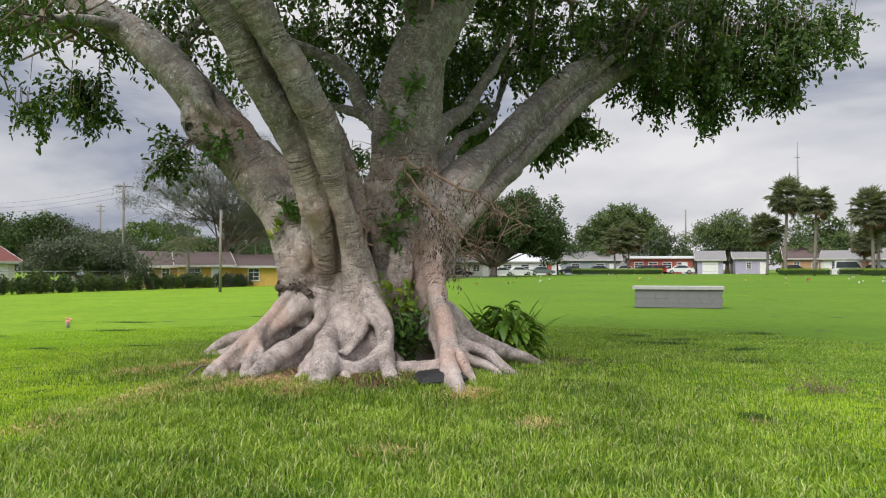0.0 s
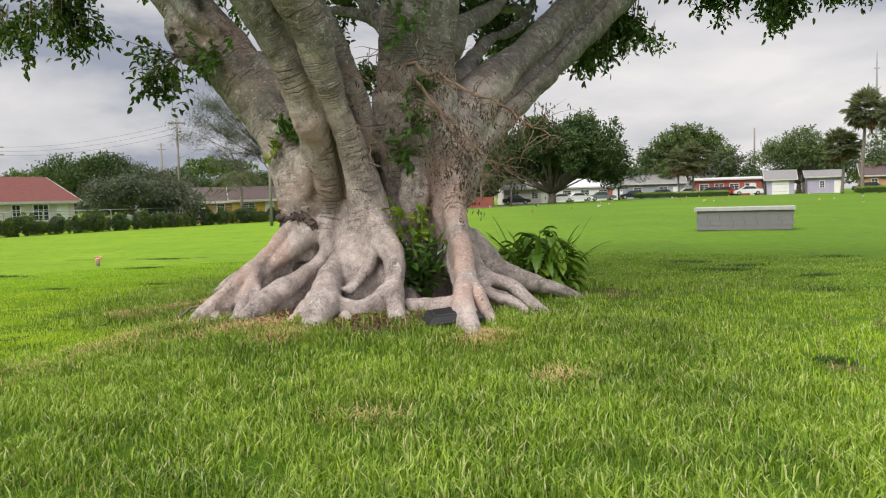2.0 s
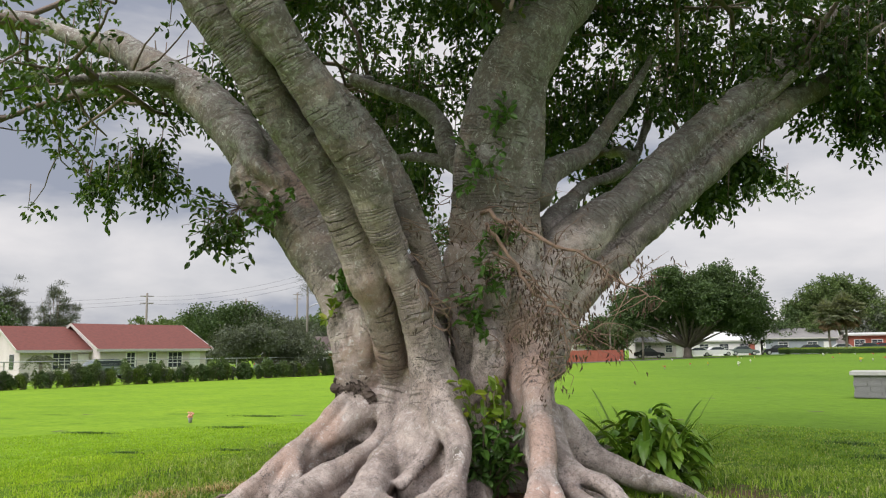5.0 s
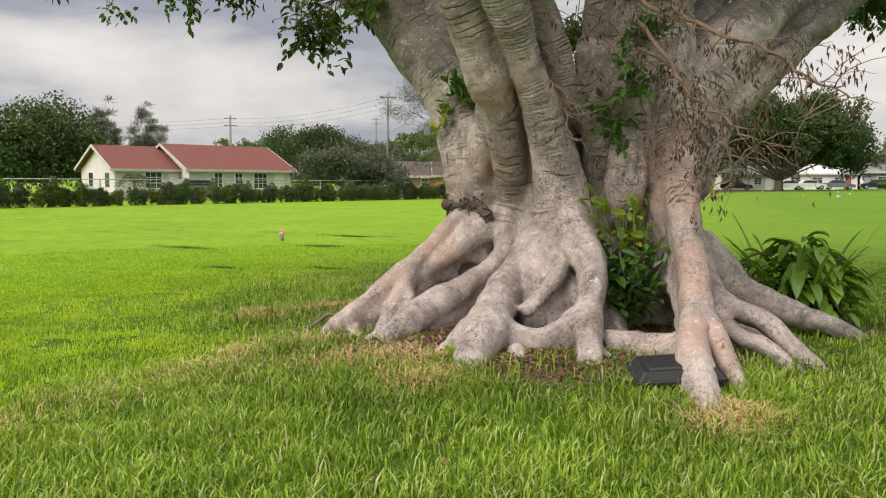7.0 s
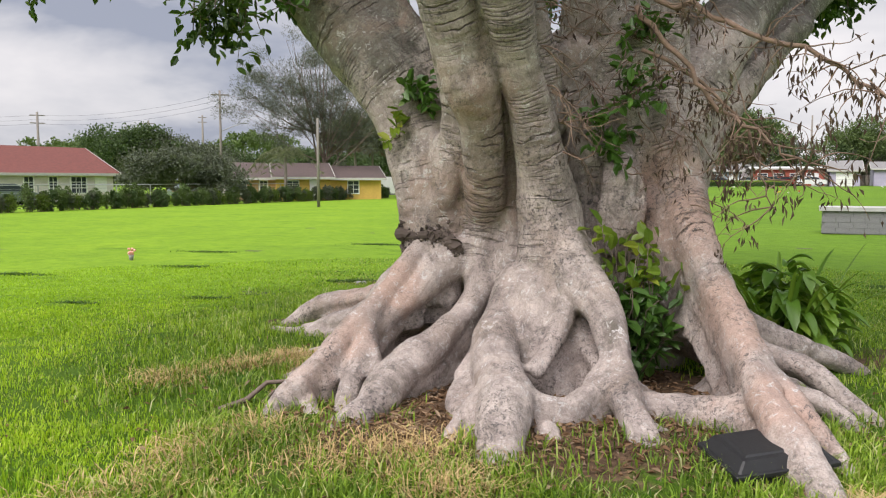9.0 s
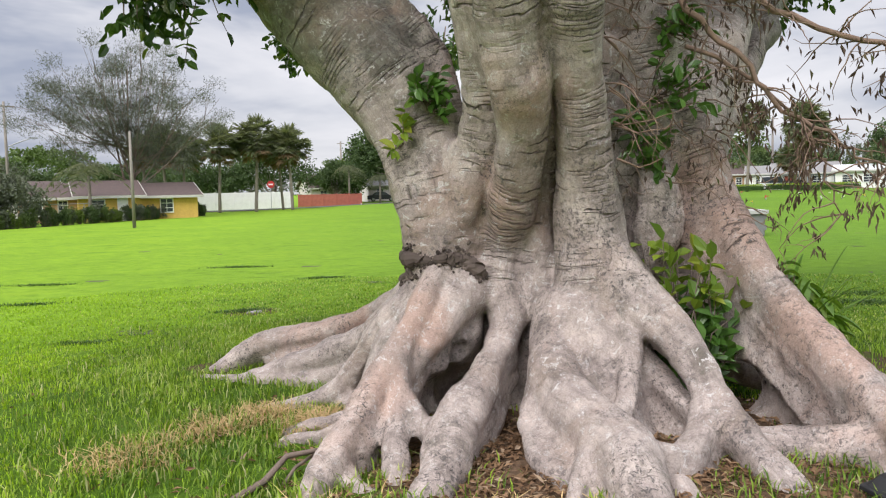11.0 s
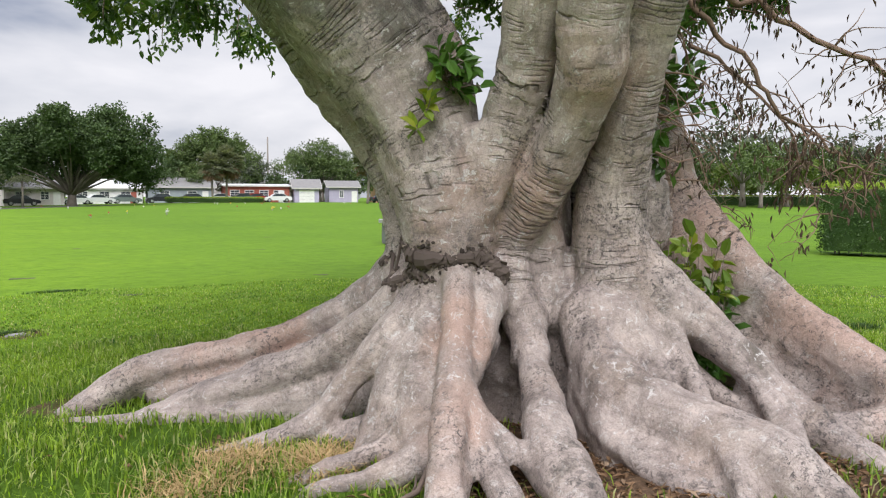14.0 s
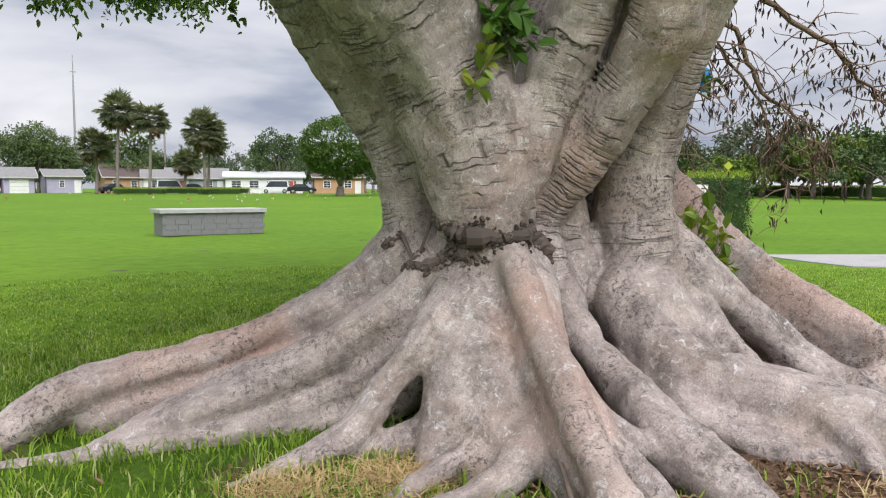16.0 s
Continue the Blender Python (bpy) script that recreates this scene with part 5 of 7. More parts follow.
# ---- grass ----
def blades(name, x, y, lo, hi, width, mat, lean=0.45, r=rng):
    n = len(x)
    z = terrain(x, y) - 0.01
    L = lo + (hi - lo) * r.random(n) * (0.72 + 0.28 * np.sin(x * 6.3 + 2.2 * np.sin(y * 3.7)) * np.sin(y * 5.9 + 1.9 * np.sin(x * 2.9)))
    a = r.uniform(0, 2 * np.pi, n)
    out = np.stack([np.cos(a), np.sin(a), np.zeros(n)], 1) * (lean * r.random((n, 1)) ** 0.7 * 1.6)
    side = np.stack([-np.sin(a), np.cos(a), np.zeros(n)], 1) * (width * r.uniform(0.7, 1.3, n) / 2)[:, None]
    b = np.stack([x, y, z], 1)
    up = np.array((0, 0, 1.0))
    mid = b + (up * 0.62 + out * 0.30) * L[:, None]
    tip = b + (up * 0.88 + out * 0.95) * L[:, None]
    v = np.stack([b - side * 0.8, b + side * 0.8, mid + side, mid - side, tip], 1).reshape(-1, 3)
    o = (np.arange(n) * 5)[:, None]
    f = np.concatenate([o + np.array([[0, 1, 2]]), o + np.array([[0, 2, 3]]), o + np.array([[3, 2, 4]])])
    return array_mesh(name, v, f, mat)


def scatter(n, x0, x1, y0, y1, r=rng):
    return r.uniform(x0, x1, n), r.uniform(y0, y1, n)


def lawn():
    xs, ys = [], []
    for n, x0, x1, y0, y1 in ((360000, -6.0, 5.0, 0.8, 9.5), (90000, -8, 0, 9, 16), (30000, 0, 5.5, 9, 14), (34000, -9.5, -6, 2, 16)):
        a, b = scatter(n, x0, x1, y0, y1)
        xs.append(a)
        ys.append(b)
    x, y = np.concatenate(xs), np.concatenate(ys)
    s = soil_at(x, y) + 0.22 * rng.normal(size=len(x))
    tuft = np.sin(x * 5.1 + 2 * np.sin(y * 2.3)) * np.sin(y * 4.7 + 1.7 * np.sin(x * 1.9)) + 0.6 * rng.normal(size=len(x))
    edge = np.hypot((x + 1.6) / 8.2, (y - 9.0) / 8.2) + 0.05 * np.sin(3.1 * x) * np.sin(2.7 * y)
    keep = (s < 0.34) & (tuft > -0.5) & (edge < 1.0 - 0.28 * rng.random(len(x)) ** 1.3)
    x, y = x[keep], y[keep]
    # the mower keeps off the mound: longer, darker grass inside a wavering line
    wild = (x > -3.9 + 0.2 * (y - 6.5) + 0.25 * np.sin(3 * y) + 0.15 * rng.normal(size=len(x))) & (y < 10.8) & (x < 3.0 + 0.9 * rng.normal(size=len(x))) & (y > 2.6 + 0.9 * rng.normal(size=len(x)))
    wild |= np.hypot(x + 3.2, y - 11.0) < 1.3 + 0.4 * rng.normal(size=len(x))
    wild |= (y > 11.5 + 0.8 * rng.normal(size=len(x))) & (x > -5.0 + 0.8 * rng.normal(size=len(x)))
    tagged(new("grass", blades("grass", x[~wild], y[~wild], 0.03, 0.085, 0.0072, M["grass"])), "short blades of bright green lawn grass", "grass", kind="stuff")
    tagged(new("long_grass", blades("long_grass", x[wild], y[wild], 0.05, 0.155, 0.0085, M["grass_rough"], 0.62)), "longer darker grass on the mound round the tree", "grass", kind="stuff")
    far, turn = 6.2 + 6.5 * rng.random(260000) ** 1.25, rng.uniform(0, 2 * np.pi, 260000)
    fx, fy = -1.5 + far * np.cos(turn), 8.8 + far * np.sin(turn)
    keep = fy > 1.0
    near_side = (fx < 0.5) & ((fy < 11) | (fx < -5.5 + rng.normal(size=len(fx))))
    for side, mt, lb in ((near_side, "grass_far", "blades of bright lawn grass further off"), (~near_side, "grass_rough", "blades of darker lawn grass further off")):
        tagged(new("grass", blades("grass_far", fx[keep & side], fy[keep & side], 0.03, 0.055, 0.013, M[mt])), lb, "grass", kind="stuff")


lawn()

# ---- small things round the trunk ----
def stick(b, p, q, r, sag=0.0, seg=5, wob=0.02, g=rng):
    """A thin uneven stem from p to q."""
    p, q = np.array(p, float), np.array(q, float)
    t = np.linspace(0, 1, 6)[:, None]
    pts = p + (q - p) * t + g.normal(size=(6, 3)) * wob * np.sin(np.pi * t) + np.array((0, 0, -sag)) * 4 * t * (1 - t)
    b.tube(np.hstack([pts, (r * (1 - 0.6 * t))]), seg)
    return pts


def sprout(x, y, z, size, n, mat, label, name="sprout", group="", spread=1.0, g=np.random.default_rng(3), droop=0.0):
    """A tuft of oval leaves on short stems, growing from the bark."""
    base, nn = on_bark((x, y, z), 0.0)
    ob = thing(name, tuple(base), 0, label, "sprout", group)
    st, lb, ld = Buf(), [], []
    for i in range(n):
        d = unit(nn * 0.9 + g.normal(size=3) * 0.75 * spread + np.array((0, 0, 0.35 - droop)))
        tip = d * size * g.uniform(0.5, 1.0)
        pts = stick(st, (0, 0, 0), tip, 0.006, 0.02, 4, 0.02, g)
        for k in range(7):
            f = 0.35 + 0.65 * k / 6
            lb.append(tip * f)
            ld.append(unit(d * 0.6 + g.normal(size=3) * 0.7 + np.array((0, 0, -0.15))))
    part("branching", st, M["twig"], ob, "", True)
    v, f = oval_leaves(np.array(lb), np.array(ld), g.uniform(0.08, 0.13, len(lb)), g.uniform(0.045, 0.065, len(lb)), 0.2, g)
    part("foliage", array_mesh("foliage", v, f, M[mat]), None, ob)
    return ob


for x, y, z, s, n in ((-2.17, 10.98, 2.3, 0.27, 12), (-3.2, 10.9, 3.2, 0.5, 16), (-0.7, 10.6, 2.1, 0.3, 9), (-0.45, 10.75, 2.75, 0.3, 9), (-0.65, 10.8, 3.5, 0.45, 12), (-0.45, 10.9, 4.0, 0.3, 8)):
    sprout(x, y, z, s, n, "bush_leaf", "tuft of dark green leaves sprouting from the grey bark", "leaf_tuft", "tufts on the trunk")
sprout(-0.62, 10.82, 2.28, 0.5, 16, "bush_leaf", "tuft of dark green leaves sprouting from the grey bark", "leaf_tuft", "tufts on the trunk")
sprout(-3.75, 11.1, 3.25, 0.8, 24, "ficus_leaf", "leafy shoot with rounded leaves hanging from the limb", "leafy_shoot", "tufts on the trunk", 1.2, np.random.default_rng(8), 0.5)
sprout(-2.3, 11.15, 2.0, 0.3, 3, "sprout_leaf", "short thin shoot with few leaves on the bark", "leafy_shoot", "tufts on the trunk")


def hollow_shrub():
    """The young shrub in the hollow between two roots."""
    g = np.random.default_rng(14)
    at = (-0.58, 10.55, tz(-0.58, 10.55) - 0.02)
    ob = thing("shrub", at, 0, "young shrub with yellow-green tips growing between two roots", "shrub")
    st, low, high = Buf(), [], []
    for i in range(46):
        a = g.uniform(0, 2 * np.pi)
        h = g.uniform(0.4, 1.2)
        tip = np.array((math.cos(a) * g.uniform(0.05, 0.40) + 0.04, math.sin(a) * g.uniform(0.05, 0.24) - 0.10, h))
        pts = stick(st, (g.normal() * 0.05, g.normal() * 0.05, 0), tip, 0.007, -0.03, 4, 0.03, g)
        for k in range(10):
            p = pts[0] + (tip - pts[0]) * (0.3 + 0.7 * k / 9)
            (high if p[2] > 0.66 + 0.2 * g.random() else low).append((p, unit(g.normal(size=3) + np.array((0, -0.3, -0.05)))))
    part("branching", st, M["twig"], ob, "", True)
    for lst, mat, nm in ((low, "bush_leaf", "foliage"), (high, "sprout_leaf", "young_foliage")):
        v, f = oval_leaves(np.array([p for p, _ in lst]), np.array([d for _, d in lst]), g.uniform(0.09, 0.16, len(lst)), g.uniform(0.05, 0.085, len(lst)), 0.2, g)
        part(nm, array_mesh(nm, v, f, M[mat]), None, ob, "yellow-green young leaves" if nm[0] == "y" else "")


hollow_shrub()


def blade_leaf(b, root, d, length, width, bend, seg=7):
    """A long strap leaf: a folded strip that arches over."""
    d = unit(np.array(d, float))
    side = unit(np.cross(d, (0, 0, 1)) + 1e-6)
    vs = []
    for i in range(seg + 1):
        t = i / seg
        c = np.array(root) + d * length * t + np.array((0, 0, -bend * length * t * t))
        w = width * (0.35 + 1.3 * t) * (1 - t) ** 0.6 if t > 0 else width * 0.3
        vs += [c - side * w / 2 + (0, 0, w * 0.18), c - (0, 0, w * 0.1), c + side * w / 2 + (0, 0, w * 0.18)]
    fs = []
    for i in range(seg):
        for j in range(2):
            o = 3 * i + j
            fs.append((o, o + 1, o + 4, o + 3))
    b.add(vs, fs)


def broad_plant():
    """The leafy clump beside the trunk: paddle leaves low down, arching straps above."""
    g = np.random.default_rng(30)
    at = (0.95, 12.15, tz(0.95, 12.15))
    ob = thing("broadleaf_plant", at, 0, "clump of glossy paddle leaves and arching straps beside the roots", "plant")
    pad, strap = Buf(), Buf()
    for i in range(260):
        a = g.uniform(0, 2 * np.pi)
        r = g.uniform(0.0, 0.40)
        root = (math.cos(a) * r * 1.15, math.sin(a) * r * 1.0, 0.08 + 0.78 * g.random() * (1 - r))
        b = a + g.normal() * 0.5
        blade_leaf(pad, root, (math.cos(b), math.sin(b), g.uniform(0.0, 1.3)), g.uniform(0.22, 0.38), g.uniform(0.13, 0.2), g.uniform(0.5, 1.2))
    for i in range(20):
        a = g.uniform(0, 2 * np.pi)
        root = (math.cos(a) * 0.3, math.sin(a) * 0.25, 0.15)
        blade_leaf(strap, root, (math.cos(a) * 0.8, math.sin(a) * 0.7, g.uniform(0.9, 2.4)), g.uniform(0.9, 1.35), g.uniform(0.04, 0.065), g.uniform(0.15, 0.5), 9)
    part("paddle_foliage", pad, M["paddle_leaf"], ob, "", True)
    part("strap_foliage", strap, M["paddle_leaf"], ob, "long arching strap leaves", True)


broad_plant()


def valve_box():
    x, y = -0.03, 8.95
    ob = thing("valve_box", (x, y, tz(x, y)), 20, "black plastic irrigation box tilted on the grass by a root", "valve box")
    part("body", Buf().box((0, 0, 0.05), (0.46, 0.33, 0.14), 0, 0.93), M["dark"], ob)
    l = part("lid", Buf().box((0, 0, 0.14), (0.45, 0.32, 0.05), 0, 0.86), M["dark"], ob)
    part("rim", Buf().box((0, 0, 0.112), (0.475, 0.345, 0.02)), M["dark"], ob)
    part("panel", Buf().box((0, 0, 0.168), (0.33, 0.21, 0.012), 0, 0.92), M["dark"], l)
    ob.matrix_basis = pose(x, y, tz(x, y) - 0.055, 6, -5, 16) @ Matrix.Scale(1.18, 4)


valve_box()


def dead_vine():
    """A dead branch that leans out from the trunk, with curled twigs and withered hanging leaves."""
    g = np.random.default_rng(77)
    ob = thing("dead_branch", (0, 0, 0), 0, "dead grey branch with withered brown leaves hanging from the trunk", "branch")
    st, lb, ld = Buf(), [], []

    def hang(p, n=3, s=1.0):
        for _ in range(n):
            q = p + g.normal(size=3) * 0.035 * s
            lb.append(q)
            ld.append(unit(np.array((0, 0, -1.0)) + g.normal(size=3) * 0.3))

    def ramble(p, d, length, r, depth, leafy_p=0.24):
        d = unit(np.array(d, float))
        pts = [(*p, r)]
        q = np.array(p, float)
        k = 7
        for i in range(k):
            d = unit(d + g.normal(size=3) * 0.22 + np.array((0, 0, -0.10 if depth else -0.06)))
            q = q + d * length / k
            pts.append((*q, r * (1 - 0.75 * (i + 1) / k)))
            if depth:
                for _ in range(2 if depth > 1 else 1):
                    if g.random() < 0.5:
                        ramble(q, unit(d * 0.5 + g.normal(size=3) * np.array((0.7, 0.7, 0.5)) + np.array((0, 0, -0.15))), length * g.uniform(0.28, 0.5), r * 0.5, depth - 1, leafy_p)
            elif g.random() < leafy_p:
                hang(q, int(g.integers(1, 4)))
        st.tube(pts, 5)
        if not depth and g.random() < 2 * leafy_p:
            hang(q, 2)

    for line in (((-0.6, 10.6, 3.0, 0.024), (-0.1, 10.27, 2.78, 0.02), (0.4, 9.97, 2.47, 0.016), (0.75, 9.8, 2.22, 0.011), (0.98, 9.68, 2.05, 0.005)),
                 ((-0.55, 10.62, 2.9, 0.022), (-0.3, 10.42, 2.5, 0.018), (-0.02, 10.26, 2.15, 0.014), (0.3, 10.08, 1.9, 0.009), (0.5, 10.0, 1.75, 0.004)),
                 ((-0.5, 10.65, 2.6, 0.016), (-0.1, 10.45, 2.35, 0.012), (0.2, 10.3, 1.9, 0.008), (0.3, 10.2, 1.5, 0.004))):
        p = spline(line, 5)
        p[1:-1, :3] += g.normal(size=(len(p) - 2, 3)) * 0.02
        st.tube(p, 6)
        for q in p[3:]:
            for _ in range(int(g.integers(1, 4)) if q[0] > -0.25 else int(g.integers(0, 2))):
                ramble(q[:3], np.array((g.normal() * 0.7, g.normal() * 0.5, g.normal() * 0.35 - 0.1)), g.uniform(0.22, 0.55), 0.006, 1 if g.random() < 0.4 else 0)
    for i in range(105):
        a = np.array((g.uniform(-1.2, -0.25) if i % 6 else g.uniform(-0.3, 0.4), 0, g.uniform(1.9, 3.35)))
        p, nn = on_bark((a[0], 10.2 if a[0] > -0.8 else 10.95, a[2]), 0.02)
        ramble(p, nn * 0.7 + np.array((g.normal() * 0.8, g.normal() * 0.2, -0.35)), g.uniform(0.25, 0.6), 0.006, 1 if i % 3 == 0 else 0, 0.06)
    part("branching", st, M["dead_twig"], ob, "", True)
    v, f = leaf_arrays(np.array(lb), np.array(ld), g.uniform(0.04, 0.085, len(lb)), g.uniform(0.010, 0.021, len(lb)), None, 0.6, g)
    part("withered_foliage", array_mesh("withered_foliage", v, f, M["dry_leaf"]), None, ob)


dead_vine()


def litter():
    """Fallen leaves, chips and twigs between the roots."""
    g = np.random.default_rng(9)
    x, y = g.normal(-1.5, 0.85, 5200), g.normal(9.75, 0.6, 5200)
    x2, y2 = g.normal(-0.5, 0.9, 1800), g.normal(9.6, 0.55, 1800)
    x3, y3 = g.uniform(-6, 4, 500), g.uniform(4, 13, 500)
    x, y = np.concatenate([x, x2, x3]), np.concatenate([y, y2, y3])
    base = np.stack([x, y, terrain(x, y) + g.uniform(0.002, 0.03, len(x))], 1)
    d = g.normal(size=(len(x), 3)) * np.array((1, 1, 0.22))
    v, f = leaf_arrays(base, d, g.uniform(0.03, 0.085, len(x)), g.uniform(0.010, 0.03, len(x)), None, 0.3, g)
    tagged(new("leaf_litter", array_mesh("leaf_litter", v, f, M["litter"])), "dry brown fallen leaves and bark chips among the roots", "leaf litter", kind="stuff")


litter()


def fallen_stick(p, q, r):
    b = Buf()
    stick(b, (0, 0, 0), np.array(q) - np.array(p), r, -0.03, 6, 0.03, np.random.default_rng(int(abs(p[0]) * 100)))
    ob = new("stick", b.mesh("stick", M["twig"], True))
    ob.location = p
    tagged(ob, "bent grey fallen stick lying on the soil by the roots", "stick", "fallen sticks")


fallen_stick((-3.35, 9.75, tz(-3.3, 9.75) + 0.02), (-2.6, 10.35, 0.34), 0.022)
fallen_stick((-2.75, 9.95, tz(-2.75, 9.95) + 0.04), (-2.5, 10.2, 0.36), 0.02)
fallen_stick((-3.1, 9.9, tz(-3.1, 9.9) + 0.02), (-2.75, 10.3, 0.26), 0.012)


def dry_tufts():
    """Straw-coloured cut grass lying in tufts at the foot of the roots."""
    g = np.random.default_rng(18)
    xs, ys = [], []
    for cx, cy, r, n in ((-2.95, 10.95, 0.24, 900), (-3.35, 11.25, 0.2, 600), (-3.65, 11.0, 0.22, 450), (-4.1, 10.6, 0.3, 450), (0.25, 8.3, 0.22, 420), (0.4, 8.5, 0.16, 300), (-1.6, 8.5, 0.25, 500), (-1.9, 8.9, 0.25, 500), (-2.3, 8.85, 0.3, 350), (-3.1, 8.6, 0.4, 350), (-0.4, 6.2, 0.25, 200), (-2.9, 9.3, 0.2, 350), (-3.05, 12.3, 0.15, 200), (0.9, 7.3, 0.2, 200), (2.0, 3.9, 0.2, 300), (-3.75, 7.1, 0.3, 160), (-3.6, 7.7, 0.3, 200), (-3.4, 8.3, 0.3, 260), (-3.25, 9.0, 0.3, 300)):
        xs.append(g.normal(cx, r * 0.6, n))
        ys.append(g.normal(cy, r * 0.6, n))
    tagged(new("dry_grass", blades("dry_grass", np.concatenate(xs), np.concatenate(ys), 0.06, 0.13, 0.006, M["straw"], 1.5, g)), "straw-coloured tufts of dead cut grass by the roots", "dry grass", kind="stuff")


dry_tufts()


def dip_shade():
    """Low dark blades that stand in for the shade in dips of the lawn."""
    g = np.random.default_rng(52)
    xs, ys = [], []
    for cx, cy, rx, ry, n in ((4.95, 12.53, 0.2, 0.16, 700), (4.5, 15.7, 0.5, 0.3, 700), (5.0, 16.6, 0.45, 0.28, 500), (4.3, 17.6, 0.4, 0.25, 350), (3.1, 7.85, 0.17, 0.1, 420), (5.6, 14.5, 0.3, 0.12, 400), (7.2, 18.0, 0.4, 0.3, 300), (-5.87, 15.32, 0.3, 0.1, 420), (-5.3, 24.46, 0.6, 0.15, 600), (-7.4, 14.5, 0.3, 0.1, 350), (-4.3, 17.3, 0.35, 0.12, 500), (-7.9, 19.0, 0.5, 0.13, 500), (0.5, 6.6, 0.3, 0.2, 500), (-10.5, 17.5, 0.6, 0.14, 500), (-8.8, 22.0, 0.6, 0.15, 500), (-3.2, 21.5, 0.5, 0.14, 450)):
        xs.append(g.normal(cx, rx * 0.55, n))
        ys.append(g.normal(cy, ry * 0.55, n))
    tagged(new("dip_shade_grass", blades("dip_shade_grass", np.concatenate(xs), np.concatenate(ys), 0.03, 0.085, 0.010, M["grass_dip_shade"], 0.8, g)), "low dark green blades standing in for shade in dips of the lawn", "grass", kind="stuff")


dip_shade()


def dry_weed(x, y):
    """A dead leafless weed lying flat, all thin forking stems."""
    g = np.random.default_rng(66)
    ob = thing("dry_weed", (x, y, tz(x, y)), 0, "dead leafless brown weed lying flat on the lawn", "weed")
    for i in range(20):
        b = Buf()
        a = g.uniform(0, 2 * np.pi)
        root = np.array((g.normal() * 0.22, g.normal() * 0.1, 0.0))
        ln = g.uniform(0.15, 0.42)
        tip = root + np.array((math.cos(a) * ln, math.sin(a) * ln * 0.5, g.uniform(0.05, 0.28)))
        p = stick(b, root, tip, 0.006, 0.0, 4, 0.02, g)
        for k in (2, 3, 4):
            stick(b, p[k], p[k] + g.normal(size=3) * np.array((0.09, 0.05, 0.04)) + np.array((0, 0, 0.03)), 0.0032, 0.0, 3, 0.01, g)
        part("stem", b, M["dead_twig"], ob, "", True)


dry_weed(4.48, 9.42)

# ---- things on the lawn ----
def low_wall():
    t = thing("planter_wall", (9.0, 29.9, tz(9.0, 29.9)), math.degrees(math.atan2(29.39 - 30.39, 10.56 - 7.43)), "long low grey stone-clad block with a pale cap on the lawn", "wall")
    part("body", Buf().box((0, 0, 0.33), (3.13, 1.08, 0.70)), M["granite"], t)
    stone = Buf().box((0, 0, 0), (0.384, 0.03, 0.163)).mesh("stone_block", M["granite"])
    for row in range(4):
        for i in range(8):
            s = part("stone_block", stone, None, t)
            s.location = (-1.37 + 0.39 * i + (0.06 if row % 2 else -0.02), -0.545 - 0.006 * ((i * 3 + row) % 3), 0.085 + 0.168 * row)
    part("cap", Buf().box((0, 0, 0.74), (3.32, 1.28, 0.12)), M["cap"], t, "pale stone cap")


low_wall()


def grave_vase(x, y, mat, group="flower vases on the lawn", h=0.28):
    ob = thing("flower_vase", (x, y, tz(x, y)), 0, "small grey grave vase with %s flowers on the lawn" % mat.replace("cloth_", ""), "flower vase", group)
    part("vase", Buf().tube([(0, 0, 0, 0.04), (0, 0, 0.07, 0.05), (0, 0, 0.13, 0.06)], 8), M["concrete"], ob, "", True)
    b = Buf()
    g = np.random.default_rng(4)
    for i in range(14):
        c = g.normal(size=3) * np.array((0.07, 0.07, 0.04)) + (0, 0, h - 0.02)
        b.tube([(*(c - (0, 0, 0.03)), 0.01), (*c, 0.035), (*(c + (0, 0, 0.025)), 0.012)], 6)
    part("bouquet", b, M[mat], ob, "", True)
    return ob


gp = grave_vase(-9.6, 20.0, "pink", h=0.22)
gp.matrix_basis = gp.matrix_basis @ Matrix.Scale(0.9, 4)
protos = {m: grave_vase(x, y, m) for m, x, y in (("yellow", 17.6, 70.0), ("cloth_white", 8.2, 66.0), ("red", 29.0, 62.0))}
gv = np.random.default_rng(41)
for i in range(48):
    D, az = gv.uniform(60, 108), radians(gv.uniform(-3, 40))
    x, y = D * math.sin(az), D * math.cos(az)
    copy_thing(protos[("yellow", "cloth_white", "cloth_white", "red")[i % 4]], pose(x, y, tz(x, y), 0, 0, gv.uniform(0, 360)) @ Matrix.Scale(gv.uniform(0.5, 0.85), 4))


# a sunk dark plate in place of a dent and the shade in it
def marker_dent(x, y, rz):
    ob = thing("marker_dent", (x, y, tz(x, y)), rz, "flat dark plate standing in for a shaded dent in the grass", "grave marker", "flat markers")
    part("plate", Buf().box((0, 0, 0.012), (0.62, 0.32, 0.04)), M["bronze"], ob)
    return ob


st0 = thing("stone", (-4.1, 17.16, tz(-4.1, 17.16) - 0.045), 10, "rough pale stone lying in a bare patch of lawn", "stone")
part("block", Buf().tube([(-0.16, 0, 0.0, 0.03), (-0.06, 0.02, 0.01, 0.055), (0.08, 0, 0.012, 0.06), (0.17, -0.02, 0.0, 0.03)], 8), M["concrete"], st0)
m0 = marker_dent(-5.4, 15.9, -8)
m0.location.z -= 0.03
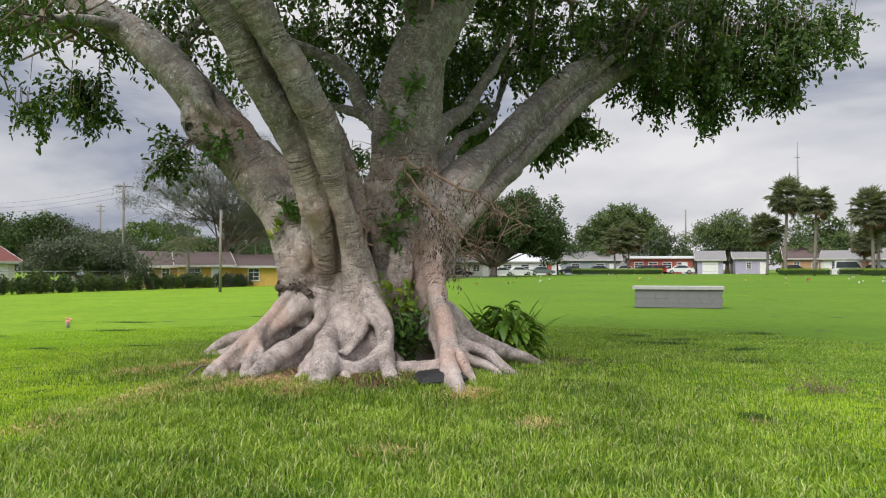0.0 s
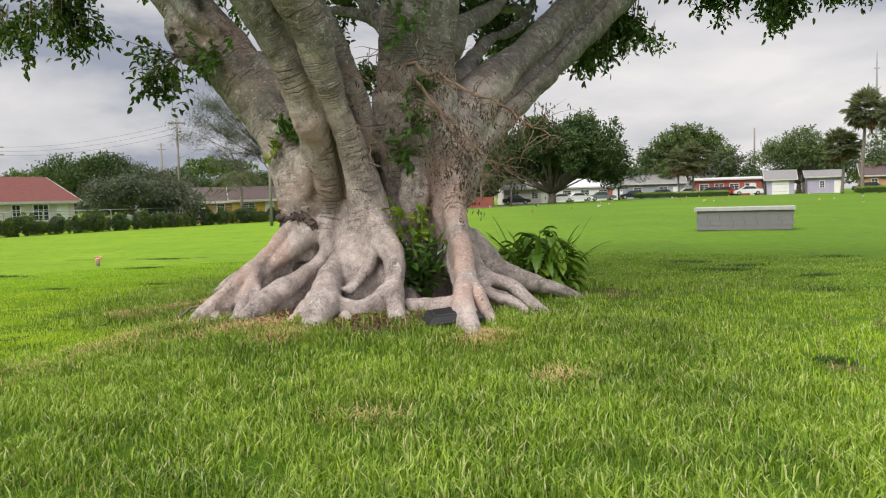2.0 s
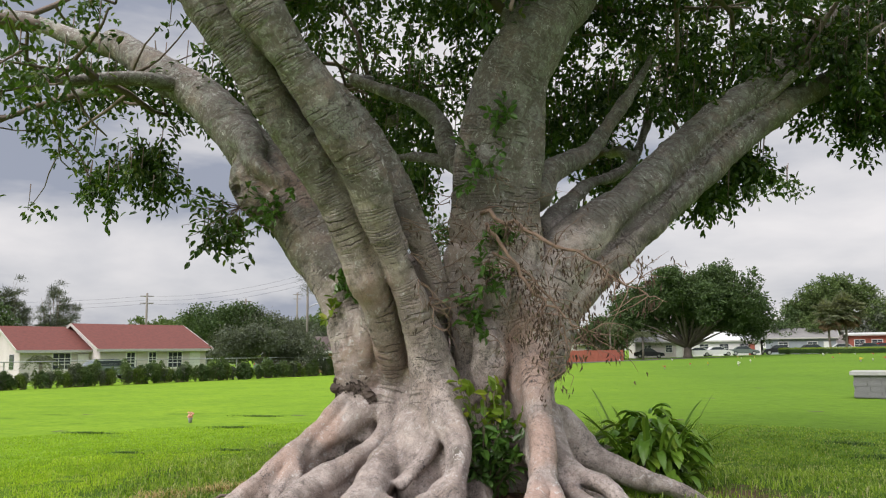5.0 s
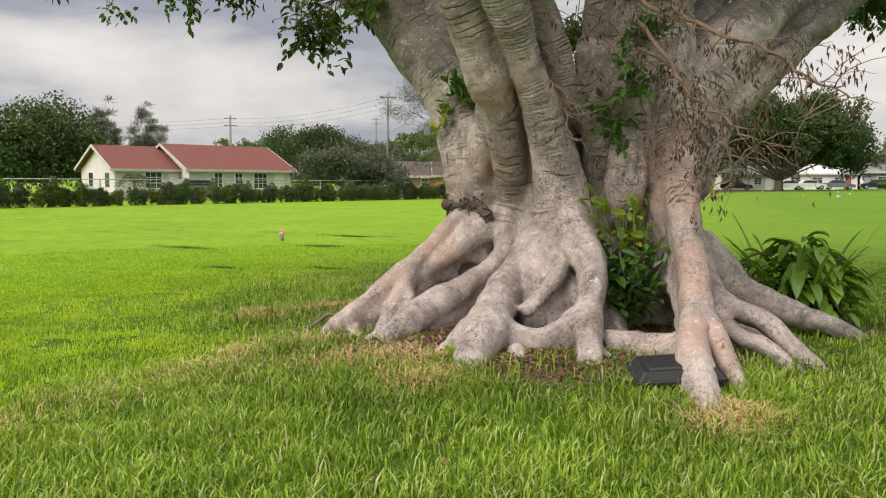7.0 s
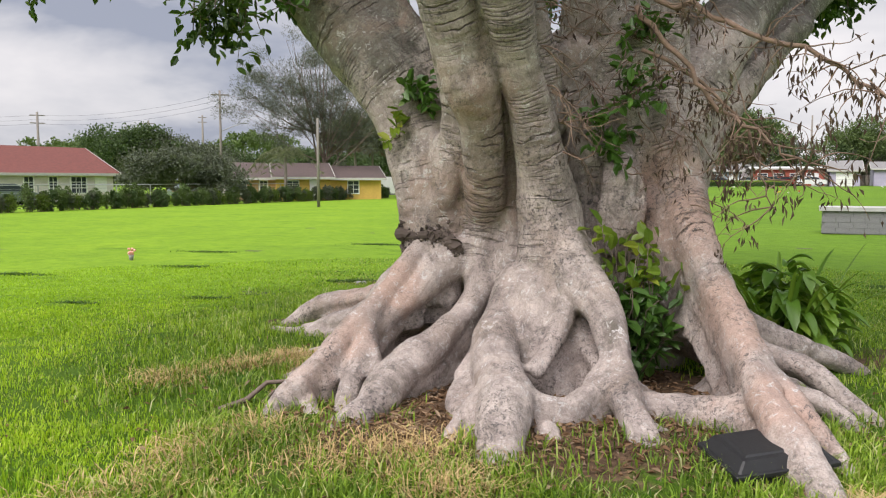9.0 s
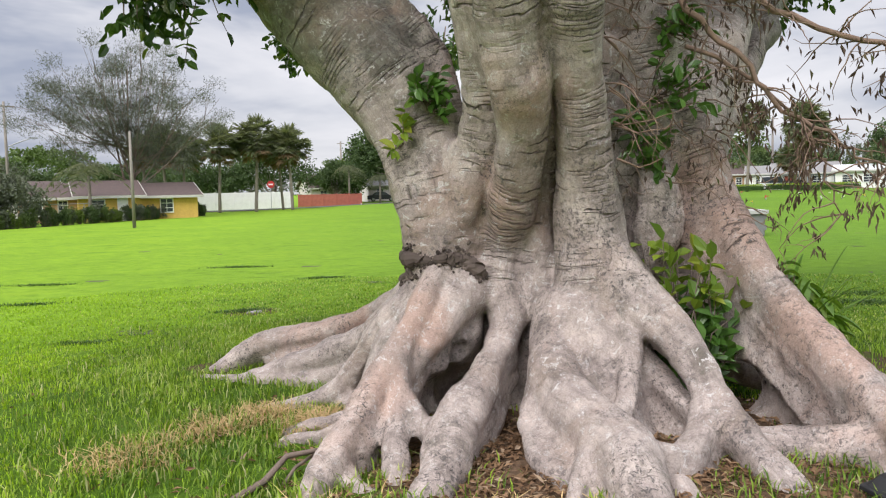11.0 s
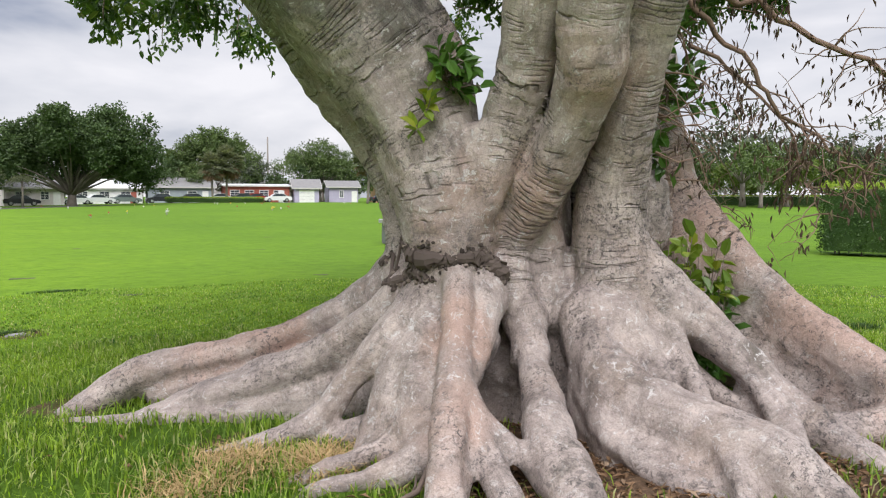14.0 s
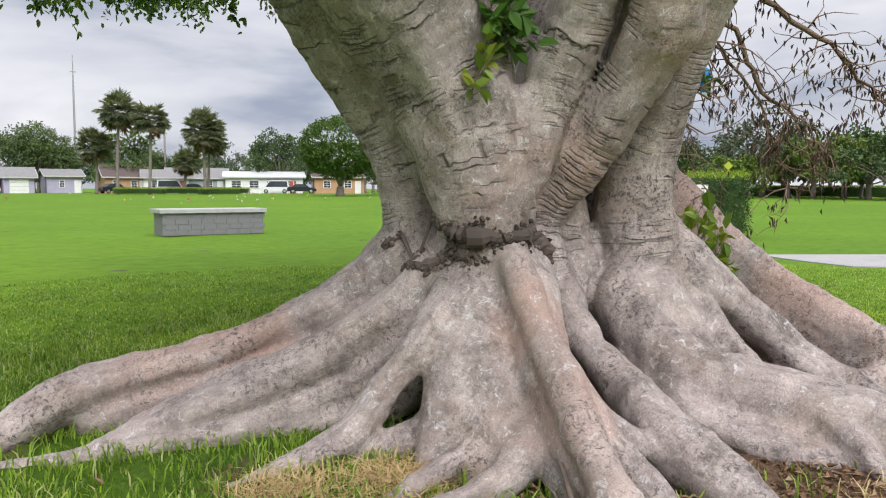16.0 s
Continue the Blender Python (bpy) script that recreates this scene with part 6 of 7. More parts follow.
for x, y in ((-7.4, 14.6), (-7.9, 22.5), (-2.3, 20.5), (-10.5, 25.5), (-14.0, 22.0), (-9.0, 31.0), (-13.5, 35.0), (6.0, 12.5), (7.0, 19.0), (4.6, 14.4), (13.5, 29.0), (10.5, 24.5), (15.0, 36.0), (20.0, 31.0), (3.0, 30.0), (-1.5, 33.0), (5.5, 36.0), (17.0, 24.5), (-11.5, 18.0), (3.3, 19.6), (6.2, 16.5), (9.5, 19.4), (12.0, 24.0), (-3.6, 24.2), (-6.3, 29.0), (5.1, 24.6), (1.6, 22.0), (8.3, 14.2)):
    copy_thing(m0, pose(x, y, tz(x, y) - 0.024, 0, 0, -8) @ Matrix.Scale(0.75, 4))

# ---- memorial with flags ----
def pedestal():
    x, y = 16.98, 17.63
    ob = thing("memorial_pedestal", (x, y, tz(x, y)), -66, "white painted block with a dark bronze plaque before the hedge", "pedestal")
    part("block", Buf().box((0, 0, 0.79), (1.26, 0.5, 1.62)), M["white"], ob)
    pl = part("plaque", Buf().box((0.12, -0.265, 1.06), (0.44, 0.04, 0.84)), M["dark"], ob, "dark bronze plaque")
    b = Buf()
    for i in range(9):
        b.box((0.12 + 0.01 * (i % 3), -0.288, 1.0 - 0.055 * i), (0.30 - 0.03 * (i % 2), 0.004, 0.018))
    part("line", b, M["steel"], pl, "small unreadable lines")
    e = Buf()
    e.tube([(0.12, -0.286, 1.26, 0.05), (0.12, -0.295, 1.26, 0.03)], 12)
    e.box((0.12, -0.288, 1.32), (0.2, 0.006, 0.03))
    part("emblem", e, M["steel"], pl)
    return ob


pedestal()


def flag(name, z, w, h, paint, mats, label, pole, wave=0.0):
    """Cloth on a pole, waving; paint(u, v) gives the slot of each small face."""
    nu, nv = 48, 30
    b = Buf()
    vs = []
    for i in range(nu + 1):
        for j in range(nv + 1):
            u, v = i / nu, j / nv
            vs.append((w * u, 0.14 * math.sin(8 * u + 2.5 * v + wave) * u ** 0.6 + 0.04 * math.sin(15 * u - 4 * v), h * v * (1 - 0.25 * u) - 0.42 * u * u * (1.2 - 0.8 * v) + 0.04 * math.sin(5 * u + wave) * u))
    fs, mi = [], []
    for i in range(nu):
        for j in range(nv):
            o = i * (nv + 1) + j
            fs.append((o, o + nv + 1, o + nv + 2, o + 1))
            mi.append(paint((i + 0.5) / nu, (j + 0.5) / nv))
    b.add(vs, fs)
    b.mi = mi
    me = b.mesh(name, [M[m] for m in mats], True)
    sol = new(name, me)
    md = sol.modifiers.new("cloth", "SOLIDIFY")
    md.thickness = 0.004
    sol.matrix_basis = pose(pole[0] + 0.06 * 0.6, pole[1] - 0.06 * 0.8, z, 0, 0, -60)
    return tagged(sol, label, "flag", "flags on the pole")


def stripes(u, v):
    if u < 0.4 and v > 6 / 13:
        return 2
    return int(v * 13) % 2


def saltire(u, v):
    x, y = u - 0.5, v - 0.5
    if x * x * 1.9 + y * y < 0.035:
        return 2
    return 0 if min(abs(x - y), abs(x + y)) < 0.085 else 1


def banded(u, v):
    return 0 if v > 0.10 + 0.06 * u else 1


def flagpole():
    x, y = 18.5, 18.75
    g = tz(x, y)
    ob = thing("flagpole", (x, y, g), 0, "tall white metal flagpole behind the clipped hedge", "flagpole")
    part("pole", Buf().tube([(0, 0, 0, 0.085), (0, 0, 4, 0.075), (0, 0, 10.5, 0.05)], 12), M["white"], ob, "", True)
    part("finial", Buf().tube([(0, 0, 10.5, 0.03), (0, 0, 10.56, 0.09), (0, 0, 10.66, 0.09), (0, 0, 10.72, 0.02)], 10), M["gold"], ob, "", True)
    part("rope", Buf().tube([(0.1, -0.06, 1.2, 0.008), (0.1, -0.06, 10.4, 0.008)], 5), M["cloth_white"], ob)
    flag("stars_flag", 7.42, 1.1, 1.0, stripes, ("red", "cloth_white", "cloth_blue"), "red and white striped flag with a blue corner on the pole", (x, y), 0.4)
    flag("cross_flag", 6.02, 1.1, 0.95, saltire, ("red", "cloth_white", "gold"), "white flag with a red diagonal cross and central seal", (x, y), 1.2)
    flag("blue_flag", 4.75, 1.1, 0.85, banded, ("cloth_blue", "cloth_white"), "blue flag with a white lower edge on the pole", (x, y), 2.3)


flagpole()


def clipped_hedge(p, q, w, h, label):
    """A cut hedge: a dark core under a dense coat of small leaves, brighter on top."""
    g = np.random.default_rng(int(h * 100 + p[0]))
    p, q = np.array(p, float), np.array(q, float)
    L, mid = np.linalg.norm(q - p), (p + q) / 2
    ob = thing("clipped_hedge", (*mid, tz(*mid)), math.degrees(math.atan2(*(q - p)[::-1])), label, "hedge", "clipped hedges")
    part("core", Buf().box((0, 0, h * 0.5 + 0.02), (L - 0.2, w - 0.2, h - 0.22)), M["hedge"], ob)
    n = int((2 * (L + w) * h + L * w) * 330)
    face = g.random(n)
    u, v = g.uniform(-0.5, 0.5, n), g.random(n)
    top = face < (L * w) / (2 * (L + w) * h + L * w)
    end = (~top) & (g.random(n) < w / (L + w))
    sgn = np.where(g.random(n) < 0.5, -1, 1)
    x = np.where(top, u * L, np.where(end, sgn * L / 2, u * L))
    y = np.where(top, g.uniform(-0.5, 0.5, n) * w, np.where(end, u * w, sgn * w / 2))
    z = np.where(top, h, 0.12 + v * (h - 0.12))
    base = np.stack([x, y, z], 1) + g.normal(size=(n, 3)) * 0.05
    d = np.stack([np.where(end, sgn, 0), np.where(~top & ~end, sgn, 0), np.where(top, 1.0, 0.1)], 1) + g.normal(size=(n, 3)) * 0.7
    # leaves in the top 12 cm take the brighter yellow-green material
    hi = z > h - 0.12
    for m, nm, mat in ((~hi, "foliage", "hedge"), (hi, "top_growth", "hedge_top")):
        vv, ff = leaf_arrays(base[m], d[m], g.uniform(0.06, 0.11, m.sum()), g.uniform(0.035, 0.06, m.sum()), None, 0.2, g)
        part(nm, array_mesh(nm, vv, ff, M[mat]), None, ob, "yellow-green top leaves" if nm[0] == "t" else "")
    st = Buf()
    for i in range(int(L * 3)):
        sx, sy = g.uniform(-0.48, 0.48) * L, g.uniform(-0.4, 0.4) * w
        st.tube([(sx, sy, 0, 0.025), (sx, sy, 0.35, 0.02)], 5)
    part("branching", st, M["twig"], ob)


clipped_hedge((16.72, 20.5), (17.4, 18.7), 1.2, 1.95, "square-cut green hedge with a bright yellow-green top")
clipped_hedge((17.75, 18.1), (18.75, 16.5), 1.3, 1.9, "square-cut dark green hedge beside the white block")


def slab(name, pts, mat, label, kind="structure", z=0.02, thick=0.06, cat="paving"):
    b = Buf()
    lo = [(x, y, tz(x, y) + z - thick) for x, y in pts]
    hi = [(x, y, tz(x, y) + z) for x, y in pts]
    k = len(pts)
    b.add(lo + hi, [tuple(range(k, 2 * k))] + [(i, (i + 1) % k, k + (i + 1) % k, k + i) for i in range(k)])
    return tagged(new(name, b.mesh(name, M[mat])), label, cat, kind=kind)


slab("pavement", [(12.5, 13.95), (12.75, 14.1), (14.07, 12.58), (18.0, 8.0), (15.0, 5.5), (11.05, 11.9), (11.74, 12.96)], "paving", "pale concrete path crossing the lawn", z=0.022)

# ---- far trees ----
def cloud(blobs, leaf, g, per=22, tight=0.30, inner=0.45):
    """Leaves gathered in small clumps near the skin of each blob (x, y, z, rx, ry, rz, n)."""
    base, d = [], []
    for x, y, z, rx, ry, rz, n in blobs:
        m = max(4, int(n / per))
        u = unit(g.normal(size=(m, 3))) * g.uniform(inner, 1.05, (m, 1))
        c = np.array((x, y, z)) + u * np.array((rx, ry, rz))
        s = tight * min(rx, ry, rz) ** 0.5
        b = np.repeat(c, per, 0) + g.normal(size=(m * per, 3)).clip(-1.4, 1.4) * s * np.array((1, 1, 0.7))
        base.append(b)
        d.append(np.repeat(u, per, 0) * 0.5 + g.normal(size=b.shape) * 0.8)
    base, d = np.vstack(base), np.vstack(d)
    return leaf_arrays(base, d, g.uniform(0.7, 1.3, len(base)) * leaf, g.uniform(0.45, 0.8, len(base)) * leaf, None, 0.2, g)


def far_tree(name, x, y, blobs, leaf, mat, r0, label, group="", seed=1, fork=0.35, per=22, tight=0.30, inner=0.45):
    """A tree with a tapered trunk, a limb to each part of its crown, and gathered leaves."""
    g = np.random.default_rng(seed)
    ob = thing(name, (x, y, tz(x, y)), 0, label, "tree", group)
    zt = min(b[2] - 0.6 * b[5] for b in blobs)
    fz = max(0.6, zt * fork + 0.4)
    t = Buf()
    t.tube([(0, 0, -0.05, r0 * 1.5), (0, 0, fz * 0.25, r0 * 1.05), (0.05, 0.03, fz, r0 * 0.9)], 10)
    for b in blobs:
        e = np.array(b[:3])
        for _ in range(2):
            q = e + g.normal(size=3) * np.array(b[3:6]) * 0.45
            mid = np.array((0.05, 0.03, fz)) * 0.5 + q * 0.5 + np.array((0, 0, 0.06 * np.linalg.norm(q[:2])))
            t.tube(spline([(0.05, 0.03, fz * 0.95, r0 * 0.36), (*mid, r0 * 0.13), (*q, r0 * 0.03)], 4), 6)
    part("trunk", t, M["trunk_grey"], ob, "", True)
    v, f = cloud(blobs, leaf, g, per, tight, inner)
    part("crown", array_mesh("crown", v, f, M[mat]), None, ob)
    return ob


def spread(n, w, h, z, k, seed, flat=1.0, depth=None):
    """n blobs over a dome of width w and height h whose underside is at z; k leaves each."""
    g = np.random.default_rng(seed)
    out = []
    for i in range(n):
        u = -1 + 2 * (i + 0.5) / n
        x = u * w * 0.42
        top = h * math.sqrt(max(0.1, 1 - u * u * 0.85))
        y = g.normal() * (depth or w * 0.16)
        zz = z + top * g.uniform(0.3, 0.72) * flat
        r = g.uniform(0.8, 1.2)
        out.append((x, y, zz, r * w / (n ** 0.62) * 0.72, r * w / (n ** 0.62) * 0.7, r * h * 0.30, k))
    return out


def face(x, y):
    """Turn so that a thing's width lies across the view from the walk."""
    return -math.degrees(math.atan2(x + 2, y - 5))


def placed(ob, x, y, s=1.0):
    ob.matrix_basis = pose(x, y, tz(x, y), 0, 0, face(x, y)) @ Matrix.Scale(s, 4)
    return ob


placed(far_tree("oak_tree", 7.5, 116, spread(30, 22, 10.0, 3.4, 2000, 3), 0.40, "far_dark", 0.55, "broad dark green oak by the far road", "", 3), 7.5, 116)
placed(far_tree("oak_tree", 33.5, 146, spread(20, 18, 9.6, 3.8, 1100, 6), 0.42, "far_mid", 0.45, "spreading green tree behind the brick building", "", 6), 33.5, 146)
placed(far_tree("flame_tree", 51, 140, spread(14, 15.5, 6.6, 4.0, 800, 9, 1.1), 0.30, "far_mid", 0.4, "flat-topped open tree with light showing through", "", 9, 0.3), 51, 140)
placed(far_tree("tree", 65, 128, spread(7, 9, 5.0, 2.5, 520, 12), 0.4, "far_dark", 0.3, "dark round tree among the far houses", "far trees", 12), 65, 128)
placed(far_tree("tree", 77, 110, spread(8, 10.5, 7.0, 3.2, 560, 15), 0.42, "far_dark", 0.35, "dense dark tree behind the white house", "far trees", 15), 77, 110)
placed(far_tree("tree", 58, 122, spread(6, 9, 3.6, 1.8, 420, 31), 0.4, "far_mid", 0.3, "low green tree between the far houses", "far trees", 31), 58.5, 124)
# clipped round tree
rt = [(0, 0, 5.3, 4.2, 4.2, 3.3, 9000), (0, 0, 4.2, 3.9, 3.9, 1.7, 5000)]
placed(far_tree("round_tree", 55.0, 72.5, rt, 0.30, "round_leaf", 0.45, "round clipped green tree on a short leaning trunk", "", 17, 0.2, 10, 0.10, 0.86), 55.0, 72.5)
# by the red-roofed house
placed(far_tree("tree", -54.5, 56, [(0, 0, 4.6, 4.6, 4.2, 3.6, 13000), (-2.5, 0, 3.4, 3.0, 3.0, 2.4, 5500), (2.6, 0.5, 3.6, 2.4, 2.6, 2.3, 4600)], 0.32, "far_dark", 0.4, "dense round dark green tree beside the red-roofed house", "", 20, 0.2, 20, 0.25), -54.5, 56)
placed(far_tree("tree", -41.3, 78, spread(9, 9, 5.6, 2.4, 1300, 23), 0.28, "far_dark", 0.3, "dark broad-leaved tree behind the fence", "", 23), -41.3, 78)
placed(far_tree("shrubby_tree", -40.1, 83.9, spread(14, 17, 5.6, 1.0, 2200, 26), 0.24, "far_grey", 0.2, "low grey-green bushy tree behind the hedge", "", 26, 0.2), -40.1, 83.9)
placed(far_tree("tree", -47, 124, spread(10, 20, 4.0, 4.6, 420, 29, 1.2), 0.5, "far_mid", 0.3, "flat-topped green tree in the distance", "far trees", 29), -47, 124)
placed(far_tree("tree", -66, 110, spread(8, 15, 3.2, 4.4, 380, 30, 1.2), 0.5, "far_mid", 0.3, "flat-topped green tree behind the red roof", "far trees", 30), -66, 108)
placed(far_tree("shrubby_tree", -26.1, 57.0, spread(11, 8.0, 2.9, 1.0, 1900, 27), 0.2, "far_grey", 0.15, "low grey-green bushy tree behind the hedge", "", 27, 0.2), -26.1, 57.0)
# behind the palm row
for i, (x, y, w, h, s) in enumerate(((-19.5, 104, 11, 6.2, 40), (-12, 106, 11, 7.2, 41), (-29, 100, 12, 4.5, 42), (-37, 92, 9, 4.2, 43), (-4.5, 118, 7, 4.5, 44), (-24, 112, 12, 5.0, 46))):
    placed(far_tree("tree", x, y, spread(8, w, h, 1.6, 900, s), 0.32, "far_dark", 0.3, "dark green tree behind the white fence", "trees behind the fence", s), x, y)


def casuarina(x, y, h, w, seed, n=11, leaf=0.30, dens=300):
    """A feathery needle-leaved tree: thin upswept limbs and wispy hanging foliage."""
    g = np.random.default_rng(seed)
    ob = thing("casuarina_tree", (x, y, tz(x, y)), 0, "tall feathery grey-green tree with thin upswept limbs", "tree", "feathery trees")
    t, base, d = Buf(), [], []
    t.tube([(0, 0, 0, 0.15), (0.15, 0, h * 0.2, 0.12), (0.1, 0, h * 0.5, 0.08), (0.3, 0, h * 0.85, 0.03)], 8)
    t.tube([(0.1, 0.1, 0, 0.11), (-0.5, 0.1, h * 0.25, 0.09), (-1.3, 0, h * 0.55, 0.05), (-1.8, 0, h * 0.8, 0.02)], 8)
    for i in range(n):
        u = -1 + 2 * (i + 0.5) / n
        a = np.array((0.15, 0, h * (0.12 + 0.3 * g.random())))
        e = np.array((u * w * 0.48, g.normal() * w * 0.16, h * (1.0 - 0.42 * abs(u) ** 1.3) * g.uniform(0.86, 1.0)))
        mid = a * 0.5 + e * 0.5 + np.array((0, 0, -0.05 * h))
        p = spline([(*a, 0.06), (*mid, 0.04), (*e, 0.01)], 6)
        t.tube(p, 5)
        for j in range(9):
            k = int(g.integers(5, len(p)))
            s = p[k, :3] + g.normal(size=3) * np.array((0.75, 0.75, 0.5)) * (w / 10)
            t.tube([(*p[max(k - 2, 0), :3], 0.02), (*(p[k, :3] * 0.4 + s * 0.6), 0.012), (*s, 0.005)], 4)
            m = int(dens / 9)
            base.append(s + g.normal(size=(m, 3)).clip(-1.6, 1.6) * np.array((0.42, 0.42, 0.26)) * (w / 10) ** 0.5)
            d.append(g.normal(size=(m, 3)) * 0.6 + np.array((0.5 * u, 0, 0.5)))
    part("trunk", t, M["twig"], ob, "", True)
    base, d = np.vstack(base), np.vstack(d)
    v, f = leaf_arrays(base, d, g.uniform(0.8, 1.6, len(base)) * leaf, np.full(len(base), 0.034), None, 0.1, g)
    part("crown", array_mesh("crown", v, f, M["casuarina"]), None, ob, "wispy needle foliage")
    return ob


placed(casuarina(-20.8, 74.0, 15.2, 15.5, 51, 34, 0.22, 1500), -20.8, 74.0)
placed(casuarina(-76, 86, 11.8, 4.4, 52, 9, 0.5, 700), -76, 86)
placed(casuarina(-71, 88, 11.4, 4.8, 53, 9, 0.5, 700), -71, 88)


def fan_palm(h, crown, seed, dead=0.25, r=0.2):
    """A cabbage palm: ringed trunk, a round head of fan leaves, dead ones hanging under it."""
    g = np.random.default_rng(seed)
    ob = thing("fan_palm", (0, 0, 0), 0, "cabbage palm with a grey trunk and round head of fan leaves", "palm", "fan palms")
    p = [(0.15 * math.sin(3 * i / 8 + seed), 0.1 * math.cos(2 * i / 8), h * i / 8, 0.72 * r * (1.25 - 0.35 * i / 8) * (1 + 0.05 * (i % 2))) for i in range(9)]
    part("trunk", Buf().tube(spline(p, 3), 9), M["trunk_grey"], ob, "", True)
    top = np.array(p[-1][:3])
    crown *= 1.22
    live, gone = ([], []), ([], [])
    for i in range(140):
        down = i < 60 * dead
        el = g.uniform(-1.25, -0.5) if down else math.asin(g.uniform(-0.72, 1.0))
        az = g.uniform(0, 2 * np.pi)
        ax = np.array((math.cos(az) * math.cos(el), math.sin(az) * math.cos(el), math.sin(el)))
        hub = top + ax * crown * g.uniform(0.28, 0.66)
        side = unit(np.cross(ax, (0, 0, 1)) + 1e-6)
        up = np.cross(side, ax)
        for k in range(15):
            a = -1.45 + 2.9 * k / 14
            (gone if down else live)[0].append(hub)
            (gone if down else live)[1].append(ax * math.cos(a) + (side * math.sin(a)) + up * 0.15 * g.normal() + np.array((0, 0, -0.12)))
    for (bs, ds), nm, mt in ((live, "frond_head", "palm"), (gone, "dead_frond_skirt", "palm_dead")):
        if bs:
            v, f = leaf_arrays(np.array(bs), np.array(ds), g.uniform(0.85, 1.15, len(bs)) * crown * 0.33, np.full(len(bs), crown * 0.055), None, 0.1, g)
            part(nm, array_mesh(nm, v, f, M[mt]), None, ob, "brown hanging dead fronds" if nm[0] == "d" else "")
    return ob


def put(ob, x, y, s=1.0, rz=0.0):
    ob.matrix_basis = pose(x, y, tz(x, y), 0, 0, rz) @ Matrix.Scale(s, 4)
    return ob


put(fan_palm(10.2, 2.7, 61, 0.4, 0.24), 44.3, 100.5)
put(fan_palm(8.9, 2.3, 62, 0.2, 0.22), 45.6, 95.5)
put(fan_palm(6.0, 2.4, 63, 0.3, 0.22), 43.2, 104)
pc = put(fan_palm(7.8, 2.7, 64, 0.3, 0.24), 50.4, 91.5)
put(copy_thing(pc, Matrix()), 51.8, 92.5, 0.86, 70)
pr = put(fan_palm(6.6, 2.3, 65, 0.3, 0.18), -20.5, 85.8)
for x, y, s, a in ((-18.7, 86.2, 0.9, 50), (-15.4, 86.7, 1.02, 120), (-11.9, 87.2, 1.1, 200), (-8.5, 87.5, 1.0, 290), (-9.6, 90.0, 0.9, 20), (-23.5, 90, 0.95, 80)):
    put(copy_thing(pr, Matrix()), x, y, s, a)
dp = put(fan_palm(5.4, 2.3, 66, 0.75, 0.18), 27.0, 122)
put(copy_thing(dp, Matrix()), 29.3, 123, 1.12, 90)
put(fan_palm(4.6, 2.3, 67, 0.3, 0.22), 58.5, 108)


def feather_palm(x, y, h, ln, seed):
    """A young coconut palm: arching feather fronds on a short trunk."""
    g = np.random.default_rng(seed)
    ob = thing("feather_palm", (x, y, tz(x, y)), 0, "small palm with arching feather fronds", "palm", "feather palms")
    part("trunk", Buf().tube([(0, 0, 0, 0.16), (0.05, 0, h * 0.5, 0.12), (0.02, 0, h, 0.1)], 8), M["trunk_grey"], ob, "", True)
    rib, bs, ds = Buf(), [], []
    for i in range(18):
        az = 2.4 * i
        e = g.uniform(0.3, 1.3)
        pts = []
        for k in range(9):
            t = k / 8
            c = np.array((math.cos(az) * ln * t * math.cos(e), math.sin(az) * ln * t * math.cos(e), h + ln * t * math.sin(e) - 0.85 * ln * t * t))
            pts.append((*c, 0.02 * (1.2 - t)))
            if k:
                for s in (-1, 1):
                    for j in range(3):
                        bs.append(c)
                        ds.append((-math.sin(az) * s + 0.5 * math.cos(az), math.cos(az) * s + 0.5 * math.sin(az), -0.5 + 0.2 * g.normal()))
        rib.tube(pts, 4)
    part("rib_work", rib, M["palm"], ob)
    v, f = leaf_arrays(np.array(bs), np.array(ds), ln * 0.24, 0.05, None, 0.1, g)
    part("frond_head", array_mesh("frond_head", v, f, M["palm"]), None, ob)
    return ob


feather_palm(-20.8, 63.5, 3.4, 3.2, 71)
feather_palm(-37.2, 46.8, 1.3, 1.6, 72)
feather_palm(-2.5, 104.5, 4.2, 2.8, 73)
feather_palm(-27.5, 66, 1.8, 1.6, 74)
feather_palm(1.5, 108, 3.0, 2.6, 75)

# woods on the far side
wr = np.random.default_rng(91)
kinds = []
for i, (mat, n, w, h, z, dens) in enumerate((("far_mid", 7, 9, 6.4, 2.2, 330), ("far_dark", 7, 10, 5.2, 2.0, 360), ("far_grey", 6, 8, 7.0, 2.4, 260), ("far_light", 6, 8, 5.0, 1.4, 330))):
    kinds.append(far_tree("wood_tree", 90, 30, spread(n, w, h, z, dens, 100 + i), 0.46, mat, 0.24, ("tall green tree", "dark green tree", "grey-green slender tree", "light green tree")[i] + " in the wood across the lawn", "trees of the wood", 100 + i, 0.5))
spots = []
for i in range(64):
    az = radians(46 + 62 * (i + wr.random()) / 64)
    D = wr.uniform(84, 128)
    spots.append((D * math.sin(az) - 5, D * math.cos(az) + 8))
for i, (x, y) in enumerate(spots):
    k = kinds[(i * 7 + int(wr.integers(0, 2))) % 4]
    s = wr.uniform(0.75, 1.25)
    if i < 4:
        put(kinds[i], x, y, s, wr.uniform(0, 360))
    else:
        put(copy_thing(k, Matrix()), x, y, s, wr.uniform(0, 360))
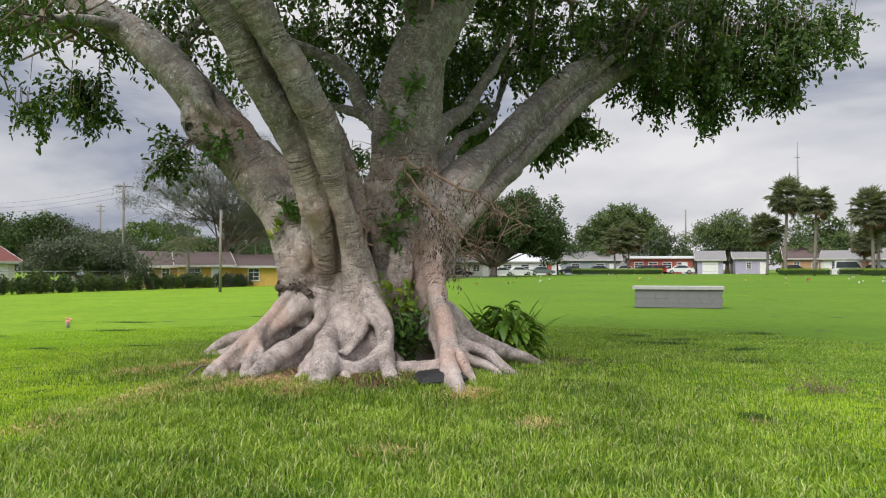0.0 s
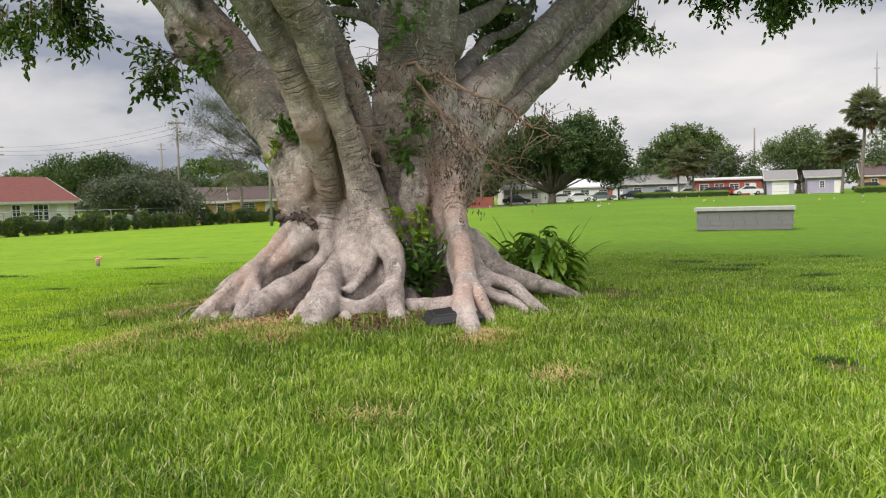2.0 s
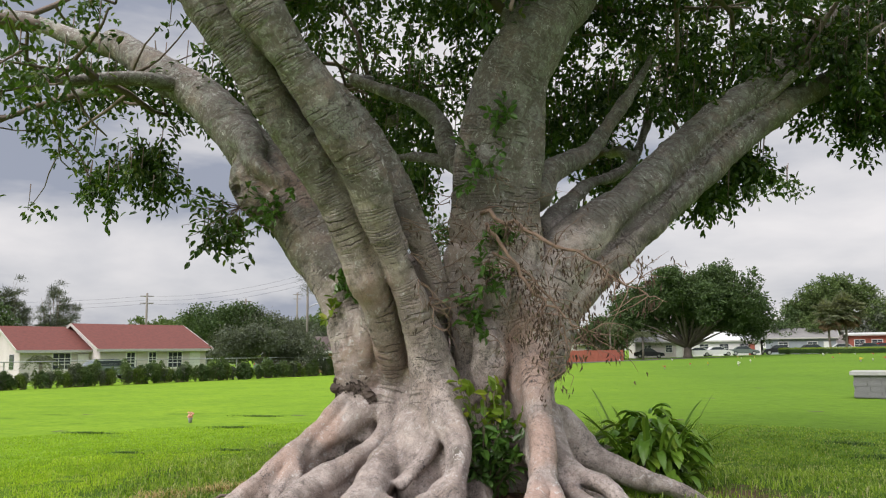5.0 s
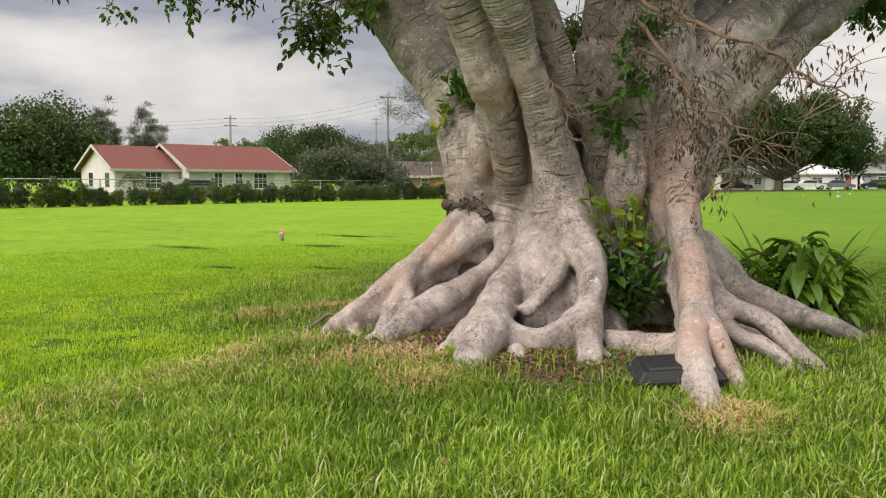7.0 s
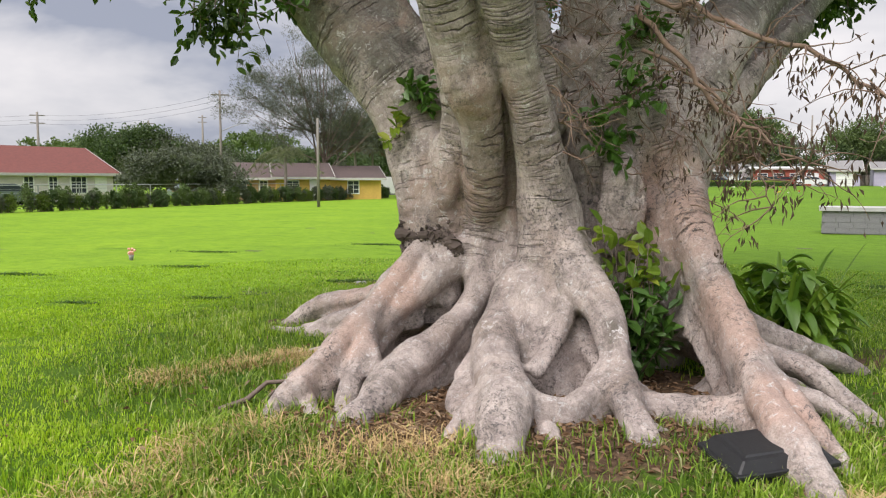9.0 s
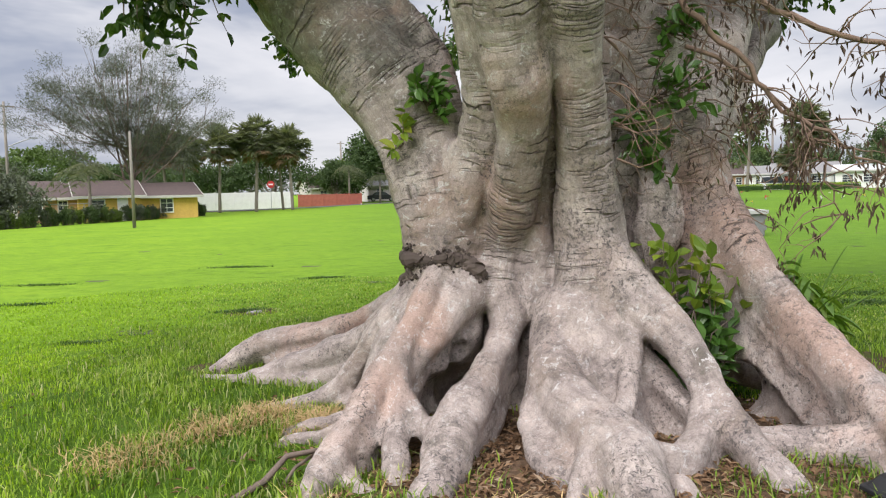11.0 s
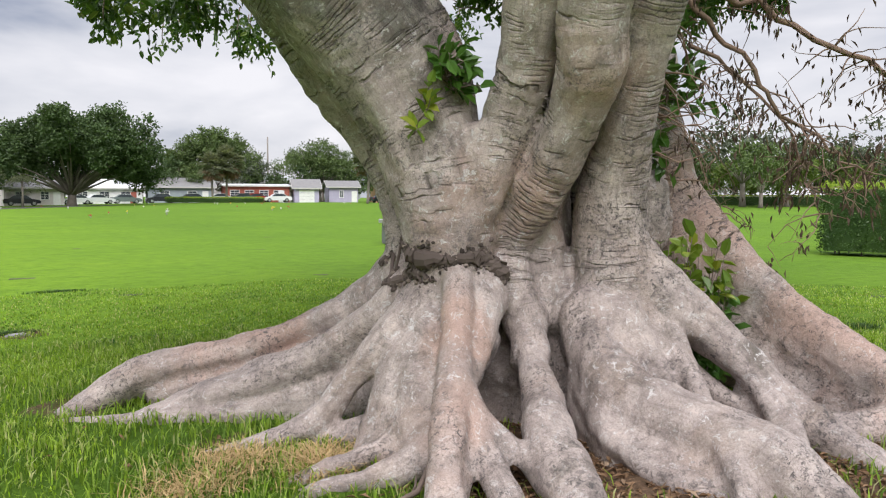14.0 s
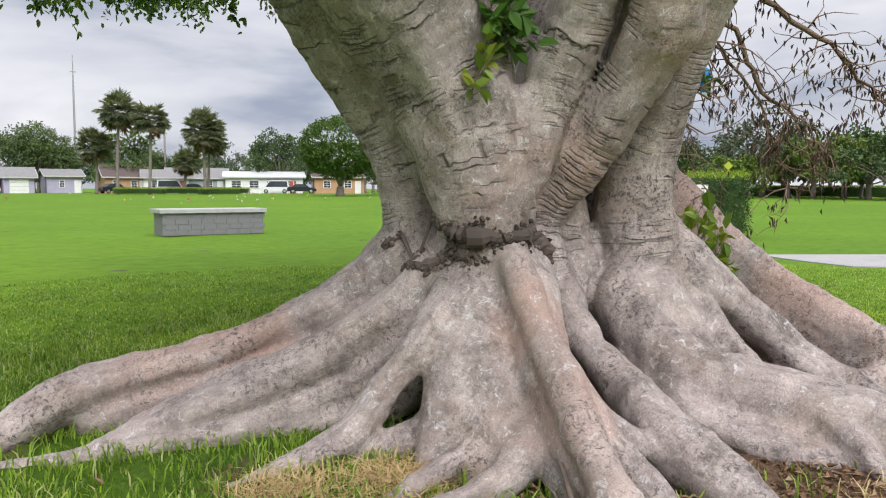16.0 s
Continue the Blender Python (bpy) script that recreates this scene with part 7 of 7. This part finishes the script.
for i in range(34):
    az = radians(-62 + 122 * (i + wr.random()) / 34)
    D = wr.uniform(165, 215)
    put(copy_thing(kinds[(i * 3) % 4], Matrix()), D * math.sin(az), D * math.cos(az), wr.uniform(1.1, 1.5), wr.uniform(0, 360))
for i in range(26):
    az = radians(3 + 46 * (i + wr.random()) / 26)
    D = wr.uniform(142, 158)
    put(copy_thing(kinds[(1, 0, 1, 2)[i % 4]], Matrix()), D * math.sin(az), D * math.cos(az), wr.uniform(0.75, 1.1), wr.uniform(0, 360))
clipped_hedge((92, 42), (97, 12), 1.6, 1.3, "long low dark hedge along the far edge of the lawn")
clipped_hedge((66, 74), (91.5, 44), 1.6, 1.2, "long low dark hedge before the wood")
clipped_hedge((42.6, 98.5), (46.8, 94.5), 1.3, 0.75, "low dark hedge at the foot of the fan palms")
clipped_hedge((49.0, 90.6), (53.2, 88.6), 1.3, 0.75, "low dark hedge at the foot of the fan palms")
clipped_hedge((54, 106), (63, 99.5), 1.4, 0.8, "low dark hedge before the far houses")
clipped_hedge((20, 120.5), (33, 117.5), 1.4, 0.8, "low dark hedge before the far houses")

# the hedge row with its fence, on the side of the red-roofed house
def shrub_proto(seed, mat, h):
    g = np.random.default_rng(seed)
    ob = thing("hedge_shrub", (0, 0, 0), 0, "green shrub in the row along the wire fence", "shrub", "hedge row")
    t = Buf()
    for i in range(5):
        t.tube([(g.normal() * 0.1, g.normal() * 0.1, 0, 0.02), (g.normal() * 0.25, g.normal() * 0.2, h * 0.7, 0.008)], 4)
    part("branching", t, M["twig"], ob)
    v, f = cloud([(0, 0, h * 0.5, 0.38, 0.36, h * 0.46, 620), (0.12, 0, h * 0.85, 0.2, 0.2, h * 0.28, 200), (-0.15, 0, h * 0.75, 0.18, 0.2, h * 0.3, 160)], 0.12, g, 10, 0.13)
    part("foliage", array_mesh("foliage", v, f, M[mat]), None, ob)
    return ob


hr = np.random.default_rng(55)
protos_h = [shrub_proto(200 + i, m, h) for i, (m, h) in enumerate((("far_mid", 1.3), ("far_grey", 1.2), ("far_dark", 1.05), ("far_light", 0.95)))]
A0, A1 = np.array((-36.5, 17.0)), np.array((-15.2, 76.0))
nsh = 215
for i in range(nsh):
    p = A0 + (A1 - A0) * (i + 0.25 * hr.normal()) / (nsh - 1) + hr.normal(size=2) * 0.12
    if i % 17 == 5:
        continue
    k = protos_h[int(hr.choice([0, 0, 1, 1, 2, 2, 3]))] if i > 3 else protos_h[i]
    put(k if i < 4 else copy_thing(k, Matrix()), *p, hr.uniform(0.6, 1.0), hr.uniform(0, 360))


def wire_fence(p, q, h, n):
    p, q = np.array(p, float), np.array(q, float)
    ob = thing("wire_fence", (*p, tz(*p)), math.degrees(math.atan2(*(q - p)[::-1])), "grey chain-link fence on steel posts behind the shrubs", "fence")
    L = np.linalg.norm(q - p)
    for i in range(n + 1):
        part("post", Buf().tube([(L * i / n, 0, 0, 0.035), (L * i / n, 0, h, 0.035)], 6), M["steel"], ob)
    part("top_rail", Buf().tube([(0, 0, h, 0.028), (L, 0, h, 0.028)], 6), M["steel"], ob)
    w = Buf()
    for k in range(6):
        w.tube([(0, 0, 0.1 + k * h / 6.5, 0.006), (L, 0, 0.1 + k * h / 6.5, 0.006)], 4)
    part("wire", w, M["steel"], ob)


wire_fence((-38.2, 17.6), (-17.0, 76.5), 1.35, 24)


# ---- houses ----
def window(parent, x, z, w, h, y, cols=2, rows=3):
    """A framed window in a wall whose outer face is at y (local), looking towards -y."""
    ob = part("window", Buf().box((x, y - 0.01, z), (w, 0.06, h)), M["glass"], parent, "dark glass with white bars")
    fr = Buf()
    for sx in (-1, 1):
        fr.box((x + sx * w / 2, y - 0.04, z), (0.09, 0.1, h + 0.09))
    for sz in (-1, 1):
        fr.box((x, y - 0.04, z + sz * h / 2), (w - 0.09, 0.1, 0.09))
    for i in range(1, cols):
        fr.box((x - w / 2 + w * i / cols, y - 0.05, z), (0.045, 0.05, h - 0.1))
    for i in range(1, rows):
        fr.box((x, y - 0.046, z - h / 2 + h * i / rows), (w - 0.1, 0.04, 0.045))
    part("frame", fr, M["white"], ob)
    return ob


def gable_block(ob, x0, x1, y0, y1, eave, ridge, wall, roof, over=0.45, ends=True):
    """Walls and a ridged roof (ridge along x) for a block of a house."""
    w = Buf()
    t = 0.2
    w.box(((x0 + x1) / 2, y0 + t / 2, eave / 2), (x1 - x0, t, eave))
    w.box(((x0 + x1) / 2, y1 - t / 2, eave / 2), (x1 - x0, t, eave))
    ym = (y0 + y1) / 2
    for xx in (x0 + t / 2, x1 - t / 2):
        w.prism([(-(y1 - y0) / 2 + t, 0), ((y1 - y0) / 2 - t, 0), ((y1 - y0) / 2 - t, eave), (0, ridge - 0.12), (-(y1 - y0) / 2 + t, eave)], t, pose(xx, ym, 0, 0, 0, 90))
    part("wall", w, M[wall], ob)
    r = Buf()
    half = (y1 - y0) / 2 + over
    slope = (ridge - eave) / ((y1 - y0) / 2)
    ez = ridge - slope * half
    r.prism([(-half, ez), (0, ridge), (half, ez), (half, ez + 0.16), (0, ridge + 0.17), (-half, ez + 0.16)], x1 - x0 + 2 * over, pose((x0 + x1) / 2, ym, 0, 0, 0, 90))
    part("roof", r, M[roof], ob)
    for s in (-1, 1):
        part("fascia", Buf().box(((x0 + x1) / 2, ym + s * (half + 0.015), ez + 0.06), (x1 - x0 + 2 * over, 0.04, 0.2)), M["trim"], ob)
    rk = math.degrees(math.atan2(ridge - ez, half))
    for xx in (x0 - over - 0.02, x1 + over + 0.02):
        for s in (-1, 1):
            k = math.hypot(half, ridge - ez)
            b = Buf().box((0, 0, 0), (k, 0.05, 0.2))
            b.v = [tuple(pose(xx, ym + s * half / 2, (ez + ridge) / 2 + 0.08, 0, 0, 90) @ pose(0, 0, 0, 0, s * rk, 0) @ Vector(q)) for q in b.v]
            part("bargeboard", b, M["trim"], ob)


def door(parent, x, y, mat="white", w=0.95):
    d = part("door", Buf().box((x, y - 0.02, 1.02), (w, 0.07, 2.04)), M[mat], parent)
    part("door_handle", Buf().box((x + w * 0.38, y - 0.08, 1.0), (0.1, 0.06, 0.03)), M["steel"], d)
    return d


def red_house():
    ob = thing("red_roofed_house", (-40.1, 48.3, -0.12), 70.4, "single-storey pale stucco house with a red shingle roof", "house")
    gable_block(ob, 0.0, 6.0, 0.6, 8.4, 2.4, 4.1, "stucco", "roof_red")
    gable_block(ob, 5.7, 15.8, -1.2, 8.4, 2.42, 4.35, "stucco", "roof_red")
    window(ob, 3.3, 1.5, 1.5, 1.3, 0.6, 3, 3)
    door(ob, 5.1, 0.56)
    for x, w in ((8.4, 0.8), (10.4, 0.75), (12.6, 1.4)):
        window(ob, x, 1.5, w, 1.3, -1.2, 2 if w < 1 else 3, 3)
    part("shutter", Buf().box((14.6, -1.23, 1.55), (1.1, 0.06, 1.3)), M["white"], ob)
    for yy in (2.2, 6.0):
        part("window", Buf().box((-0.01, yy, 1.5), (0.06, 0.9, 1.1)), M["glass"], ob, "dark glass in the gable end")
    ob.matrix_basis = pose(-40.1, 48.45, -0.12, 0, 0, 62) @ Matrix.Diagonal((0.85, 0.9, 0.94, 1.0))
    return ob


red_house()


def yellow_house():
    ob = thing("yellow_house", (-25.6, 64.5, -0.35), 21, "low yellow stucco house with a brown shingle roof", "house")
    gable_block(ob, -0.5, 4.6, 1.5, 9.0, 2.15, 3.15, "stucco_tan", "roof_brown")
    gable_block(ob, 4.4, 9.8, 0.0, 9.0, 2.2, 3.3, "stucco_yellow", "roof_brown")
    gable_block(ob, 9.7, 15.5, 2.0, 9.0, 2.15, 3.1, "stucco_yellow", "roof_brown")
    for x, y, w in ((1.0, 1.5, 1.0), (3.2, 1.5, 0.8), (6.0, 0.0, 1.3), (12.5, 2.0, 1.2)):
        window(ob, x, 1.4, w, 1.1, y)
    door(ob, 8.2, -0.02)
    ob.matrix_basis = ob.matrix_basis @ Matrix.Diagonal((0.8, 1.0, 1.0, 1.0))
    return ob


yellow_house()


def plain_house(name, L, R, depth, eave, ridge, wall, roof, label, wins=3, dr=True, garage=False, cat="house"):
    L, R = np.array(L, float), np.array(R, float)
    n = np.linalg.norm(R - L)
    ob = thing(name, (*L, tz(*L) - 0.1), math.degrees(math.atan2(*(R - L)[::-1])), label, cat)
    gable_block(ob, 0, n, 0, depth, eave, ridge, wall, roof)
    for i in range(wins):
        window(ob, n * (i + 0.6) / (wins + 0.4), 1.5, min(1.4, n * 0.14), 1.1, 0.0)
    if dr:
        door(ob, n * 0.87, -0.02, "brick" if wall == "white" else "white")
    if garage:
        g = part("garage_door", Buf().box((n / 2, -0.03, 1.1), (n * 0.62, 0.08, 2.1)), M["white"], ob)
        b = Buf()
        for k in range(3):
            b.box((n / 2, -0.08, 0.55 + 0.55 * k), (n * 0.6, 0.02, 0.03))
        part("groove", b, M["steel"], g)
    return ob


plain_house("white_house", (9.5, 137), (19.8, 136), 8, 2.6, 3.9, "white", "roof_white", "white single-storey house beyond the parked cars")
plain_house("carport_house", (20.6, 136), (30.5, 134.5), 8, 2.7, 4.1, "stucco_blue", "roof_grey", "grey-blue house with a low pale gable and carport", 2)
plain_house("brick_building", (31.6, 131.5), (41.5, 129.5), 9, 2.7, 3.0, "brick", "roof_white", "long low red brick building with a flat pale roof", 4)
plain_house("shop_building", (30.5, 146), (50.5, 142), 12, 3.6, 4.9, "stucco", "roof_white", "large pale building with a wide white roof behind", 0, False)
plain_house("lilac_garage", (41.6, 127.5), (45.4, 126.4), 6, 2.5, 3.8, "stucco_lilac", "roof_grey", "small lilac garage with a white roller door", 0, False, True, "garage")
plain_house("lilac_house", (48.5, 129.5), (53.2, 128), 8, 2.7, 3.7, "stucco_lilac", "roof_grey", "lilac stucco house with a grey roof", 1)
plain_house("tan_house", (53.2, 121), (59.0, 119), 8, 2.6, 4.3, "stucco_tan", "roof_brown", "tan house with dark gables and a porch", 2)
plain_house("grey_house", (61.8, 118), (69.5, 113.5), 8, 2.5, 4.0, "stucco_blue", "roof_grey", "low grey house with a pale carport", 2)
plain_house("white_bungalow", (56.5, 116), (62.0, 112.8), 7, 2.5, 3.6, "white", "roof_grey", "white bungalow behind the fan palms", 2)
plain_house("long_white_house", (66.2, 109.5), (75.5, 102.5), 8, 2.6, 3.4, "white", "roof_white", "long white house behind parked vans", 4)
plain_house("pink_house", (77.0, 101.5), (83.0, 96.5), 8, 2.6, 3.2, "stucco_tan", "roof_brown", "pinkish house beside the round clipped tree", 2)
plain_house("brown_roofed_house", (-7.8, 118), (-1.0, 120), 8, 2.5, 4.2, "stucco", "roof_brown", "house with a brown roof behind the red fence", 2)
plain_house("green_house", (0.5, 128), (8.0, 129), 8, 2.6, 3.6, "stucco", "roof_grey", "pale green low house under the big oak", 2)
plain_house("far_left_house", (-34.5, 78), (-28.5, 82), 8, 2.3, 3.4, "stucco", "roof_brown", "low house with a brown roof behind the bushy tree", 2)


def panel_fence(name, p, q, h, n, mat, label):
    p, q = np.array(p, float), np.array(q, float)
    L = np.linalg.norm(q - p)
    ob = thing(name, (*p, tz(*p)), math.degrees(math.atan2(*(q - p)[::-1])), label, "fence")
    pan = Buf().box((L / n / 2, 0, h / 2 + 0.03), (L / n - 0.12, 0.05, h - 0.06)).mesh("panel", M[mat])
    pst = Buf().box((0, 0, h / 2 + 0.03), (0.13, 0.13, h + 0.08)).mesh("post", M[mat])
    for i in range(n + 1):
        a = part("post", pst, None, ob)
        a.location = (L * i / n, 0, 0)
        if i < n:
            a = part("panel", pan, None, ob)
            a.location = (L * i / n, 0, 0)
    return ob


panel_fence("white_fence", (-26, 93.5), (-9.2, 99.5), 2.0, 8, "white", "long white panel fence beyond the road")
panel_fence("red_fence", (-8.6, 101.5), (-1.0, 104.5), 1.5, 5, "brick", "low red panel fence beside the white one")
slab("road", [(-30, 84), (-16, 91), (-6, 95), (8, 108), (40, 122), (40, 126), (6, 112), (-8, 98), (-18, 94), (-31, 87.5)], "asphalt", "grey asphalt road along the far edge of the lawn", z=0.03, cat="road")


# ---- poles, signs, vehicles ----
def pole(x, y, h, r, arms=1, light=False, label="weathered timber utility pole with cross-arms"):
    ob = thing("utility_pole", (x, y, tz(x, y)), face(x, y), label, "pole", "poles")
    part("pole", Buf().tube([(0, 0, 0, r * 1.2), (0, 0, h, r * 0.85)], 8), M["wood_pole"], ob, "", True)
    for i in range(arms):
        part("crossarm", Buf().box((0, 0, h - 0.4 - 0.9 * i), (1.6, 0.12, 0.12)), M["wood_pole"], ob)
    if light:
        a = part("lamp_arm", Buf().tube(spline([(0, 0, h * 0.62, 0.05), (0.9, 0, h * 0.66, 0.045), (1.9, 0, h * 0.70, 0.04)], 4), 6), M["steel"], ob, "", True)
        part("lamp_head", Buf().box((2.1, 0, h * 0.70), (0.6, 0.2, 0.1)), M["steel"], a)
    return ob


pole(-30.7, 74.8, 9.9, 0.12, 1, True)
pole(-14.7, 51.5, 5.4, 0.085, 0, False, "plain grey timber pole at the end of the hedge")
pole(-60, 91, 9.6, 0.15, 2)
pole(-53, 104, 9.5, 0.15, 1)
pole(-66, 150, 14, 0.2, 2)
pole(62, 199, 16, 0.22, 0)
pole(65, 124, 11.6, 0.18, 1)
pole(-3.8, 168, 12, 0.2, 1)
pole(88, 62, 9, 0.15, 0, False, "pale concrete pole before the wood")
pole(84, 52, 8.5, 0.15, 0, False, "pale concrete pole before the wood")
pole(94, 36, 8.5, 0.15, 0, False, "pale concrete pole before the wood")


def wires(p, q, n=3):
    """Slack cables between two pole tops."""
    ob = thing("cable_run", (0, 0, 0), 0, "thin dark overhead cables between the poles", "cable", "overhead cables")
    p, q = np.array(p, float), np.array(q, float)
    for k in range(n):
        o = np.array((0, 0, -0.5 * k))
        t = np.linspace(0, 1, 9)[:, None]
        pts = p + o + (q - p) * t + np.array((0, 0, -1.0)) * 4 * t * (1 - t) * 0.7
        part("cable", Buf().tube(np.hstack([pts, np.full((9, 1), 0.009)]), 4), M["rubber"], ob)


wires((-60, 91, 9.2), (-30.7, 74.8, 9.5))
wires((-60, 91, 9.2), (-95, 80, 9.2))
wires((88, 62, 8.8), (150, 40, 12.0))


def mast():
    ob = thing("radio_mast", (156, 342, tz(156, 342)), 0, "tall thin steel radio mast far behind the houses", "mast")
    part("mast", Buf().tube([(0, 0, 0, 0.55), (0, 0, 40, 0.4), (0, 0, 57, 0.12)], 6), M["steel"], ob)
    part("crossbar", Buf().box((0, 0, 50), (2.4, 0.2, 0.3)), M["steel"], ob)


mast()


def road_sign(x, y, h, kind):
    ob = thing("road_sign", (x, y, tz(x, y)), face(x, y), {"stop": "red octagonal road sign on a steel post", "plate": "grey back of a road sign on a post", "yellow": "lime yellow road sign with a dark figure", "diamond": "pale diamond road sign on a post"}[kind], "sign", "road signs")
    part("post", Buf().tube([(0, 0, 0, 0.035), (0, 0, h, 0.035)], 6), M["steel"], ob)
    k = 8 if kind == "stop" else 4
    rot = math.pi / 8 if kind == "stop" else (0.0 if kind != "plate" else math.pi / 4)
    poly = [(0.42 * math.cos(rot + 2 * math.pi * i / k), h - 0.1 + 0.42 * math.sin(rot + 2 * math.pi * i / k)) for i in range(k)]
    part("plate", Buf().prism(poly, 0.02, pose(0, -0.06, 0)), M[{"stop": "sign_red", "plate": "steel", "yellow": "sign_yellow", "diamond": "cap"}[kind]], ob)
    if kind == "stop":
        part("band", Buf().box((0, -0.075, h - 0.1), (0.5, 0.006, 0.16)), M["cloth_white"], ob, "white bar in place of lettering")
    return ob


road_sign(-11.3, 96.0, 2.9, "stop")
road_sign(-33.8, 82.0, 2.6, "plate")
road_sign(68, 34, 3.3, "yellow")
road_sign(73, 61.5, 3.2, "diamond")


def car(kind):
    """A parked car: shaped body, glass house, lamps and four wheels with rims."""
    mat = {"white": "car_white", "grey": "car_grey", "dark": "car_dark", "red": "car_red", "van": "car_white"}[kind]
    tall = kind == "van"
    word = {"white": "white", "grey": "grey-green", "dark": "dark", "red": "red", "van": "white"}[kind]
    ob = thing("van" if tall else "car", (0, 0, 0), 0, word + (" parked van with dark windows" if tall else " parked saloon car with dark windows"), "van" if tall else "car", "parked vehicles")
    h = 2.0 if tall else 1.42
    low = [(-2.2, 0.35), (-2.25, 0.7), (-2.1, 0.95), (2.0, 0.92), (2.2, 0.72), (2.2, 0.35)]
    if not tall:
        low = [(-2.2, 0.32), (-2.22, 0.75), (-2.05, 0.95), (-1.2, 0.98), (0.95, 0.96), (2.0, 0.80), (2.2, 0.62), (2.2, 0.32)]
    part("body", Buf().prism(low, 1.74), M[mat], ob)
    cab = [(-2.0, 0.94), (-1.9, h - 0.06), (-1.7, h), (0.9, h), (1.6, 0.94)] if tall else [(-1.55, 0.95), (-0.95, h - 0.04), (-0.6, h), (0.35, h), (0.55, h - 0.05), (1.15, 0.93)]
    part("cabin", Buf().prism(cab, 1.56), M[mat], ob)
    gl = [(x * 0.9, 0.98 + (z - 0.94) * 0.82) for x, z in cab]
    part("window", Buf().prism(gl, 1.60), M["glass"], ob, "dark side glass")
    for sx in (-1.35, 1.4):
        for sy in (-1, 1):
            w = part("wheel", Buf().tube([(sx, sy * 0.78, 0.33, 0.33), (sx, sy * 0.90, 0.33, 0.32)], 16), M["rubber"], ob)
            part("rim", Buf().tube([(sx, sy * 0.90, 0.33, 0.2), (sx, sy * 0.915, 0.33, 0.18)], 12), M["steel"], w)
    for sy in (-1, 1):
        part("headlight", Buf().box((2.17, sy * 0.62, 0.66), (0.08, 0.34, 0.12)), M["cap"], ob)
        part("tail_light", Buf().box((-2.2, sy * 0.66, 0.76), (0.06, 0.26, 0.14)), M["car_red"], ob)
    return ob


cars = {}
for kind, x, y, rz in (("grey", -34.2, 49.5, 60), ("dark", 26.4, 131.0, 5), ("white", 30.0, 129.8, 175), ("white", 13.0, 133.0, 10), ("grey", 17.0, 134.0, 0), ("dark", 21.8, 132.5, 178), ("dark", 2.5, 125.5, 0), ("red", 35.5, 128.5, 5), ("white", 38.8, 127.8, 172), ("grey", 33.0, 127.8, 178), ("van", 58.5, 112.0, -30), ("grey", 60.5, 109.8, 148), ("van", 70.5, 103.0, 142), ("dark", 73.5, 100.5, -38), ("white", 9.8, 131.5, 185), ("dark", 52.5, 117, 0), ("grey", -30.5, 68.5, 50), ("white", 104, 40, 100), ("white", 103, 26, 95)):
    if kind in cars:
        put(copy_thing(cars[kind], Matrix()), x, y, 1.0, rz)
    else:
        cars[kind] = put(car(kind), x, y, 1.0, rz)
